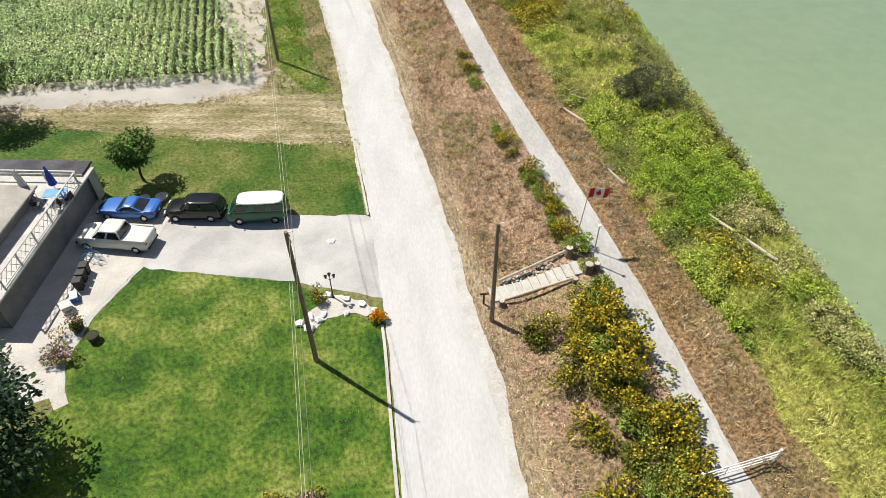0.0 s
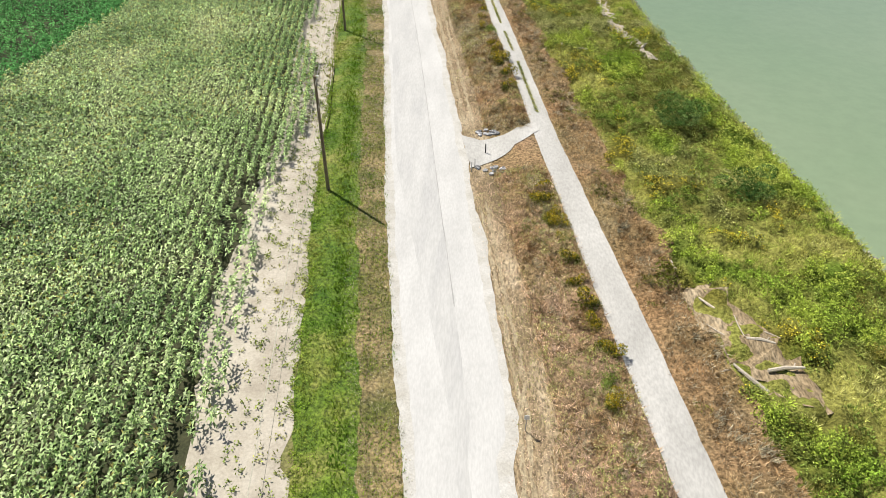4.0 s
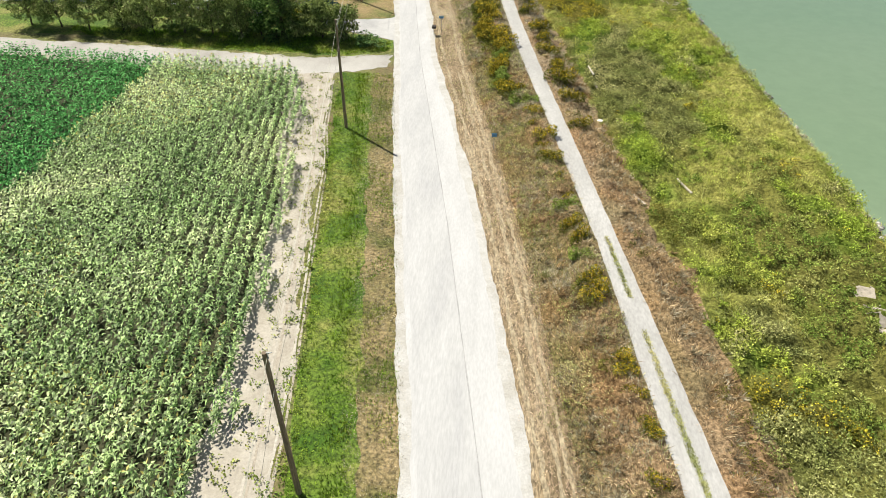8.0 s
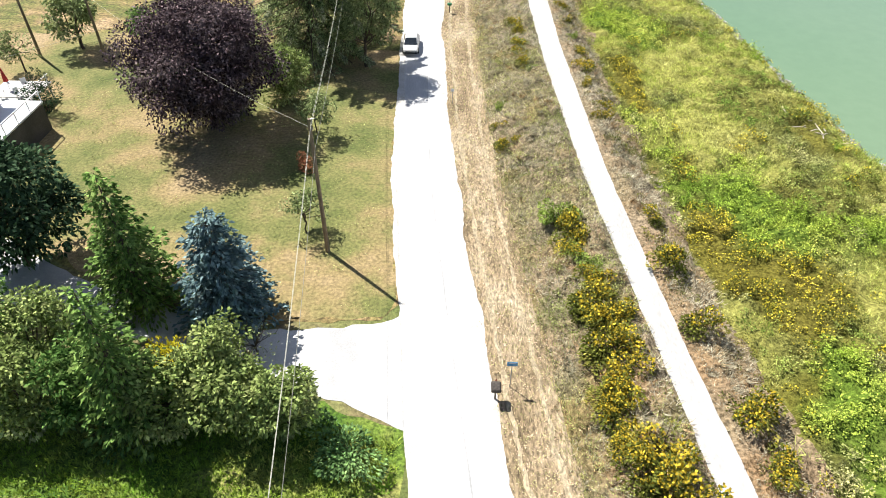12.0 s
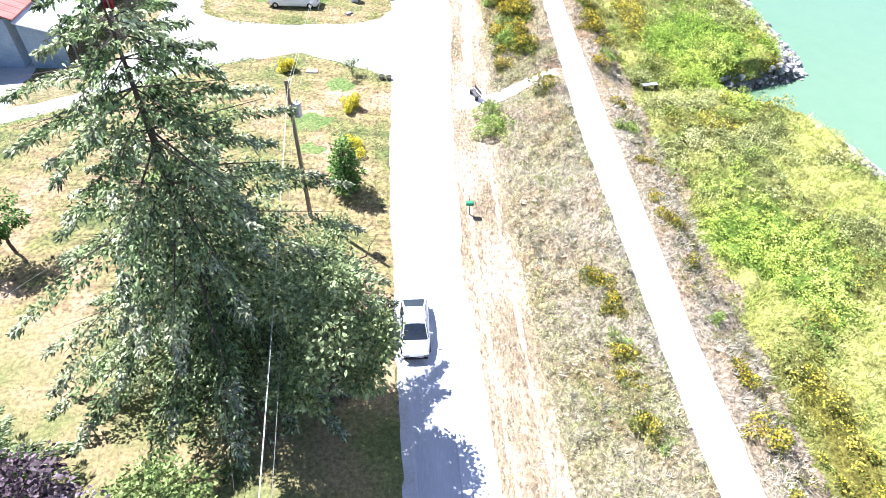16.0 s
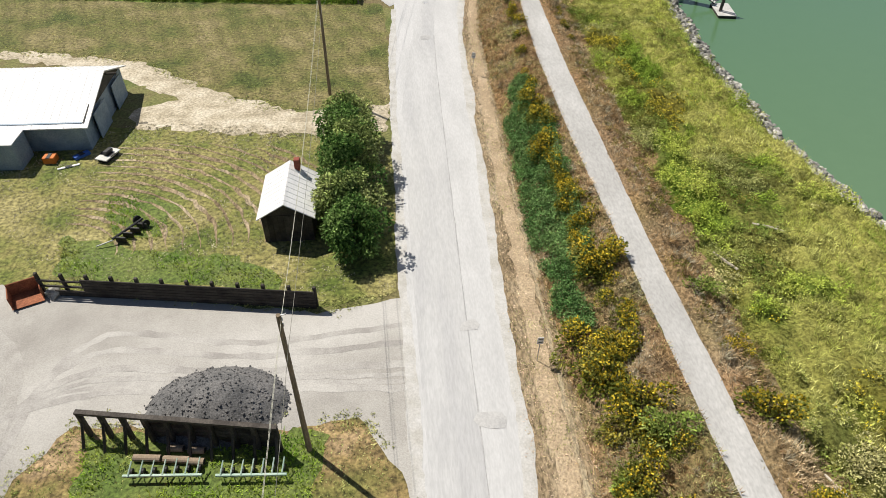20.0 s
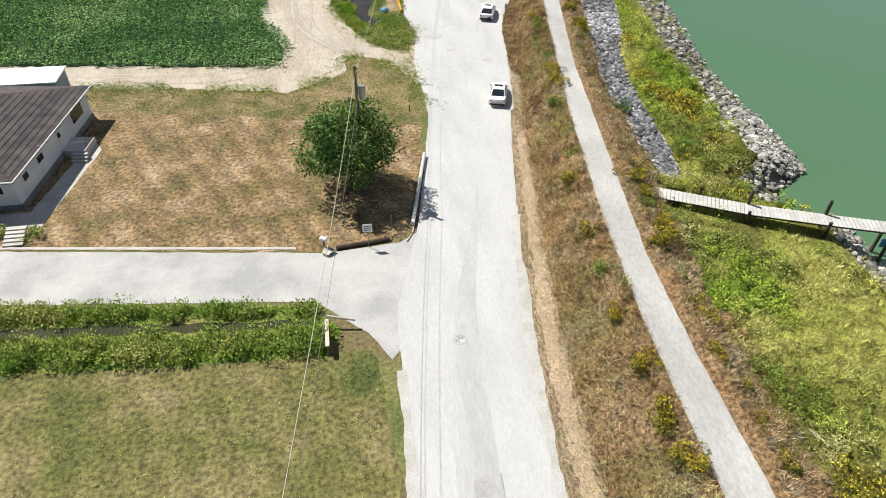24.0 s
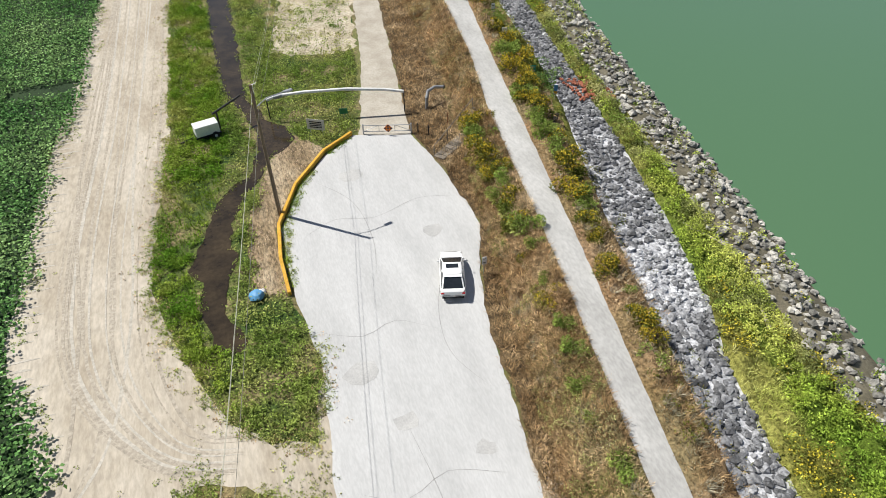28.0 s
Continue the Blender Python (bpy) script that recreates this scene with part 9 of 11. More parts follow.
# ---- second house ----
def dark_house():
    ob = thing("house", "two-storey dark house with a flat white roof", "house")
    part("wall", Geo().box((-76, 236.4, 2.7), (22.6, 17.0, 5.4)), "wall_dark", ob)
    r = part("roof", Geo().box((-76, 236.4, 5.55), (24.0, 18.2, 0.26), bev=0.05), "roof_white", ob)
    part("roof_vent", Geo().box((-72, 238, 5.85), (0.8, 0.6, 0.4), bev=0.04), "grey_metal", r)
    part("belt_board", Geo().box((-64.6, 236.4, 2.75), (0.1, 17.2, 0.3)), "wall_white", ob)
    part("belt_board", Geo().box((-76, 227.85, 2.75), (22.8, 0.1, 0.3)), "wall_white", ob)
    for x in (-67.5, -72.5, -78):
        window(ob, (x, 227.86, 4.1), 1.6, 1.0, "y")
        window(ob, (x, 227.86, 1.3), 1.4, 1.0, "y")
    for y in (231.0, 236.5):
        window(ob, (-64.66, y, 4.1), 1.4, 1.0, "x")
    d = thing("balcony_deck", "white-edged balcony with railing and stairs", "deck")
    part("floor", Geo().box((-62.9, 238.6, 2.72), (3.4, 14.2, 0.18), bev=0.02), "wall_white", d)
    part("skirt", Geo().box((-62.9, 238.6, 1.25), (3.2, 14.0, 2.5)), "wall_dark", d)
    for i in range(8):
        part("post", Geo().box((-61.3, 232 + i * 1.95, 3.3), (0.07, 0.07, 1.0)), "wall_white", d)
    part("rail", Geo().box((-61.3, 238.6, 3.8), (0.08, 14.0, 0.07)), "wall_white", d)
    st = thing("stairs", "open white staircase down from the balcony", "stairs")
    for i in range(11):
        part("tread", Geo().box((-60.9 + 0.0, 236.6 - i * 0.28, 2.5 - i * 0.235), (0.9, 0.26, 0.05)), "wall_white", st)
    for sx in (-61.38, -60.42):
        part("stringer", Geo().rod((sx, 236.7, 2.6), (sx, 233.6, 0.05), 0.06, 0.06, 4), "wall_white", st)
    t = thing("terrace", "raised wooden terrace beside the house", "terrace")
    part("floor", Geo().box((-66.2, 249.2, 1.6), (4.6, 5.0, 0.14), bev=0.02), "plank_grey", t)
    for sx in (-68.2, -64.1):
        for sy in (247, 251.4):
            part("post", Geo().box((sx, sy, 1.25), (0.12, 0.12, 2.5)), "plank_grey", t)
    part("rail", Geo().box((-64.0, 249.2, 2.5), (0.08, 5.0, 0.08)).box((-66.2, 246.8, 2.5), (4.6, 0.08, 0.08)), "plank_grey", t)
    u = thing("patio_umbrella", "closed dark red umbrella on the terrace", "umbrella", at=pose(-67, 249.8, 1.67))
    part("pole", Geo().rod((0, 0, 0), (0, 0, 2.4), 0.025), "grey_metal", u)
    part("canopy", Geo().rod((0, 0, 0.9), (0, 0, 2.4), 0.24, 0.03, 10), "red_paint", u)
    ch = None
    for cx, cy in ((-65.2, 248.4), (-65.6, 250.2), (-66.6, 248.0)):
        m = pose(cx, cy, 1.67, 0, 0, cx * 90)
        if ch is None:
            ch = thing("terrace_chair", "white plastic chair on the terrace", "chair", "terrace chairs", m)
            part("seat", Geo().box((0, 0, 0.4), (0.5, 0.5, 0.05), bev=0.02), "white_paint", ch)
            part("backrest", Geo().box((0, -0.25, 0.7), (0.5, 0.05, 0.55), bev=0.02), "white_paint", ch)
            for sx in (-0.2, 0.2):
                for sy in (-0.2, 0.2):
                    part("leg", Geo().rod((sx, sy, 0), (sx, sy, 0.4), 0.02, 0.02, 5), "white_paint", ch)
        else:
            copy_thing(ch, m)


dark_house()


# ---- farm yard ----
def open_barn():
    ob = thing("barn", "red-roofed barn with an open white lean-to", "barn")
    e0, e1, r0, r1 = (-61.6, 297.6, 3.5), (-60.6, 315.6, 3.5), (-66.4, 297.9, 4.7), (-65.6, 315.9, 4.7)
    lean = part("lean_to_roof", quad_slab([r0, e0, e1, r1], 0.12), "roof_white", ob, "white metal lean-to roof")
    sheet_ribs(lean, [e0, e1, r1, r0], 24, "roof_white")
    m0, m1, t0, t1 = (-66.2, 297.9, 5.0), (-65.0, 322.2, 5.0), (-75, 298.4, 8.2), (-73.8, 322.7, 8.2)
    red = part("roof", quad_slab([t0, m0, m1, t1], 0.14), "roof_red", ob)
    sheet_ribs(red, [m0, m1, t1, t0], 24, "roof_red")
    part("roof_back", quad_slab([(-83.6, 299, 4.9), t0, t1, (-82.6, 323.2, 4.9)], 0.14), "roof_red", ob)
    part("wall", Geo().box((-74.6, 310.2, 2.45), (16.2, 23.4, 4.9), rz=-3), "wall_blue_grey", ob)
    part("gable", Geo().loft([[(-82.0, 321.9, 4.8), (-65.8, 321.2, 4.8), (-73.9, 321.6, 8.0)], [(-82.0, 322.1, 4.8), (-65.8, 321.4, 4.8), (-73.9, 321.8, 8.0)]]), "wall_blue_grey", ob)
    for u in (0.02, 0.25, 0.5, 0.75, 0.98):
        q = Vector(e0).lerp(Vector(e1), u)
        part("post", Geo().box((q.x - 0.15, q.y, 1.7), (0.12, 0.12, 3.4)), "old_wood", ob)
    part("end_wall", Geo().loft([[(-66.2, 298.0, 0), (-62.6, 297.9, 0), (-62.6, 298.0, 0), (-66.2, 298.1, 0)], [(-66.2, 298.0, 4.5), (-62.6, 297.9, 3.6), (-62.6, 298.0, 3.6), (-66.2, 298.1, 4.5)]]), "wall_blue_grey", ob, "blue-grey corrugated end wall")
    patch("barn_apron", "worn grass and dirt strip before the barn", [(-66, 290.5), (-60.4, 293.5), (-57.4, 304), (-57.4, 312), (-58.6, 322), (-66, 322)], 0.022, "verge_dry", 0.3, 41)
    for i, (jx, jy, s, m) in enumerate(((-63.5, 311, 1.0, "red_paint"), (-62.2, 314.6, 0.7, "canvas"), (-60.0, 318.6, 0.6, "black_plastic"), (-64.0, 304, 1.2, "dark_metal"))):
        b = thing("machine_part", "old farm machine part stored by the barn", "machinery", "stored machinery", pose(jx, jy, 0.02, 0, 0, i * 37))
        part("block", Geo().box((0, 0, 0.4 * s), (1.2 * s, 0.8 * s, 0.8 * s), bev=0.08), m, b)
        part("arm", Geo().rod((0, 0, 0.6 * s), (1.2 * s, 0.3, 0.2), 0.06), "dark_metal", b)


open_barn()


def timber_bin():
    ob = thing("timber_bin", "black timber retaining bin open to the yard", "bin")
    p0, p1 = Vector((-50.2, 319.4, 0)), Vector((-39.4, 317.7, 0))
    for i in range(10):
        q = p0.lerp(p1, i / 9)
        part("post", Geo().box((q.x, q.y, 1.1), (0.26, 0.26, 2.2), rz=-9, bev=0.03), "dark_wood", ob)
        part("prop", Geo().rod((q.x - 0.1, q.y - 1.0, 0), (q.x, q.y, 1.6), 0.09, 0.09, 5), "dark_wood", ob)
    part("cap_beam", Geo().box(((p0.x + p1.x) / 2, (p0.y + p1.y) / 2, 2.28), (11.2, 0.28, 0.18), rz=-9), "dark_wood", ob)
    a = p0.lerp(p1, 0.33)
    for k in range(7):
        part("plank", Geo().box(((a.x + p1.x) / 2, (a.y + p1.y) / 2 + 0.2, 0.18 + k * 0.3), (7.3, 0.08, 0.27), rz=-9, bev=0.01), "dark_wood", ob)
    # gravel heap behind it
    rnd = np.random.RandomState(5)
    ys, xs = np.linspace(-1, 1, 26), np.linspace(-1, 1, 34)
    v, f = [], []
    for j in ys:
        for i in xs:
            r = math.hypot(i, j)
            v.append((-43.4 + 4.2 * i, 320.9 + 2.9 * j, max(-0.05, 1.7 * (1 - r**1.6) + rnd.uniform(-0.07, 0.07))))
    for j in range(25):
        for i in range(33):
            k = j * 34 + i
            f.append((k, k + 1, k + 35, k + 34))
    me = bpy.data.meshes.new("gravel_heap")
    me.from_pydata(v, [], f)
    heap = tagged(finish("gravel_heap", me, "pile_gravel", smooth=True), "heap of dark grey gravel behind the timber bin", "gravel heap")
    lumps = Geo()
    rl_ = random.Random(23)
    for _ in range(700):
        a_, b_ = rl_.uniform(0, 6.283), math.sqrt(rl_.random()) * 1.04
        i, j = b_ * math.cos(a_), b_ * math.sin(a_)
        r = math.hypot(i, j)
        s = rl_.uniform(0.03, 0.09)
        lumps.ball((-43.4 + 4.2 * i, 320.9 + 2.9 * j, max(0.02, 1.7 * (1 - r**1.6)) + 0.02), s, 5, 3, 0.7, 0.3, rl_)
    part("loose_gravel", lumps, "pile_gravel", heap)["kind"] = "stuff"
    for i, (px, py, ll) in enumerate(((-46.6, 317.6, 1.5), (-45.0, 317.4, 1.4), (-44.0, 317.9, 0.9), (-43.9, 317.2, 0.9), (-45.2, 318.1, 0.9))):
        c = thing("clay_pipe", "buff clay drain pipe lying in the grass", "pipe", "drain pipes", pose(px, py, 0.22, 0, 0, -6))
        part("barrel", Geo().rod((-ll / 2, 0, 0), (ll / 2, 0, 0), 0.2, 0.2, 12), "clay_pipe", c)
        # black disc on the solid barrel, painted for the shade inside a pipe
        part("mouth", Geo().rod((ll / 2, 0, 0), (ll / 2 + 0.02, 0, 0), 0.15, 0.15, 12), "sign_dark", c)
    for k, (x0, x1, yy, m) in enumerate(((-47.5, -43.3, 316.3, "pale_green"), (-42.6, -38.8, 316.0, "pale_green"))):
        r = thing("row_cultivator", "pale green row cultivator bar on the grass", "machinery", "cultivators")
        part("toolbar", Geo().box(((x0 + x1) / 2, yy, 0.55), (x1 - x0, 0.14, 0.14), rz=-3, bev=0.02), m, r)
        for i in range(7):
            u = x0 + (x1 - x0) * (i + 0.5) / 7
            part("shank", Geo().rod((u, yy, 0.6), (u + 0.1, yy + 0.75, 0.9), 0.05, 0.04, 5), m, r)
            part("tine", Geo().rod((u, yy, 0.55), (u, yy + 0.35, 0.0), 0.035, 0.02, 5), "dark_metal", r)
            part("gauge_wheel", Geo().rod((u - 0.06, yy + 0.5, 0.22), (u + 0.06, yy + 0.5, 0.22), 0.2, 0.2, 10), "black_plastic", r)
    h = thing("harvester_header", "red harvester header lying on the grass", "machinery")
    part("frame", Geo().box((-46.0, 314.6, 0.55), (4.1, 0.12, 0.7), rz=1), "red_paint", h)
    part("deck", Geo().box((-46.0, 314.2, 0.3), (4.1, 0.9, 0.1), rz=1), "red_paint", h)
    for i in range(9):
        part("divider", Geo().rod((-47.9 + i * 0.48, 314.5, 0.5), (-47.9 + i * 0.48, 313.6, 0.25), 0.06, 0.03, 5), "red_paint", h)
    part("reel", Geo().rod((-48, 314.0, 0.75), (-44, 314.0, 0.75), 0.16, 0.16, 8), "canvas", h)
    b = thing("electrical_cabinet", "white metal cabinet standing on the island", "cabinet", at=pose(-36.4, 312.6, 0.02, 0, 0, 5))
    part("body", Geo().box((0, 0, 0.8), (0.8, 0.7, 1.6), bev=0.03), "white_paint", b)
    part("door", Geo().box((0, -0.36, 0.8), (0.68, 0.03, 1.4), bev=0.01), "white_paint", b)
    part("vent_pipe", Geo().rod((0.1, 0, 1.6), (0.1, 0, 1.8), 0.1), "grey_metal", b)
    single_rock("dark boulder on the island's edge", -36.9, 309.1, 0.8, ROCKS)
    single_rock("dark boulder on the island's edge", -36.5, 309.4, 0.5, ROCKS)


timber_bin()
for px, py, rr, lb in ((-31.9, 295.5, 0.28, "dark flower pot at the lawn corner"), (-32.6, 295.6, 0.3, "shallow pale pot at the lawn corner")):
    planter(px, py, lb, False, rr, 0.35, "old_wood")
s = thing("lawn_slab", "white concrete slab lying on the lawn", "slab", at=pose(-39.4, 297.0, 0.02, 0, 0, -5))
part("slab", Geo().box((0, 0, 0.08), (1.1, 0.5, 0.14), bev=0.03), "white_paint", s)
patch("concrete_pad", "white concrete rest pad beside the road", [(-25.75, 294.2), (-25.75, 290.5), (-24.3, 290.2), (-22.8, 291.6), (-22.9, 293.6)], 0.05, "concrete", 0.0, 51, "pad", 5)


def bench(label, x, y, rz, m="dark_wood", z=None, back=True):
    ob = thing("bench", label, "bench", "benches", pose(x, y, (float(zg(x, y)) if z is None else z) + 0.02, 0, 0, rz))
    for i in range(3):
        part("seat_slat", Geo().box((0, -0.15 + i * 0.16, 0.45), (1.5, 0.13, 0.05), bev=0.01), m, ob)
    for i in range(2 if back else 0):
        part("back_slat", Geo().box((0, 0.3, 0.62 + i * 0.18), (1.5, 0.05, 0.13), bev=0.01), m, ob)
    for sx in (-0.6, 0.6):
        part("leg", Geo().box((sx, -0.1, 0.22), (0.08, 0.3, 0.44)), "dark_metal", ob)
        if back:
            part("back_support", Geo().box((sx, 0.33, 0.55), (0.06, 0.05, 0.7)), "dark_metal", ob)
    return ob


bench("dark bench on the concrete pad", -23.9, 292.2, -70, z=0.05)
bench("pale concrete bench beside the side trail", -7.6, 293.0, 10, "concrete", back=False)
bench("dark bench beside the gravel path", 2.2, 453.6, -70)
patch("side_trail", "worn dirt trail crossing the dike", [(-22.9, 290.9), (-16.4, 292.1), (-16.4, 293.3), (-22.9, 292.3)], 0.05, "rut_dirt", 0.3, 52, "path", 0.4)
for v in bpy.data.objects["side_trail"].data.vertices:
    v.co.z = float(zg(v.co.x, v.co.y)) + 0.07


def plank_wall():
    ob = thing("timber_wall", "long black timber plank wall in the yard", "wall")
    p0, p1 = Vector((-57.0, 331.0, 0)), Vector((-38.1, 328.4, 0))
    rz = math.degrees(math.atan2(p1.y - p0.y, p1.x - p0.x))
    for i in range(12):
        q = p0.lerp(p1, i / 11)
        part("post", Geo().box((q.x, q.y + 0.2, 0.95), (0.22, 0.22, 1.9), rz=rz, bev=0.03), "dark_wood", ob)
    for k in range(6):
        a = p0.lerp(p1, 0.16 if k > 1 else 0.05)
        part("plank", Geo().box(((a.x + p1.x) / 2, (a.y + p1.y) / 2, 0.15 + k * 0.27), ((p1 - a).length, 0.09, 0.25), rz=rz, bev=0.012), "dark_wood", ob)
    for k in range(2):
        b = p0.lerp(p1, 0.16)
        part("rail", Geo().box(((p0.x + b.x) / 2, (p0.y + b.y) / 2, 0.9 + k * 0.5), ((b - p0).length, 0.1, 0.14), rz=rz), "dark_wood", ob)
    bk = thing("loader_bucket", "rusty red loader bucket standing on the dirt", "bucket", at=pose(-57.9, 330.6, 0.03, 0, 0, 25))
    part("shell", Geo().loft([[(-0.9, -0.7, 0), (0.9, -0.7, 0), (0.9, 0.7, 0), (-0.9, 0.7, 0)], [(-1.0, -0.8, 0.12), (1.0, -0.8, 0.12), (1.0, 0.8, 0.12), (-1.0, 0.8, 0.12)]]), "rust", bk)
    part("back", Geo().box((0, 0.75, 0.6), (2.0, 0.1, 1.1), bev=0.03), "rust", bk)
    for sx in (-0.98, 0.98):
        part("side", Geo().box((sx, 0.1, 0.5), (0.08, 1.3, 0.9), bev=0.03), "rust", bk)
    single_rock("brown stump lying beside the bucket", -56.2, 331.0, 1.4, PALE)


plank_wall()


def shed():
    ob = thing("shed", "small dark shed with a white metal gable roof", "shed")
    x0, x1, y0, y1, he, hr = -42.4, -38.7, 335.6, 340.6, 2.55, 3.75
    part("wall", Geo().prism([(x0, y0), (x1, y0), (x1, y1), (x0, y1)], 0, he), "dark_wood", ob)
    xm = (x0 + x1) / 2
    for y in (y0, y1):
        part("gable", Geo().loft([[(x0, y - 0.02, he), (x1, y - 0.02, he), (xm, y - 0.02, hr - 0.05)], [(x0, y + 0.02, he), (x1, y + 0.02, he), (xm, y + 0.02, hr - 0.05)]]), "dark_wood", ob)
    for s, xe in ((1, x0 - 0.3), (-1, x1 + 0.3)):
        q = [(xe, y0 - 0.35, he - 0.15), (xm, y0 - 0.35, hr), (xm, y1 + 0.35, hr), (xe, y1 + 0.35, he - 0.15)]
        p = part("roof", quad_slab(q, 0.07), "roof_white", ob)
        sheet_ribs(p, [q[0], q[3], q[2], q[1]], 10, "roof_white", 0.025)
    part("chimney", Geo().box((xm + 0.6, y1 - 0.3, 3.7), (0.45, 0.45, 1.2), bev=0.02), "brick_red", ob)
    for i in range(9):
        part("board", Geo().box((x0 + 0.2 + i * 0.41, y0 - 0.02, 1.25), (0.38, 0.03, 2.5)), "dark_wood", ob)
    part("door", Geo().box((xm + 0.6, y0 - 0.05, 1.0), (0.85, 0.03, 1.95)), "dark_wood", ob)


shed()


def white_barn():
    ob = thing("barn", "large barn with a white metal roof and grey walls", "barn")
    y0, y1, ym, x1 = 349.3, 360.2, 355.6, -59.3
    he, hr = 2.75, 4.5
    part("wall", Geo().box((-73.15, (y0 + y1) / 2, he / 2), (27.4, y1 - y0, he)), "wall_blue_grey", ob)
    part("gable", Geo().loft([[(x1 - 0.12, y0, he), (x1 - 0.12, y1, he), (x1 - 0.12, ym, hr - 0.1)], [(x1, y0, he), (x1, y1, he), (x1, ym, hr - 0.1)]]), "wall_dark", ob)
    for ye in (y0 - 0.5, y1 + 0.5):
        q = [(-86, ye, he - 0.2), (x1 + 0.4, ye, he - 0.2), (x1 + 0.4, ym, hr), (-86, ym, hr)]
        p = part("roof", quad_slab(q if ye < ym else q[::-1], 0.1), "roof_white", ob)
        sheet_ribs(p, [q[0], q[1], q[2], q[3]], 40, "roof_white", 0.02)
    for y in (352.6, 357.8):
        part("barn_door", Geo().box((x1 + 0.2, y, 1.3), (0.08, 3.0, 2.5), bev=0.01), "wall_blue_grey", ob, "large sliding blue-grey door")
    part("hay_beam", Geo().box((x1 + 0.6, ym, hr - 0.3), (1.6, 0.14, 0.14)), "dark_wood", ob)
    c = thing("shipping_container", "corrugated blue-white storage container beside the barn", "container", at=pose(-67.3, 347.6, 0.02, 0, 0, -1))
    part("body", Geo().box((0, 0, 1.25), (6.0, 2.4, 2.5), bev=0.04), "wall_blue_grey", c)
    part("roof", Geo().box((0, 0, 2.53), (6.1, 2.5, 0.08), bev=0.02), "roof_white", c)
    for i in range(24):
        part("corrugation", Geo().box((-2.85 + i * 0.248, -1.215, 1.25), (0.11, 0.05, 2.3)), "wall_blue_grey", c)
    for i in range(9):
        part("corrugation", Geo().box((3.01, -1.05 + i * 0.26, 1.25), (0.05, 0.11, 2.3)), "wall_blue_grey", c)
    for i, (jx, jy, m, sx, sy, sz) in enumerate(((-62.4, 347.6, "orange_sign", 1.0, 0.9, 0.6), (-60.6, 346.6, "sign_white", 1.8, 0.25, 0.1), (-60.0, 348.2, "blue_plastic", 1.4, 0.5, 0.3), (-57.6, 347.9, "canvas", 2.0, 1.2, 0.12))):
        b = thing("scrap_item", "discarded scrap beside the barn", "scrap", "scrap heap", pose(jx, jy, 0.3 if i == 3 else 0.02, 0, 0, i * 23))
        part("block", Geo().box((0, 0, sz / 2), (sx, sy, sz), bev=0.03), m, b)
        part("strap", Geo().box((0, 0, sz + 0.02), (sx * 0.3, sy * 1.05, 0.04)), "dark_metal", b)
        if i == 3:
            part("machine", Geo().box((0.1, 0, sz + 0.2), (0.9, 0.5, 0.3), bev=0.08), "dark_metal", b)
            part("trestle", Geo().box((0, 0, -0.14), (1.7, 0.9, 0.28)), "dark_wood", b)
    j = thing("old_plough", "dark old plough lying in green weeds", "machinery", at=pose(-52.9, 337.2, 0.02, 0, 0, 55))
    part("beam", Geo().rod((-1.4, 0, 0.5), (1.4, 0, 0.55), 0.1), "dark_metal", j)
    for i in range(4):
        part("share", Geo().box((-1.0 + i * 0.65, -0.35, 0.3), (0.16, 0.8, 0.5), rz=25, bev=0.03), "dark_metal", j)
    part("drawbar", Geo().rod((-1.4, 0, 0.4), (-2.4, 0.7, 0.2), 0.05), "grey_metal", j)
    for y in (-0.5, 0.5):
        part("wheel", Geo().rod((1.2, y - 0.06, 0.35), (1.2, y + 0.06, 0.35), 0.35, 0.35, 12), "tyre_rubber", j)


white_barn()
post_thing("short thick wooden post by the driveway", -37.0, 354.0, 2.7, "pole_wood", 0.15, 0)
g = thing("leaning_pallet", "brown slatted pallet leaning on a post", "pallet", at=pose(-37.2, 352.9, 0, 0, 0, 80))
for i in range(6):
    part("slat", Geo().box((-0.6 + i * 0.24, 0, 0.75), (0.14, 0.04, 1.5), rx=12), "rust", g)
for z in (0.3, 1.2):
    part("crosspiece", Geo().box((0, 0.05, z), (1.4, 0.05, 0.1), rx=12), "rust", g)


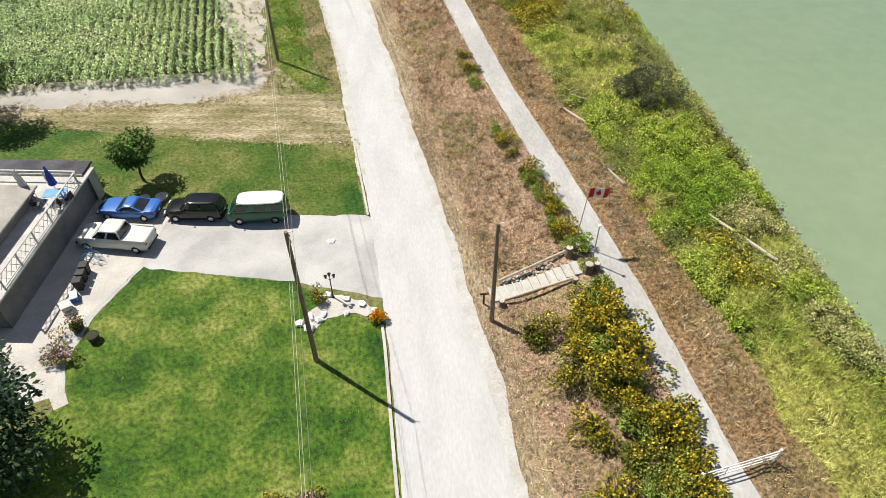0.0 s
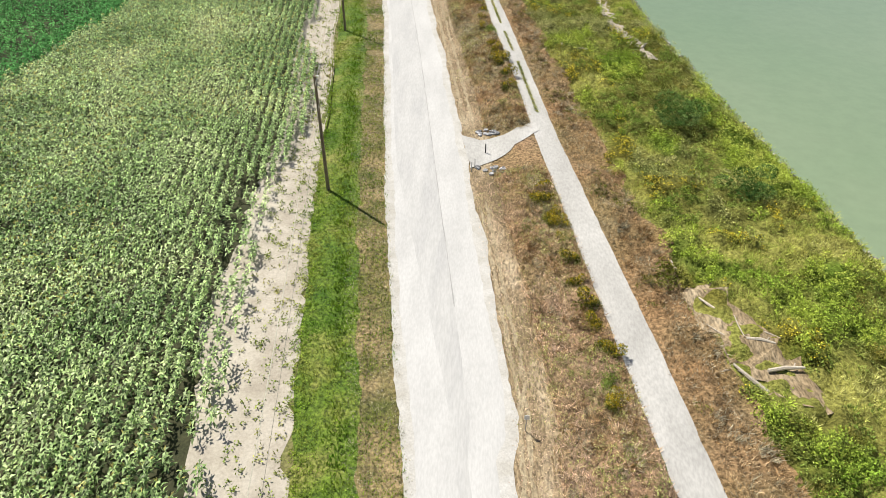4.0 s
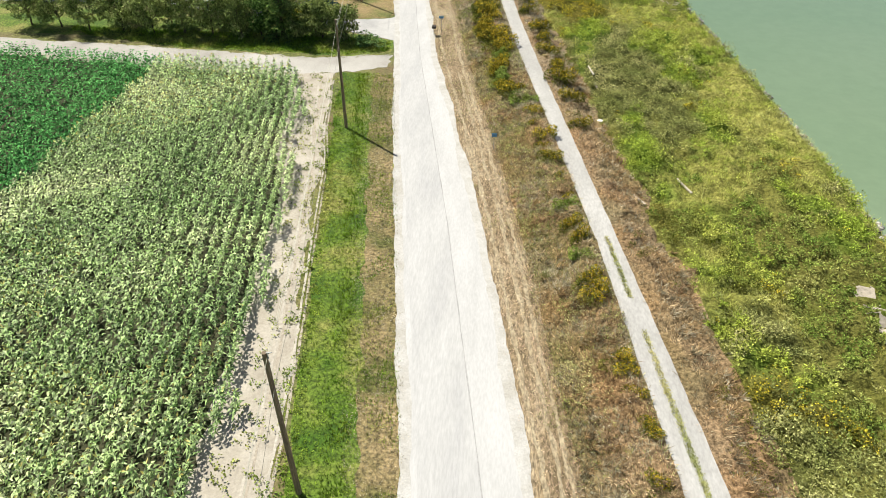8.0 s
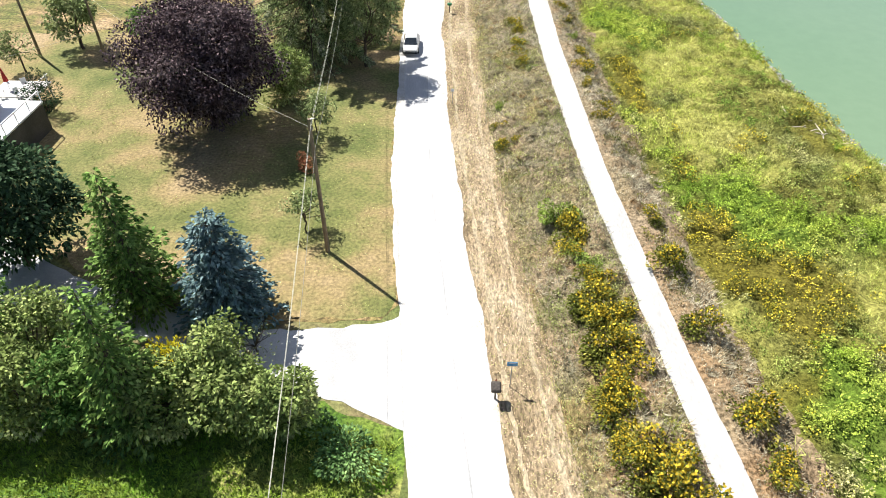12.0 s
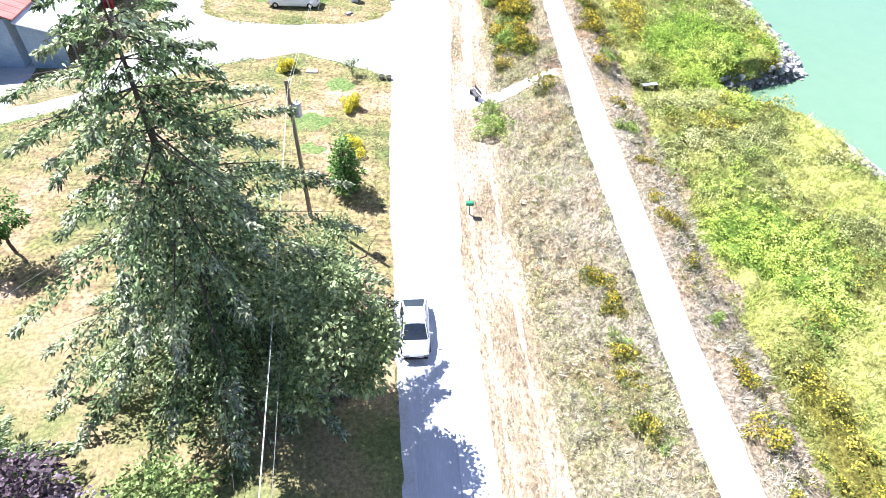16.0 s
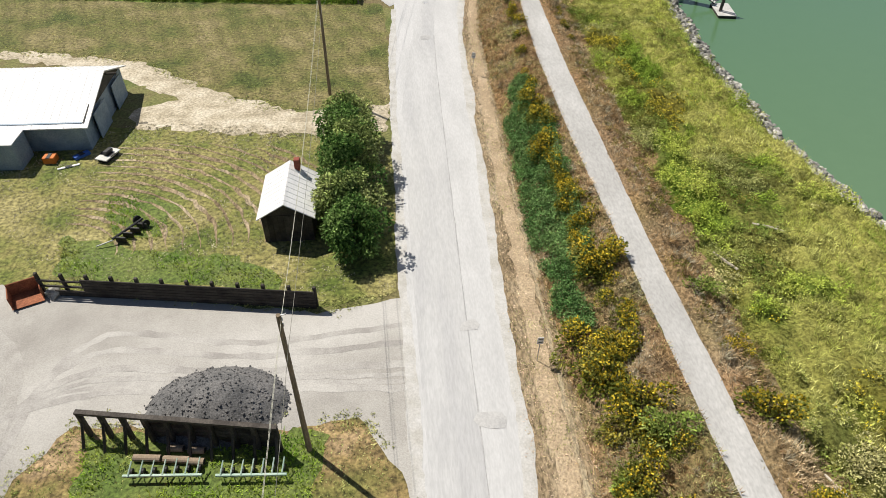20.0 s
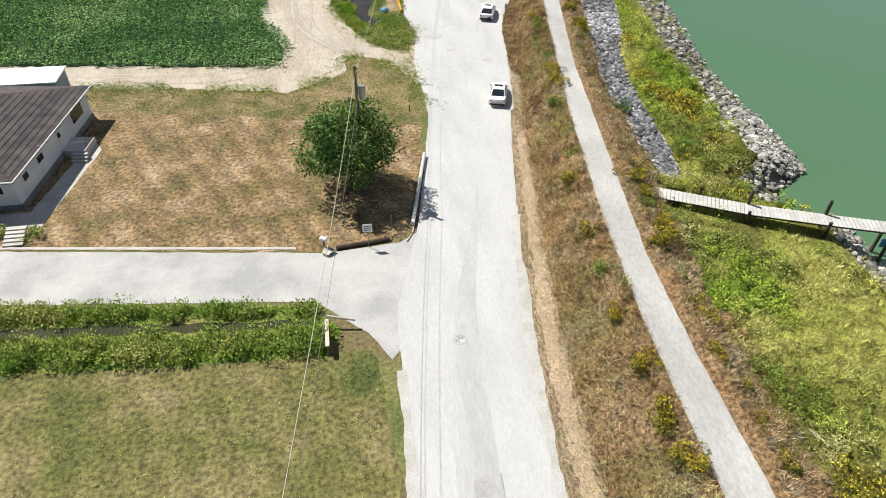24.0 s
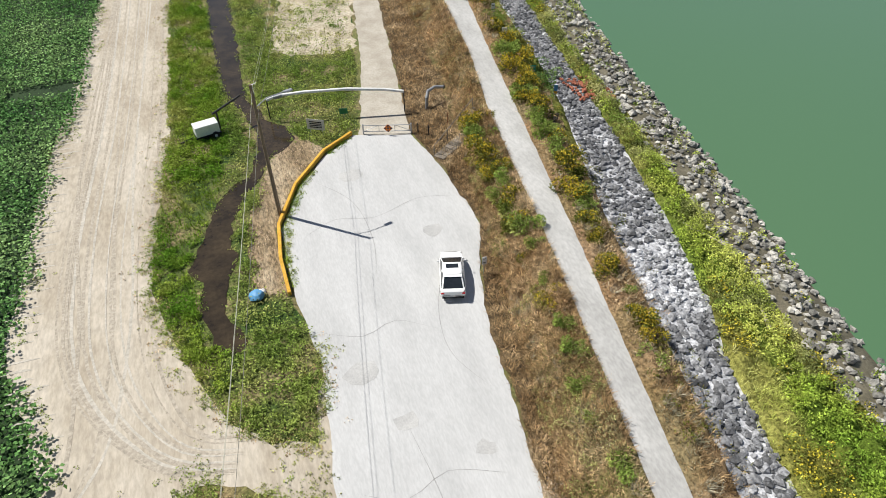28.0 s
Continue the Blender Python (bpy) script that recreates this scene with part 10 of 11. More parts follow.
# ---- junction and white house ----
def white_house():
    ob = thing("house", "white bungalow with a dark shingled hip roof", "house")
    part("wall", Geo().prism([(-74, 402.2), (-63.6, 402.2), (-63.6, 401.4), (-60.6, 401.4), (-58.6, 416.4), (-74, 418)], 0.0, 3.2), "wall_white", ob)
    part("plinth", Geo().prism([(-74.1, 402.1), (-63.7, 402.1), (-63.7, 401.3), (-60.5, 401.3), (-58.5, 416.5), (-74.1, 418.1)], 0.0, 0.5), "wall_grey", ob)
    ev = [(-75, 400.6, 3.15), (-60.1, 400.6, 3.15), (-58.0, 417.0, 3.15), (-75, 419.0, 3.15)]
    rg = [(-68.4, 408.6, 5.4), (-66.2, 409.0, 5.4)]
    planes = [[ev[0], ev[1], rg[1], rg[0]], [ev[1], ev[2], (-66.0, 411.5, 5.4), rg[1]], [ev[2], ev[3], rg[0], (-66.0, 411.5, 5.4)], [ev[3], ev[0], rg[0], rg[0]]]
    for q in planes[:3]:
        p = part("roof", quad_slab(q, 0.12), "roof_shingle", ob)
        a, b, c, d = (Vector(v) for v in q)
        n = (b - a).cross(d - a).normalized() * 0.012
        for k in range(1, 15):
            u0 = k / 15
            part("shingle_course", Geo().loft([[a.lerp(d, u0) - n, b.lerp(c, u0) - n, b.lerp(c, u0) + n * 2.2, a.lerp(d, u0) + n * 2.2], [a.lerp(d, u0 + 0.055), b.lerp(c, u0 + 0.055), b.lerp(c, u0 + 0.055) + n * 0.8, a.lerp(d, u0 + 0.055) + n * 0.8]]), "roof_shingle", p)
    part("gutter", Geo().rod(ev[1], ev[2], 0.07, 0.07, 6), "white_paint", ob)
    part("gutter", Geo().rod(ev[0], ev[1], 0.07, 0.07, 6), "white_paint", ob)
    part("chimney", Geo().box((-67.6, 416.0, 4.6), (0.9, 0.9, 3.2), bev=0.02), "brick_red", ob)
    part("rear_wing", Geo().box((-65.0, 420.6, 1.4), (6.0, 3.4, 2.8)), "wall_blue_grey", ob)
    part("rear_roof", Geo().box((-65.0, 420.6, 2.86), (6.4, 3.8, 0.12)), "roof_white", ob)
    for u, w, h in ((0.12, 0.9, 0.7), (0.3, 1.1, 0.7), (0.55, 0.6, 0.6), (0.82, 2.4, 1.3)):
        x, y = -60.6 + 2.0 * u, 401.4 + 15 * u
        wn = part("window", Geo().box((x + 0.01, y, 2.05), (0.08, w, h), rz=-7.6), "white_paint", ob)
        part("pane", Geo().box((x + 0.03, y, 2.05), (0.08, w - 0.12, h - 0.12), rz=-7.6), "glass_dark", wn)
    window(ob, (-62.1, 401.36, 2.0), 1.3, 0.8, "y")
    window(ob, (-67.5, 402.16, 1.9), 1.6, 1.1, "y")
    part("door", Geo().box((-59.42, 410.0, 1.5), (0.07, 0.9, 2.0), rz=-7.6), "white_paint", ob)
    pch = part("porch", Geo().box((-58.4, 410.2, 0.35), (2.2, 2.4, 0.7), rz=-7.6), "concrete", ob)
    for i in range(3):
        part("step", Geo().box((-57.9 + 0.0, 408.7 - i * 0.3, 0.5 - i * 0.18), (1.4, 0.32, 0.14), rz=-7.6), "concrete", pch)
    part("railing", Geo().tube([(-57.4, 409.4, 0.7), (-57.4, 409.4, 1.6), (-57.2, 411.4, 1.6), (-57.2, 411.4, 0.7)], 0.02), "dark_metal", pch)
    cp = thing("carport", "white-edged flat carport beside the house", "carport")
    part("roof", Geo().box((-72.0, 399.6, 2.7), (16.4, 5.0, 0.2), bev=0.03), "roof_white", cp)
    for x in (-79.6, -75.5, -70.0, -68.6, -64.6):
        part("post", Geo().box((x, 397.4, 1.3), (0.12, 0.12, 2.6)), "white_paint", cp)
    st = thing("garden_steps", "pale concrete steps up from the side road", "steps")
    for i in range(5):
        part("tread", Geo().box((-60.0, 396.6 + i * 0.36, 0.10 + i * 0.11), (1.5, 0.36, 0.16), bev=0.02), "concrete", st)
    patch("house_walk", "pale concrete walk round the house", [(-64, 399.0), (-58.6, 398.6), (-56.4, 410), (-57.6, 412), (-60.0, 400.8), (-64, 401)], 0.03, "concrete", 0.05, 61, "walk")
    bush("dry shrub beside the concrete steps", 211, 0.9, 0.8, pose(-58.6, 397.6, 0), "weed_leaf", 0, 380, 0.16)
    bush("dry shrub beside the concrete steps", 212, 0.8, 0.8, pose(-61.4, 398.0, 0), "weed_leaf", 0, 380, 0.16)


white_house()
tagged(patch("side_kerb", "white kerb edge along the side road", [(-140, 402.7), (-65, 396.8), (-38.5, 392.9), (-38.5, 393.2), (-65, 397.1), (-140, 403)], 0.06, "concrete", 0.02, 62), "white kerb edge along the side road", "kerb")
r = thing("log_barrier", "white-painted log barrier along the road", "barrier")
part("rail", Geo().rod((-29.2, 394.4, 0.35), (-26.8, 404.6, 0.35), 0.17, 0.15, 10), "canvas", r)
for u in (0.1, 0.5, 0.9):
    part("support", Geo().box((-29.2 + 2.4 * u, 394.4 + 10.2 * u, 0.12), (0.3, 0.3, 0.24)), "old_wood", r)
for a, b in (((-29.3, 393.6, 0.08), (-29.0, 394.8, 0.12)), ((-29.9, 392.6, 0.08), (-29.4, 393.4, 0.1))):
    q = thing("broken_timber", "broken pale timber lying by the barrier", "timber", "broken timbers")
    part("timber", Geo().rod(a, b, 0.07, 0.05, 6), "driftwood", q)
    part("splinter", Geo().rod(b, (b[0] + 0.15, b[1] + 0.3, 0.06), 0.03, 0.01, 5), "driftwood", q)
lg = thing("fallen_log", "dark log lying along the lawn corner", "log")
part("log", Geo().rod((-35.4, 392.5, 0.2), (-31.2, 393.0, 0.2), 0.17, 0.15, 9), "bark", lg)
part("cut_end", Geo().rod((-31.2, 393.0, 0.2), (-31.18, 393.0, 0.2), 0.13, 0.13, 9), "driftwood", lg)
post_thing("short red-brown marker post in the grass", -27.1, 413.3, 0.7, "rust", 0.06, 0)
post_thing("small dark stake by the lawn corner", -30.9, 394.6, 1.2, "old_wood", 0.05, 0)
hw = thing("headwall", "weathered timber headwall at the ditch mouth", "headwall")
for i in range(5):
    part("timber", Geo().box((-36.3, 382.2 + i * 0.45, 0.45), (0.18, 0.4, 0.9), bev=0.03), "old_wood", hw)
part("cap_rail", Geo().rod((-36.3, 384.6, 0.95), (-34.4, 384.2, 0.7), 0.09, 0.09, 6), "driftwood", hw)
part("sill", Geo().box((-36.3, 383.1, 0.95), (0.26, 2.4, 0.1)), "driftwood", hw)
mh = thing("manhole_cover", "dark round manhole cover in the road", "manhole cover", at=pose(-27.6, 382.0, 0.034))
part("ring", Geo().rod((0, 0, 0), (0, 0, 0.012), 0.45, 0.45, 18), "asphalt_patch", mh)
part("lid", Geo().rod((0, 0, 0.012), (0, 0, 0.02), 0.34, 0.34, 18), "rock_grey", mh)


# ---- dock ----
def dock():
    ob = thing("pier", "grey plank pier reaching over the foreshore", "pier")
    pts = [Vector((-9.4, 395.2, 1.1)), Vector((-1.8, 391.4, 1.05)), Vector((3.9, 389.2, 1.0)), Vector((8.4, 387.6, 0.95))]
    for a, b in zip(pts[:-1], pts[1:]):
        d = (b - a)
        n = int(d.length / 0.32)
        rz = math.degrees(math.atan2(d.y, d.x))
        for i in range(n):
            q = a + d * ((i + 0.5) / n)
            part("plank", Geo().box((q.x, q.y, q.z), (0.29, 1.5, 0.06), rz=rz, bev=0.008), "plank_grey", ob)
        side = Vector((-d.y, d.x, 0)).normalized() * 0.6
        for s in (-1, 1):
            part("joist", Geo().rod(a + side * s - Vector((0, 0, 0.15)), b + side * s - Vector((0, 0, 0.15)), 0.09, 0.09, 4), "dark_wood", ob)
        for s in (-1, 1):
            q = b + side * s * 1.25
            part("pile", Geo().rod((q.x, q.y, -4), (q.x, q.y, b.z + (1.4 if s > 0 else 0.3)), 0.15, 0.13, 9), "dark_wood", ob)
    g = thing("gangway", "metal gangway with railings down to the float", "gangway")
    a, b = Vector((8.4, 387.6, 0.95)), Vector((12.9, 384.2, -1.55))
    d = b - a
    side = Vector((-d.y, d.x, 0)).normalized() * 0.55
    for i in range(16):
        q = a + d * ((i + 0.5) / 16)
        part("tread", Geo().box((q.x, q.y, q.z), (0.27, 1.05, 0.05), rz=math.degrees(math.atan2(d.y, d.x))), "plank_grey", g)
    for s in (-1, 1):
        part("handrail", Geo().rod(a + side * s + Vector((0, 0, 1)), b + side * s + Vector((0, 0, 1)), 0.04), "dark_metal", g)
        part("stringer", Geo().rod(a + side * s, b + side * s, 0.07, 0.07, 4), "dark_metal", g)
        for k in range(5):
            q = a + d * (k / 4) + side * s
            part("baluster", Geo().rod(q, q + Vector((0, 0, 1)), 0.025, 0.025, 5), "dark_metal", g)
    f = thing("dock_float", "low wooden float moored on the river", "dock", at=pose(13.4, 382.5, WATER_Z + 0.2, 0, 0, -8))
    for i in range(15):
        part("plank", Geo().box((0, -2.1 + i * 0.3, 0.14), (2.5, 0.27, 0.06), bev=0.008), "plank_grey", f)
    part("hull", Geo().box((0, 0, -0.05), (2.4, 4.4, 0.3)), "dark_wood", f)
    for x, y, h in ((12.2, 388.6, 4.0), (12.0, 388.3, 3.6), (12.9, 382.3, 4.2), (12.6, 382.0, 3.8)):
        p = thing("mooring_pile", "dark mooring pile standing in the river", "pile", "mooring piles", pose(x, y, WATER_Z - 2, 2, 1, 0))
        part("shaft", Geo().rod((0, 0, 0), (0, 0, h + 2), 0.17, 0.15, 9), "dark_wood", p)
        part("collar", Geo().rod((0, 0, h + 1.2), (0, 0, h + 1.35), 0.2, 0.2, 9), "dark_metal", p)
    road_sign("tilted white sign panel at the pier head", 9.6, 388.2, 2.0, 0.9, 0.9, "sky_blue_sign", -20)
    for x, y in ((-7.6, 396.6), (-8.4, 395.9), (-6.4, 395.8)):
        post_thing("pale leaning post by the pier", x, y, 1.5, "driftwood", 0.08)


dock()


# ---- the road's end ----
def road_end():
    kerb = thing("timber_kerb", "yellow-painted timber kerb round the lot", "kerb")
    line = [(-24.9, 440.0), (-24.9, 443.9), (-24.4, 447.9), (-22.2, 452.8), (-18.9, 457.0), (-15.8, 459.1)]
    for (x0, y0), (x1, y1) in zip(line[:-1], line[1:]):
        part("timber", Geo().box(((x0 + x1) / 2, (y0 + y1) / 2, 0.22), (math.hypot(x1 - x0, y1 - y0), 0.26, 0.4), rz=math.degrees(math.atan2(y1 - y0, x1 - x0)), bev=0.03), "yellow_paint", kerb)
    gate = tube_gate("low grey tube gate across the track", (-14.7, 458.8, 0), (-10.4, 457.4, 0), 0.95, "grey_metal", 2)
    m = thing("checkered_marker", "orange diamond warning marker on the gate", "sign", at=pose(-12.5, 457.9, 0.75, 0, 45, -18))
    part("panel", Geo().box((0, -0.08, 0), (0.62, 0.03, 0.62), bev=0.01), "orange_sign", m)
    for i in range(3):
        for k in range(3):
            if (i + k) % 2 == 0:
                part("check", Geo().box((-0.2 + i * 0.2, -0.1, -0.2 + k * 0.2), (0.16, 0.012, 0.16)), "sign_dark", m)
    for x, y in ((-9.8, 457.2), (-9.0, 456.4)):
        post_thing("dark gate post beside the track", x, y, 1.1, "dark_metal", 0.07, 0)
    pipe = thing("overhead_pipe", "long white pipe carried across the track", "pipe")
    arc = [(-22.6, 464.6, 2.2), (-21.6, 464.4, 2.55), (-19.0, 463.8, 2.75), (-15.0, 462.9, 2.75), (-11.6, 462.0, 2.5), (-9.8, 461.5, 2.2)]
    part("barrel", Geo().tube(arc, 0.15, 10), "white_paint", pipe)
    part("coupling", Geo().rod((-21.9, 464.4, 2.45), (-21.1, 464.25, 2.6), 0.22, 0.22, 10), "grey_metal", pipe)
    for q in (arc[0], arc[-1]):
        part("support", Geo().rod((q[0], q[1], -0.3), (q[0], q[1], q[2]), 0.06), "dark_metal", pipe)
    h = thing("pipe_bend", "grey bent outfall pipe rising from the bank", "pipe")
    z0 = float(zg(-7.4, 461.6))
    part("bend", Geo().tube([(-7.6, 461.2, z0 - 0.1), (-7.5, 461.4, z0 + 1.0), (-7.2, 461.9, z0 + 1.5), (-6.4, 462.3, z0 + 1.6), (-5.4, 462.4, z0 + 1.4)], 0.16, 9), "grey_metal", h)
    part("flange", Geo().rod((-5.4, 462.4, z0 + 1.4), (-5.3, 462.4, z0 + 1.38), 0.22, 0.22, 10), "dark_metal", h)
    road_sign("large pale notice board on two posts", -18.9, 459.9, 1.9, 1.7, 1.1, "canvas", -30, 4, two=True, name="notice_board")
    road_sign("small dark green sign in the weeds", -15.8, 462.0, 1.3, 0.8, 0.6, "green_paint", -15)
    t = thing("pump_trailer", "white box trailer with a dark crane arm", "trailer", at=pose(-28.6, 463.6, 0.03, 0, 0, 12))
    part("box", Geo().box((0, 0, 1.0), (2.2, 1.2, 1.0), bev=0.04), "white_paint", t)
    part("chassis", Geo().box((0, 0, 0.42), (2.4, 1.2, 0.12)), "dark_metal", t)
    part("tongue", Geo().rod((-1.2, 0, 0.4), (-2.6, -0.3, 0.3), 0.06), "dark_metal", t)
    part("mast", Geo().rod((1.3, 0.2, 0.4), (1.3, 0.2, 2.2), 0.09), "dark_metal", t)
    part("boom", Geo().rod((0.9, 0.1, 2.1), (4.0, 1.0, 2.7), 0.1), "dark_metal", t)
    for sy in (-0.7, 0.7):
        w = part("wheel", Geo().rod((0.6, sy - 0.1, 0.34), (0.6, sy + 0.1, 0.34), 0.34, 0.34, 14), "tyre_rubber", t)
        part("hub", Geo().rod((0.6, sy - 0.12, 0.34), (0.6, sy + 0.12, 0.34), 0.15, 0.15, 10), "white_paint", w)
    lamp = thing("street_lamp", "street lamp arm fixed on the utility pole", "street lamp")
    part("arm", Geo().tube([(-24.1, 449.4, 9.8), (-23.2, 449.6, 10.3), (-21.9, 449.9, 10.4)], 0.04), "grey_metal", lamp)
    part("head", Geo().box((-21.6, 450.0, 10.36), (0.7, 0.3, 0.14), rz=14, bev=0.05), "grey_metal", lamp)
    tagged(patch("slough", "dark still water of the slough", SLOUGH, 0.06, "slough_water", 0.25, 71), "dark still water of the slough", "water")
    tagged(patch("mound_ground", "dry reddish ground of a low mound", [(-27.4, 441), (-25.1, 440.3), (-24.7, 447.8), (-22.2, 453.2), (-18.8, 457.6), (-20.8, 461), (-23.7, 457.2), (-26.8, 449)], 0.05, "mown_straw", 0.2, 72), "dry reddish ground of a low mound", "ground")
    hose = thing("hose_coil", "pale blue plastic sheeting heap by the bank", "sheeting", at=pose(-27.1, 440.6, 0.05))
    part("heap", Geo().ball((0, 0, 0.25), 0.55, 10, 5, 0.7, 0.2, random.Random(8)), "sky_blue_sign", hose)
    part("rag", Geo().ball((0.4, 0.3, 0.2), 0.3, 8, 4, 0.7, 0.3, random.Random(9)), "white_paint", hose)
    # steps with a handrail up the dike
    st = thing("dike_stairs", "timber stairs with a handrail up the dike", "stairs")
    a, b = Vector((-9.2, 452.6, 0)), Vector((-4.0, 456.4, 0))
    for i in range(12):
        q = a.lerp(b, i / 11)
        part("tread", Geo().box((q.x, q.y, float(zg(q.x, q.y)) + 0.1), (0.5, 1.1, 0.1), rz=36, bev=0.01), "old_wood", st)
    up = Vector((0, 0, 1))
    for s in (0.65,):
        n = Vector((-(b - a).y, (b - a).x, 0)).normalized() * s
        za, zb = float(zg(a.x, a.y)), float(zg(b.x, b.y))
        part("handrail", Geo().rod(a + n + up * (za + 1.0), b + n + up * (zb + 1.0), 0.05, 0.05, 6), "old_wood", st)
        for k in range(4):
            q = a.lerp(b, k / 3) + n
            z = za + (zb - za) * k / 3
            part("baluster", Geo().rod(q + up * (z - 0.1), q + up * (z + 1.0), 0.045, 0.045, 6), "old_wood", st)
    for x, y in ((-6.6, 457.8), (-4.6, 458.6), (-3.6, 459.6)):
        post_thing("thin rusty post on the dike bank", x, y, 1.2, "rust", 0.04)
    road_sign("teal trail sign beside the path", 4.0, 461.4, 1.8, 0.6, 0.8, "teal_sign", -25, 2)
    road_sign("blue and yellow trail sign beside the path", 4.4, 457.0, 1.9, 0.35, 1.0, "sky_blue_sign", -25, 0, band="yellow_paint")
    road_sign("tilted white sign among the bushes", 4.6, 470.0, 1.7, 0.6, 0.7, "sign_white", -25, 2)
    road_sign("narrow white sign among the bushes", 6.2, 477.0, 1.7, 0.4, 1.0, "sign_white", -25, 2)
    bn = thing("litter_bin", "dark green litter bin beside the path", "bin", at=pose(2.2, 457.0, float(zg(2.2, 457.0))))
    part("drum", Geo().rod((0, 0, 0), (0, 0, 0.9), 0.3, 0.3, 14), "green_paint", bn)
    part("lid", Geo().rod((0, 0, 0.9), (0, 0, 1.0), 0.33, 0.2, 14), "green_paint", bn)


road_end()


# ---- driftwood and debris on the foreshore ----
for i, (x, y, ll, rz, lb) in enumerate(((18.4, 40.4, 2.2, 110, "pale driftwood log in dry grass"), (17.4, 49.6, 3.2, 120, "pale driftwood log in dry grass"), (17.0, 57.4, 0.8, 20, "pale driftwood piece in dry grass"), (12.9, 95.2, 1.6, 130, "pale driftwood log on bare ground"),
                                        (13.8, 88.6, 2.6, 125, "pale driftwood log on bare ground"), (16.2, 89.4, 2.4, 10, "thin driftwood pole on bare ground"), (15.4, 91.8, 1.8, -10, "thin driftwood pole on bare ground"), (11.6, 99.4, 1.6, 100, "pale driftwood log on bare ground"),
                                        (9.0, 142.6, 2.6, -5, "grey square timber in the grass"), (7.2, 144.2, 2.2, 80, "pale bent branch in the grass"), (15.6, 151.0, 2.6, 100, "pale driftwood on the muddy bank"), (18.2, 146.0, 2.0, 60, "pale driftwood on the muddy bank"),
                                        (-1.4, 203.4, 2.4, 100, "pale bleached log beside the grass"), (-1.0, 200.8, 1.4, 95, "pale bleached log beside the grass"), (0.3, 178.4, 1.6, 120, "pale log lying in the weeds"), (4.6, 181.0, 2.4, 110, "pale log lying in the weeds"),
                                        (-3.9, 334.0, 2.8, -25, "bleached log lying in the green grass"), (-9.0, 330.0, 2.2, 120, "bleached log lying along the grass edge"), (-9.6, 312.0, 3.4, 115, "bleached log lying along the grass edge"), (6.0, 434.8, 4.0, 115, "long bleached log among the rocks"),
                                        (4.4, 425.8, 3.6, 70, "long bleached log among the rocks"), (-8.9, 371.4, 2.0, 110, "bleached log along the grass edge"), (20.0, 33.5, 3.2, 120, "bleached log on the river bank"), (25.5, 32.5, 6.0, 118, "long bleached log on the river bank"))):
    z = float(overgrown(x, y)) + 0.1
    lo = thing("driftwood_log", lb, "driftwood", "driftwood", pose(x, y, z, 0, 0, rz))
    rnd = random.Random(700 + i)
    r = 0.09 + 0.05 * rnd.random()
    part("trunk", Geo().rod((-ll / 2, 0, 0), (0, 0.06, 0.05), r, r * 1.1, 7).rod((0, 0.06, 0.05), (ll / 2, -0.05, 0.02), r * 1.1, r * 0.6, 7), "driftwood", lo)
    part("stub", Geo().rod((ll * 0.2, 0, 0), (ll * 0.3, 0.3, 0.15), r * 0.5, r * 0.2, 5), "driftwood", lo)
for x, y, s in ((14.9, 113.0, 0.6), (4.2, 152.4, 0.5), (-1.4, 192.9, 0.7), (1.6, 185.0, 0.45), (8.2, 141.2, 0.6)):
    single_rock("pale lump of debris on the dike shoulder", x, y, s, WHITE)
for nm, lb, ring in (("bare_patch", "bare pinkish ground strewn with driftwood", [(11.2, 96.5), (12.8, 91), (14.8, 87.4), (17.4, 86.4), (18.0, 88.4), (16.2, 92.6), (13.4, 97.6)]), ("mud_patch", "bare mud patch in the foreshore grass", [(14.5, 170), (15.7, 169), (15.7, 156), (17.3, 149), (19.5, 141), (18.0, 141.4), (15.9, 148), (14.3, 154)])):
    patch(nm, lb, ring, 0.1, "mown_straw" if nm == "bare_patch" else "rut_dirt", 0.5, 81, step=0.5)
    for v in bpy.data.objects[nm].data.vertices:
        v.co.z = float(overgrown(v.co.x, v.co.y)) + 0.06
rnd = random.Random(77)
for hx, hy, n in ((13.4, 231.8, 12), (10.2, 248.6, 14), (24.2, 242.8, 0), (16.2, 149, 6), (14.4, 92, 5), (18.0, 52, 4)):
    for k in range(n):
        x, y, ll = hx + rnd.gauss(0, 1.1), hy + rnd.gauss(0, 1.6), rnd.uniform(0.5, 2.0)
        s = thing("driftwood_stick", "thin bleached driftwood stick on the bank", "driftwood", "driftwood sticks", pose(x, y, float(overgrown(x, y)) + 0.08, rnd.uniform(-8, 8), 0, rnd.uniform(0, 180)))
        part("stick", Geo().rod((-ll / 2, 0, 0), (ll * 0.1, 0.05, 0.04), 0.035, 0.045, 6).rod((ll * 0.1, 0.05, 0.04), (ll / 2, -0.03, 0), 0.045, 0.02, 6), "driftwood", s)


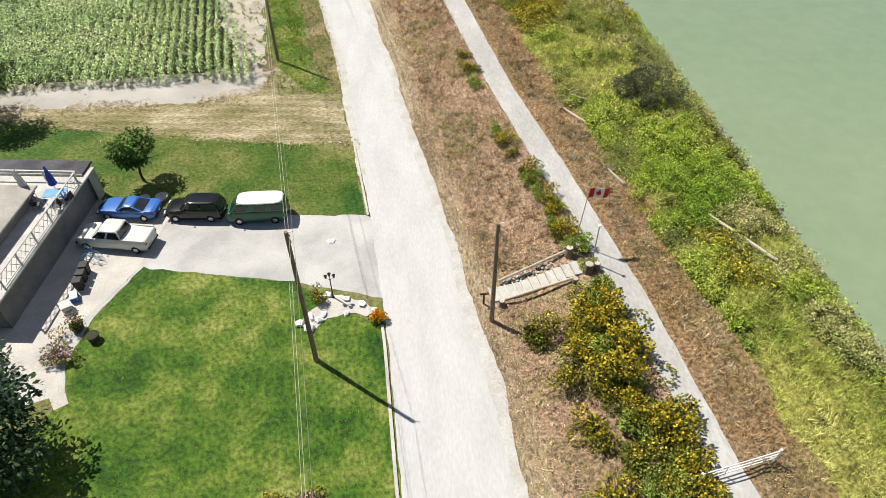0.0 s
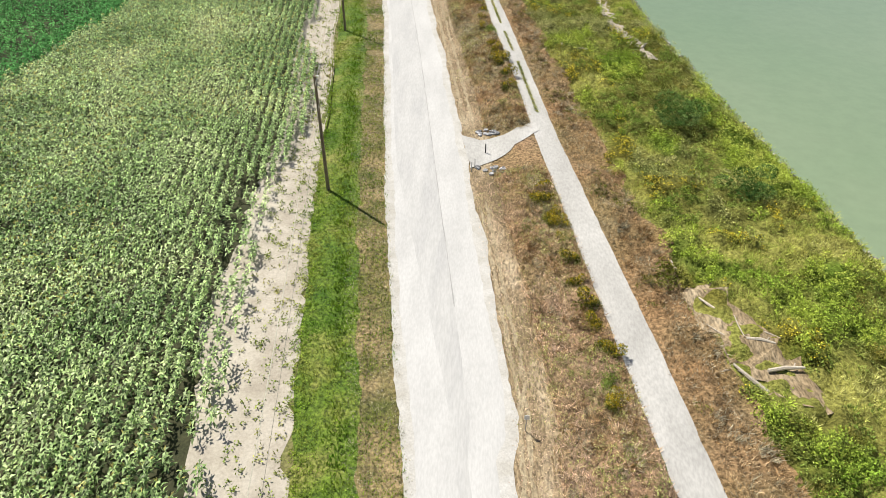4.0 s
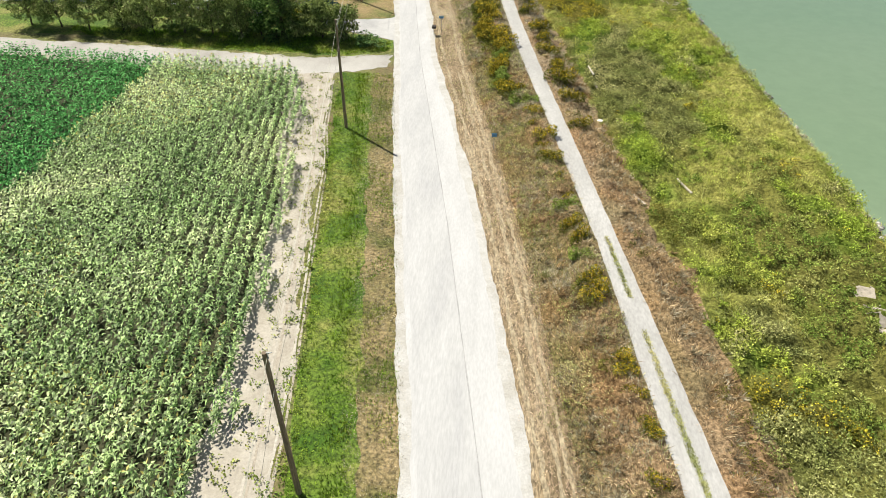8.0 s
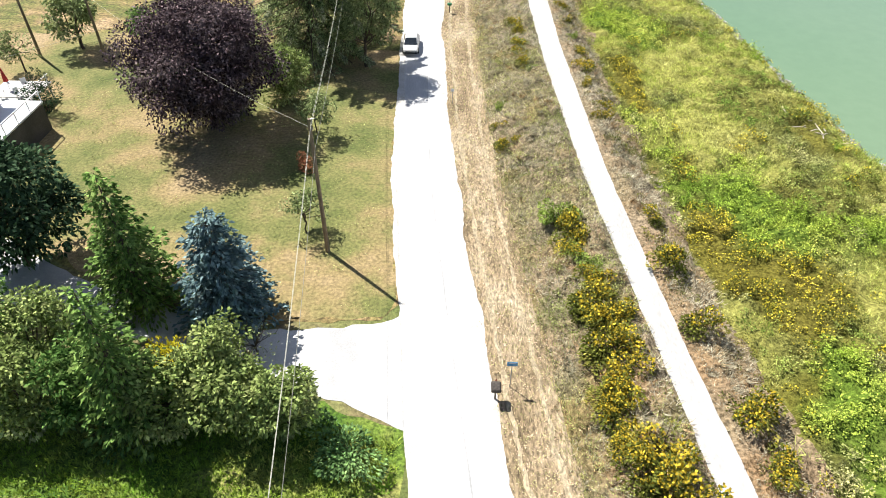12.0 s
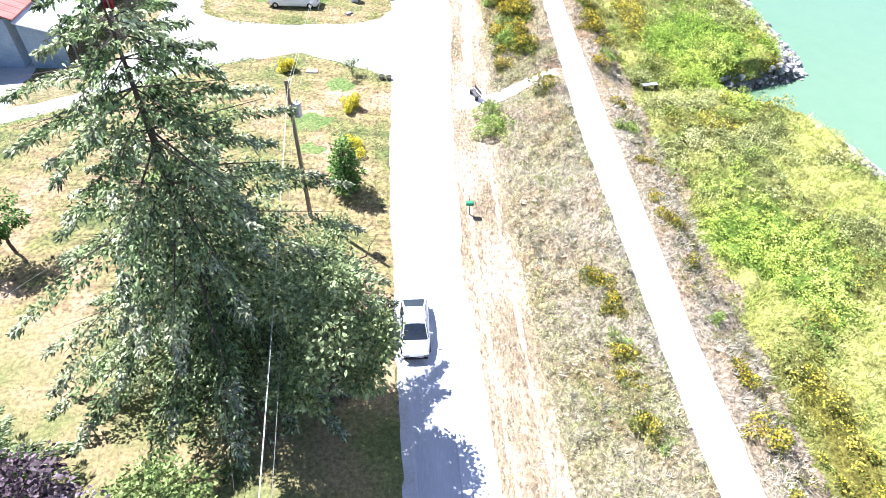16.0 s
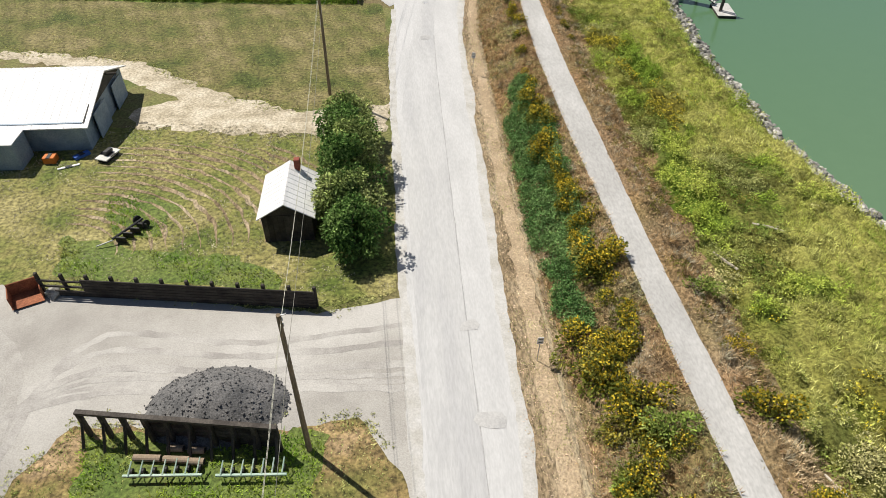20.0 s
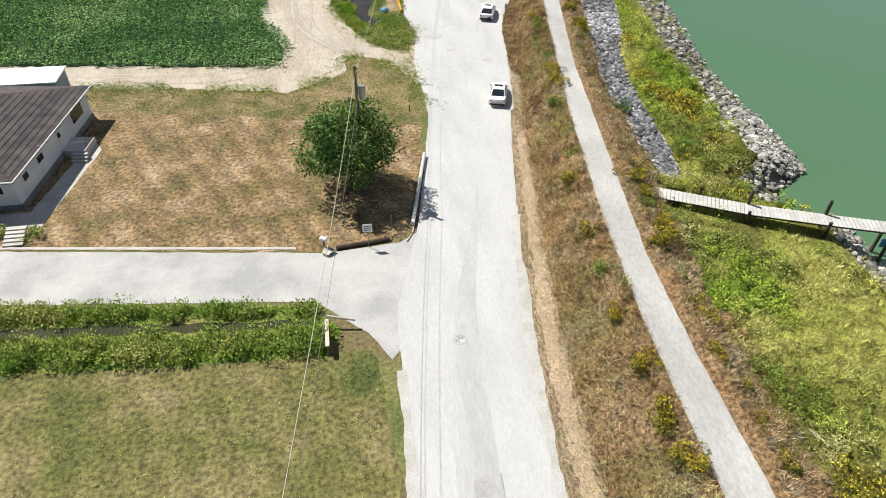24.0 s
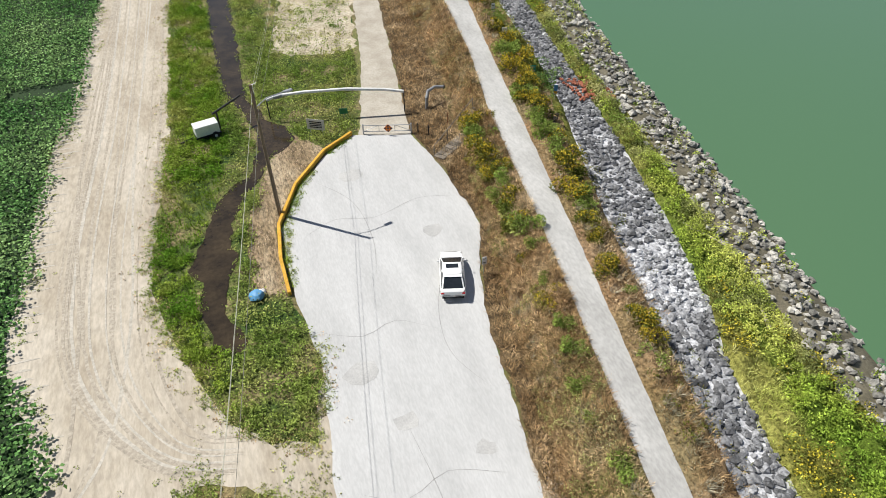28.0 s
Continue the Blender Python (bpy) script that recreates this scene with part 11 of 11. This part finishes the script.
# ---- rock banks: the nearest stones singly, the rest joined ----
def rock_bank(name, label, spots, singles, pool, material, near):
    ob = thing(name, label, "rock bank")
    order = sorted(spots, key=lambda s: abs(s[1] - near))
    for i, (x, y, s, z) in enumerate(order[:singles]):
        o = new("rock", pool[i % 7])
        o.parent = ob
        o.matrix_basis = pose(x, y, z, (i * 37) % 60 - 30, (i * 53) % 60 - 30, (i * 71) % 360)
        o.scale = (s, s * 0.85, s * 0.8)
    rest = np.array(order[singles:])
    if not len(rest):
        return
    base = [np.array([v.co[:] for v in me.vertices]) for me in pool]
    faces = [[tuple(p.vertices) for p in me.polygons] for me in pool]
    v, f, n = [], [], 0
    g = np.random.RandomState(17)
    for i, (x, y, s, z) in enumerate(rest):
        k, a = i % 7, g.uniform(0, 6.28)
        b = base[k] * s * [1, 0.85, 0.8]
        t = g.uniform(-0.5, 0.5)
        b = np.stack([b[:, 0], b[:, 1] * math.cos(t) - b[:, 2] * math.sin(t), b[:, 1] * math.sin(t) + b[:, 2] * math.cos(t)], 1)
        b = np.stack([b[:, 0] * math.cos(a) - b[:, 1] * math.sin(a), b[:, 0] * math.sin(a) + b[:, 1] * math.cos(a), b[:, 2]], 1) + [x, y, z]
        v.append(b)
        f += [tuple(q + n for q in p) for p in faces[k]]
        n += len(b)
    me = bpy.data.meshes.new("rubble")
    me.from_pydata(np.concatenate(v).tolist(), [], f)
    finish("rubble", me, material, ob)["kind"] = "stuff"


def rock_spots(n, y0, y1, left, right, s0, s1, seed):
    g = np.random.RandomState(seed)
    y = g.uniform(y0, y1, n)
    l, r = left(y), right(y)
    x = l + (r - l) * g.uniform(0, 1, n)
    s = g.uniform(s0, s1, n) * g.uniform(0.7, 1.2, n)
    return list(zip(x.tolist(), y.tolist(), s.tolist(), (zg(x, y) + 0.16 * s + 0.06).tolist()))


rock_bank("riprap_bank", "broad band of broken blue-grey riprap", rock_spots(4600, 397, 510, lambda y: along(RIP_L, y), lambda y: along(RIP_R, y), 0.28, 0.7, 61), 300, ROCKS, "rock_grey", 432)
rock_bank("shore_rocks", "pale tumbled rocks along the river's edge", rock_spots(4200, 298, 510, lambda y: along(SHORE, y) - np.interp(y, [298, 392, 400, 440, 520], [2.8, 3.0, 5.0, 6.5, 7.0]), lambda y: along(SHORE, y) + 0.6, 0.3, 0.85, 62) + rock_spots(500, 399, 411, lambda y: y * 0 + 3.6, lambda y: along(SHORE, y) + 0.5, 0.5, 1.1, 63), 300, PALE, "rock_pale", 404)
rock_bank("bank_stones", "scattered stones at the foot of the river bank", rock_spots(1300, 20, 298, lambda y: along(SHORE, y) - 1.1, lambda y: along(SHORE, y) + 0.45, 0.25, 0.6, 64) + rock_spots(700, 222, 299, lambda y: along(SHORE, y) - 1.5, lambda y: along(SHORE, y) + 0.5, 0.35, 0.85, 67) + rock_spots(160, 283, 300, lambda y: along(SHORE, y) - 3.0, lambda y: along(SHORE, y) + 0.5, 0.4, 1.0, 65), 120, PALE, "rock_pale", 150)
red = rock_spots(120, 456, 461, lambda y: y * 0 + 6.8, lambda y: y * 0 + 11.0, 0.25, 0.5, 66)
red = [(x, y, s, z + 0.35) for x, y, s, z in red]
RED = [me.copy() for me in ROCKS]
for me in RED:
    me.materials.clear()
    me.materials.append(MATS["rock_red"])
rock_bank("red_rubble", "small heap of red broken rubble on the bank", red, 120, RED, "rock_red", 458)
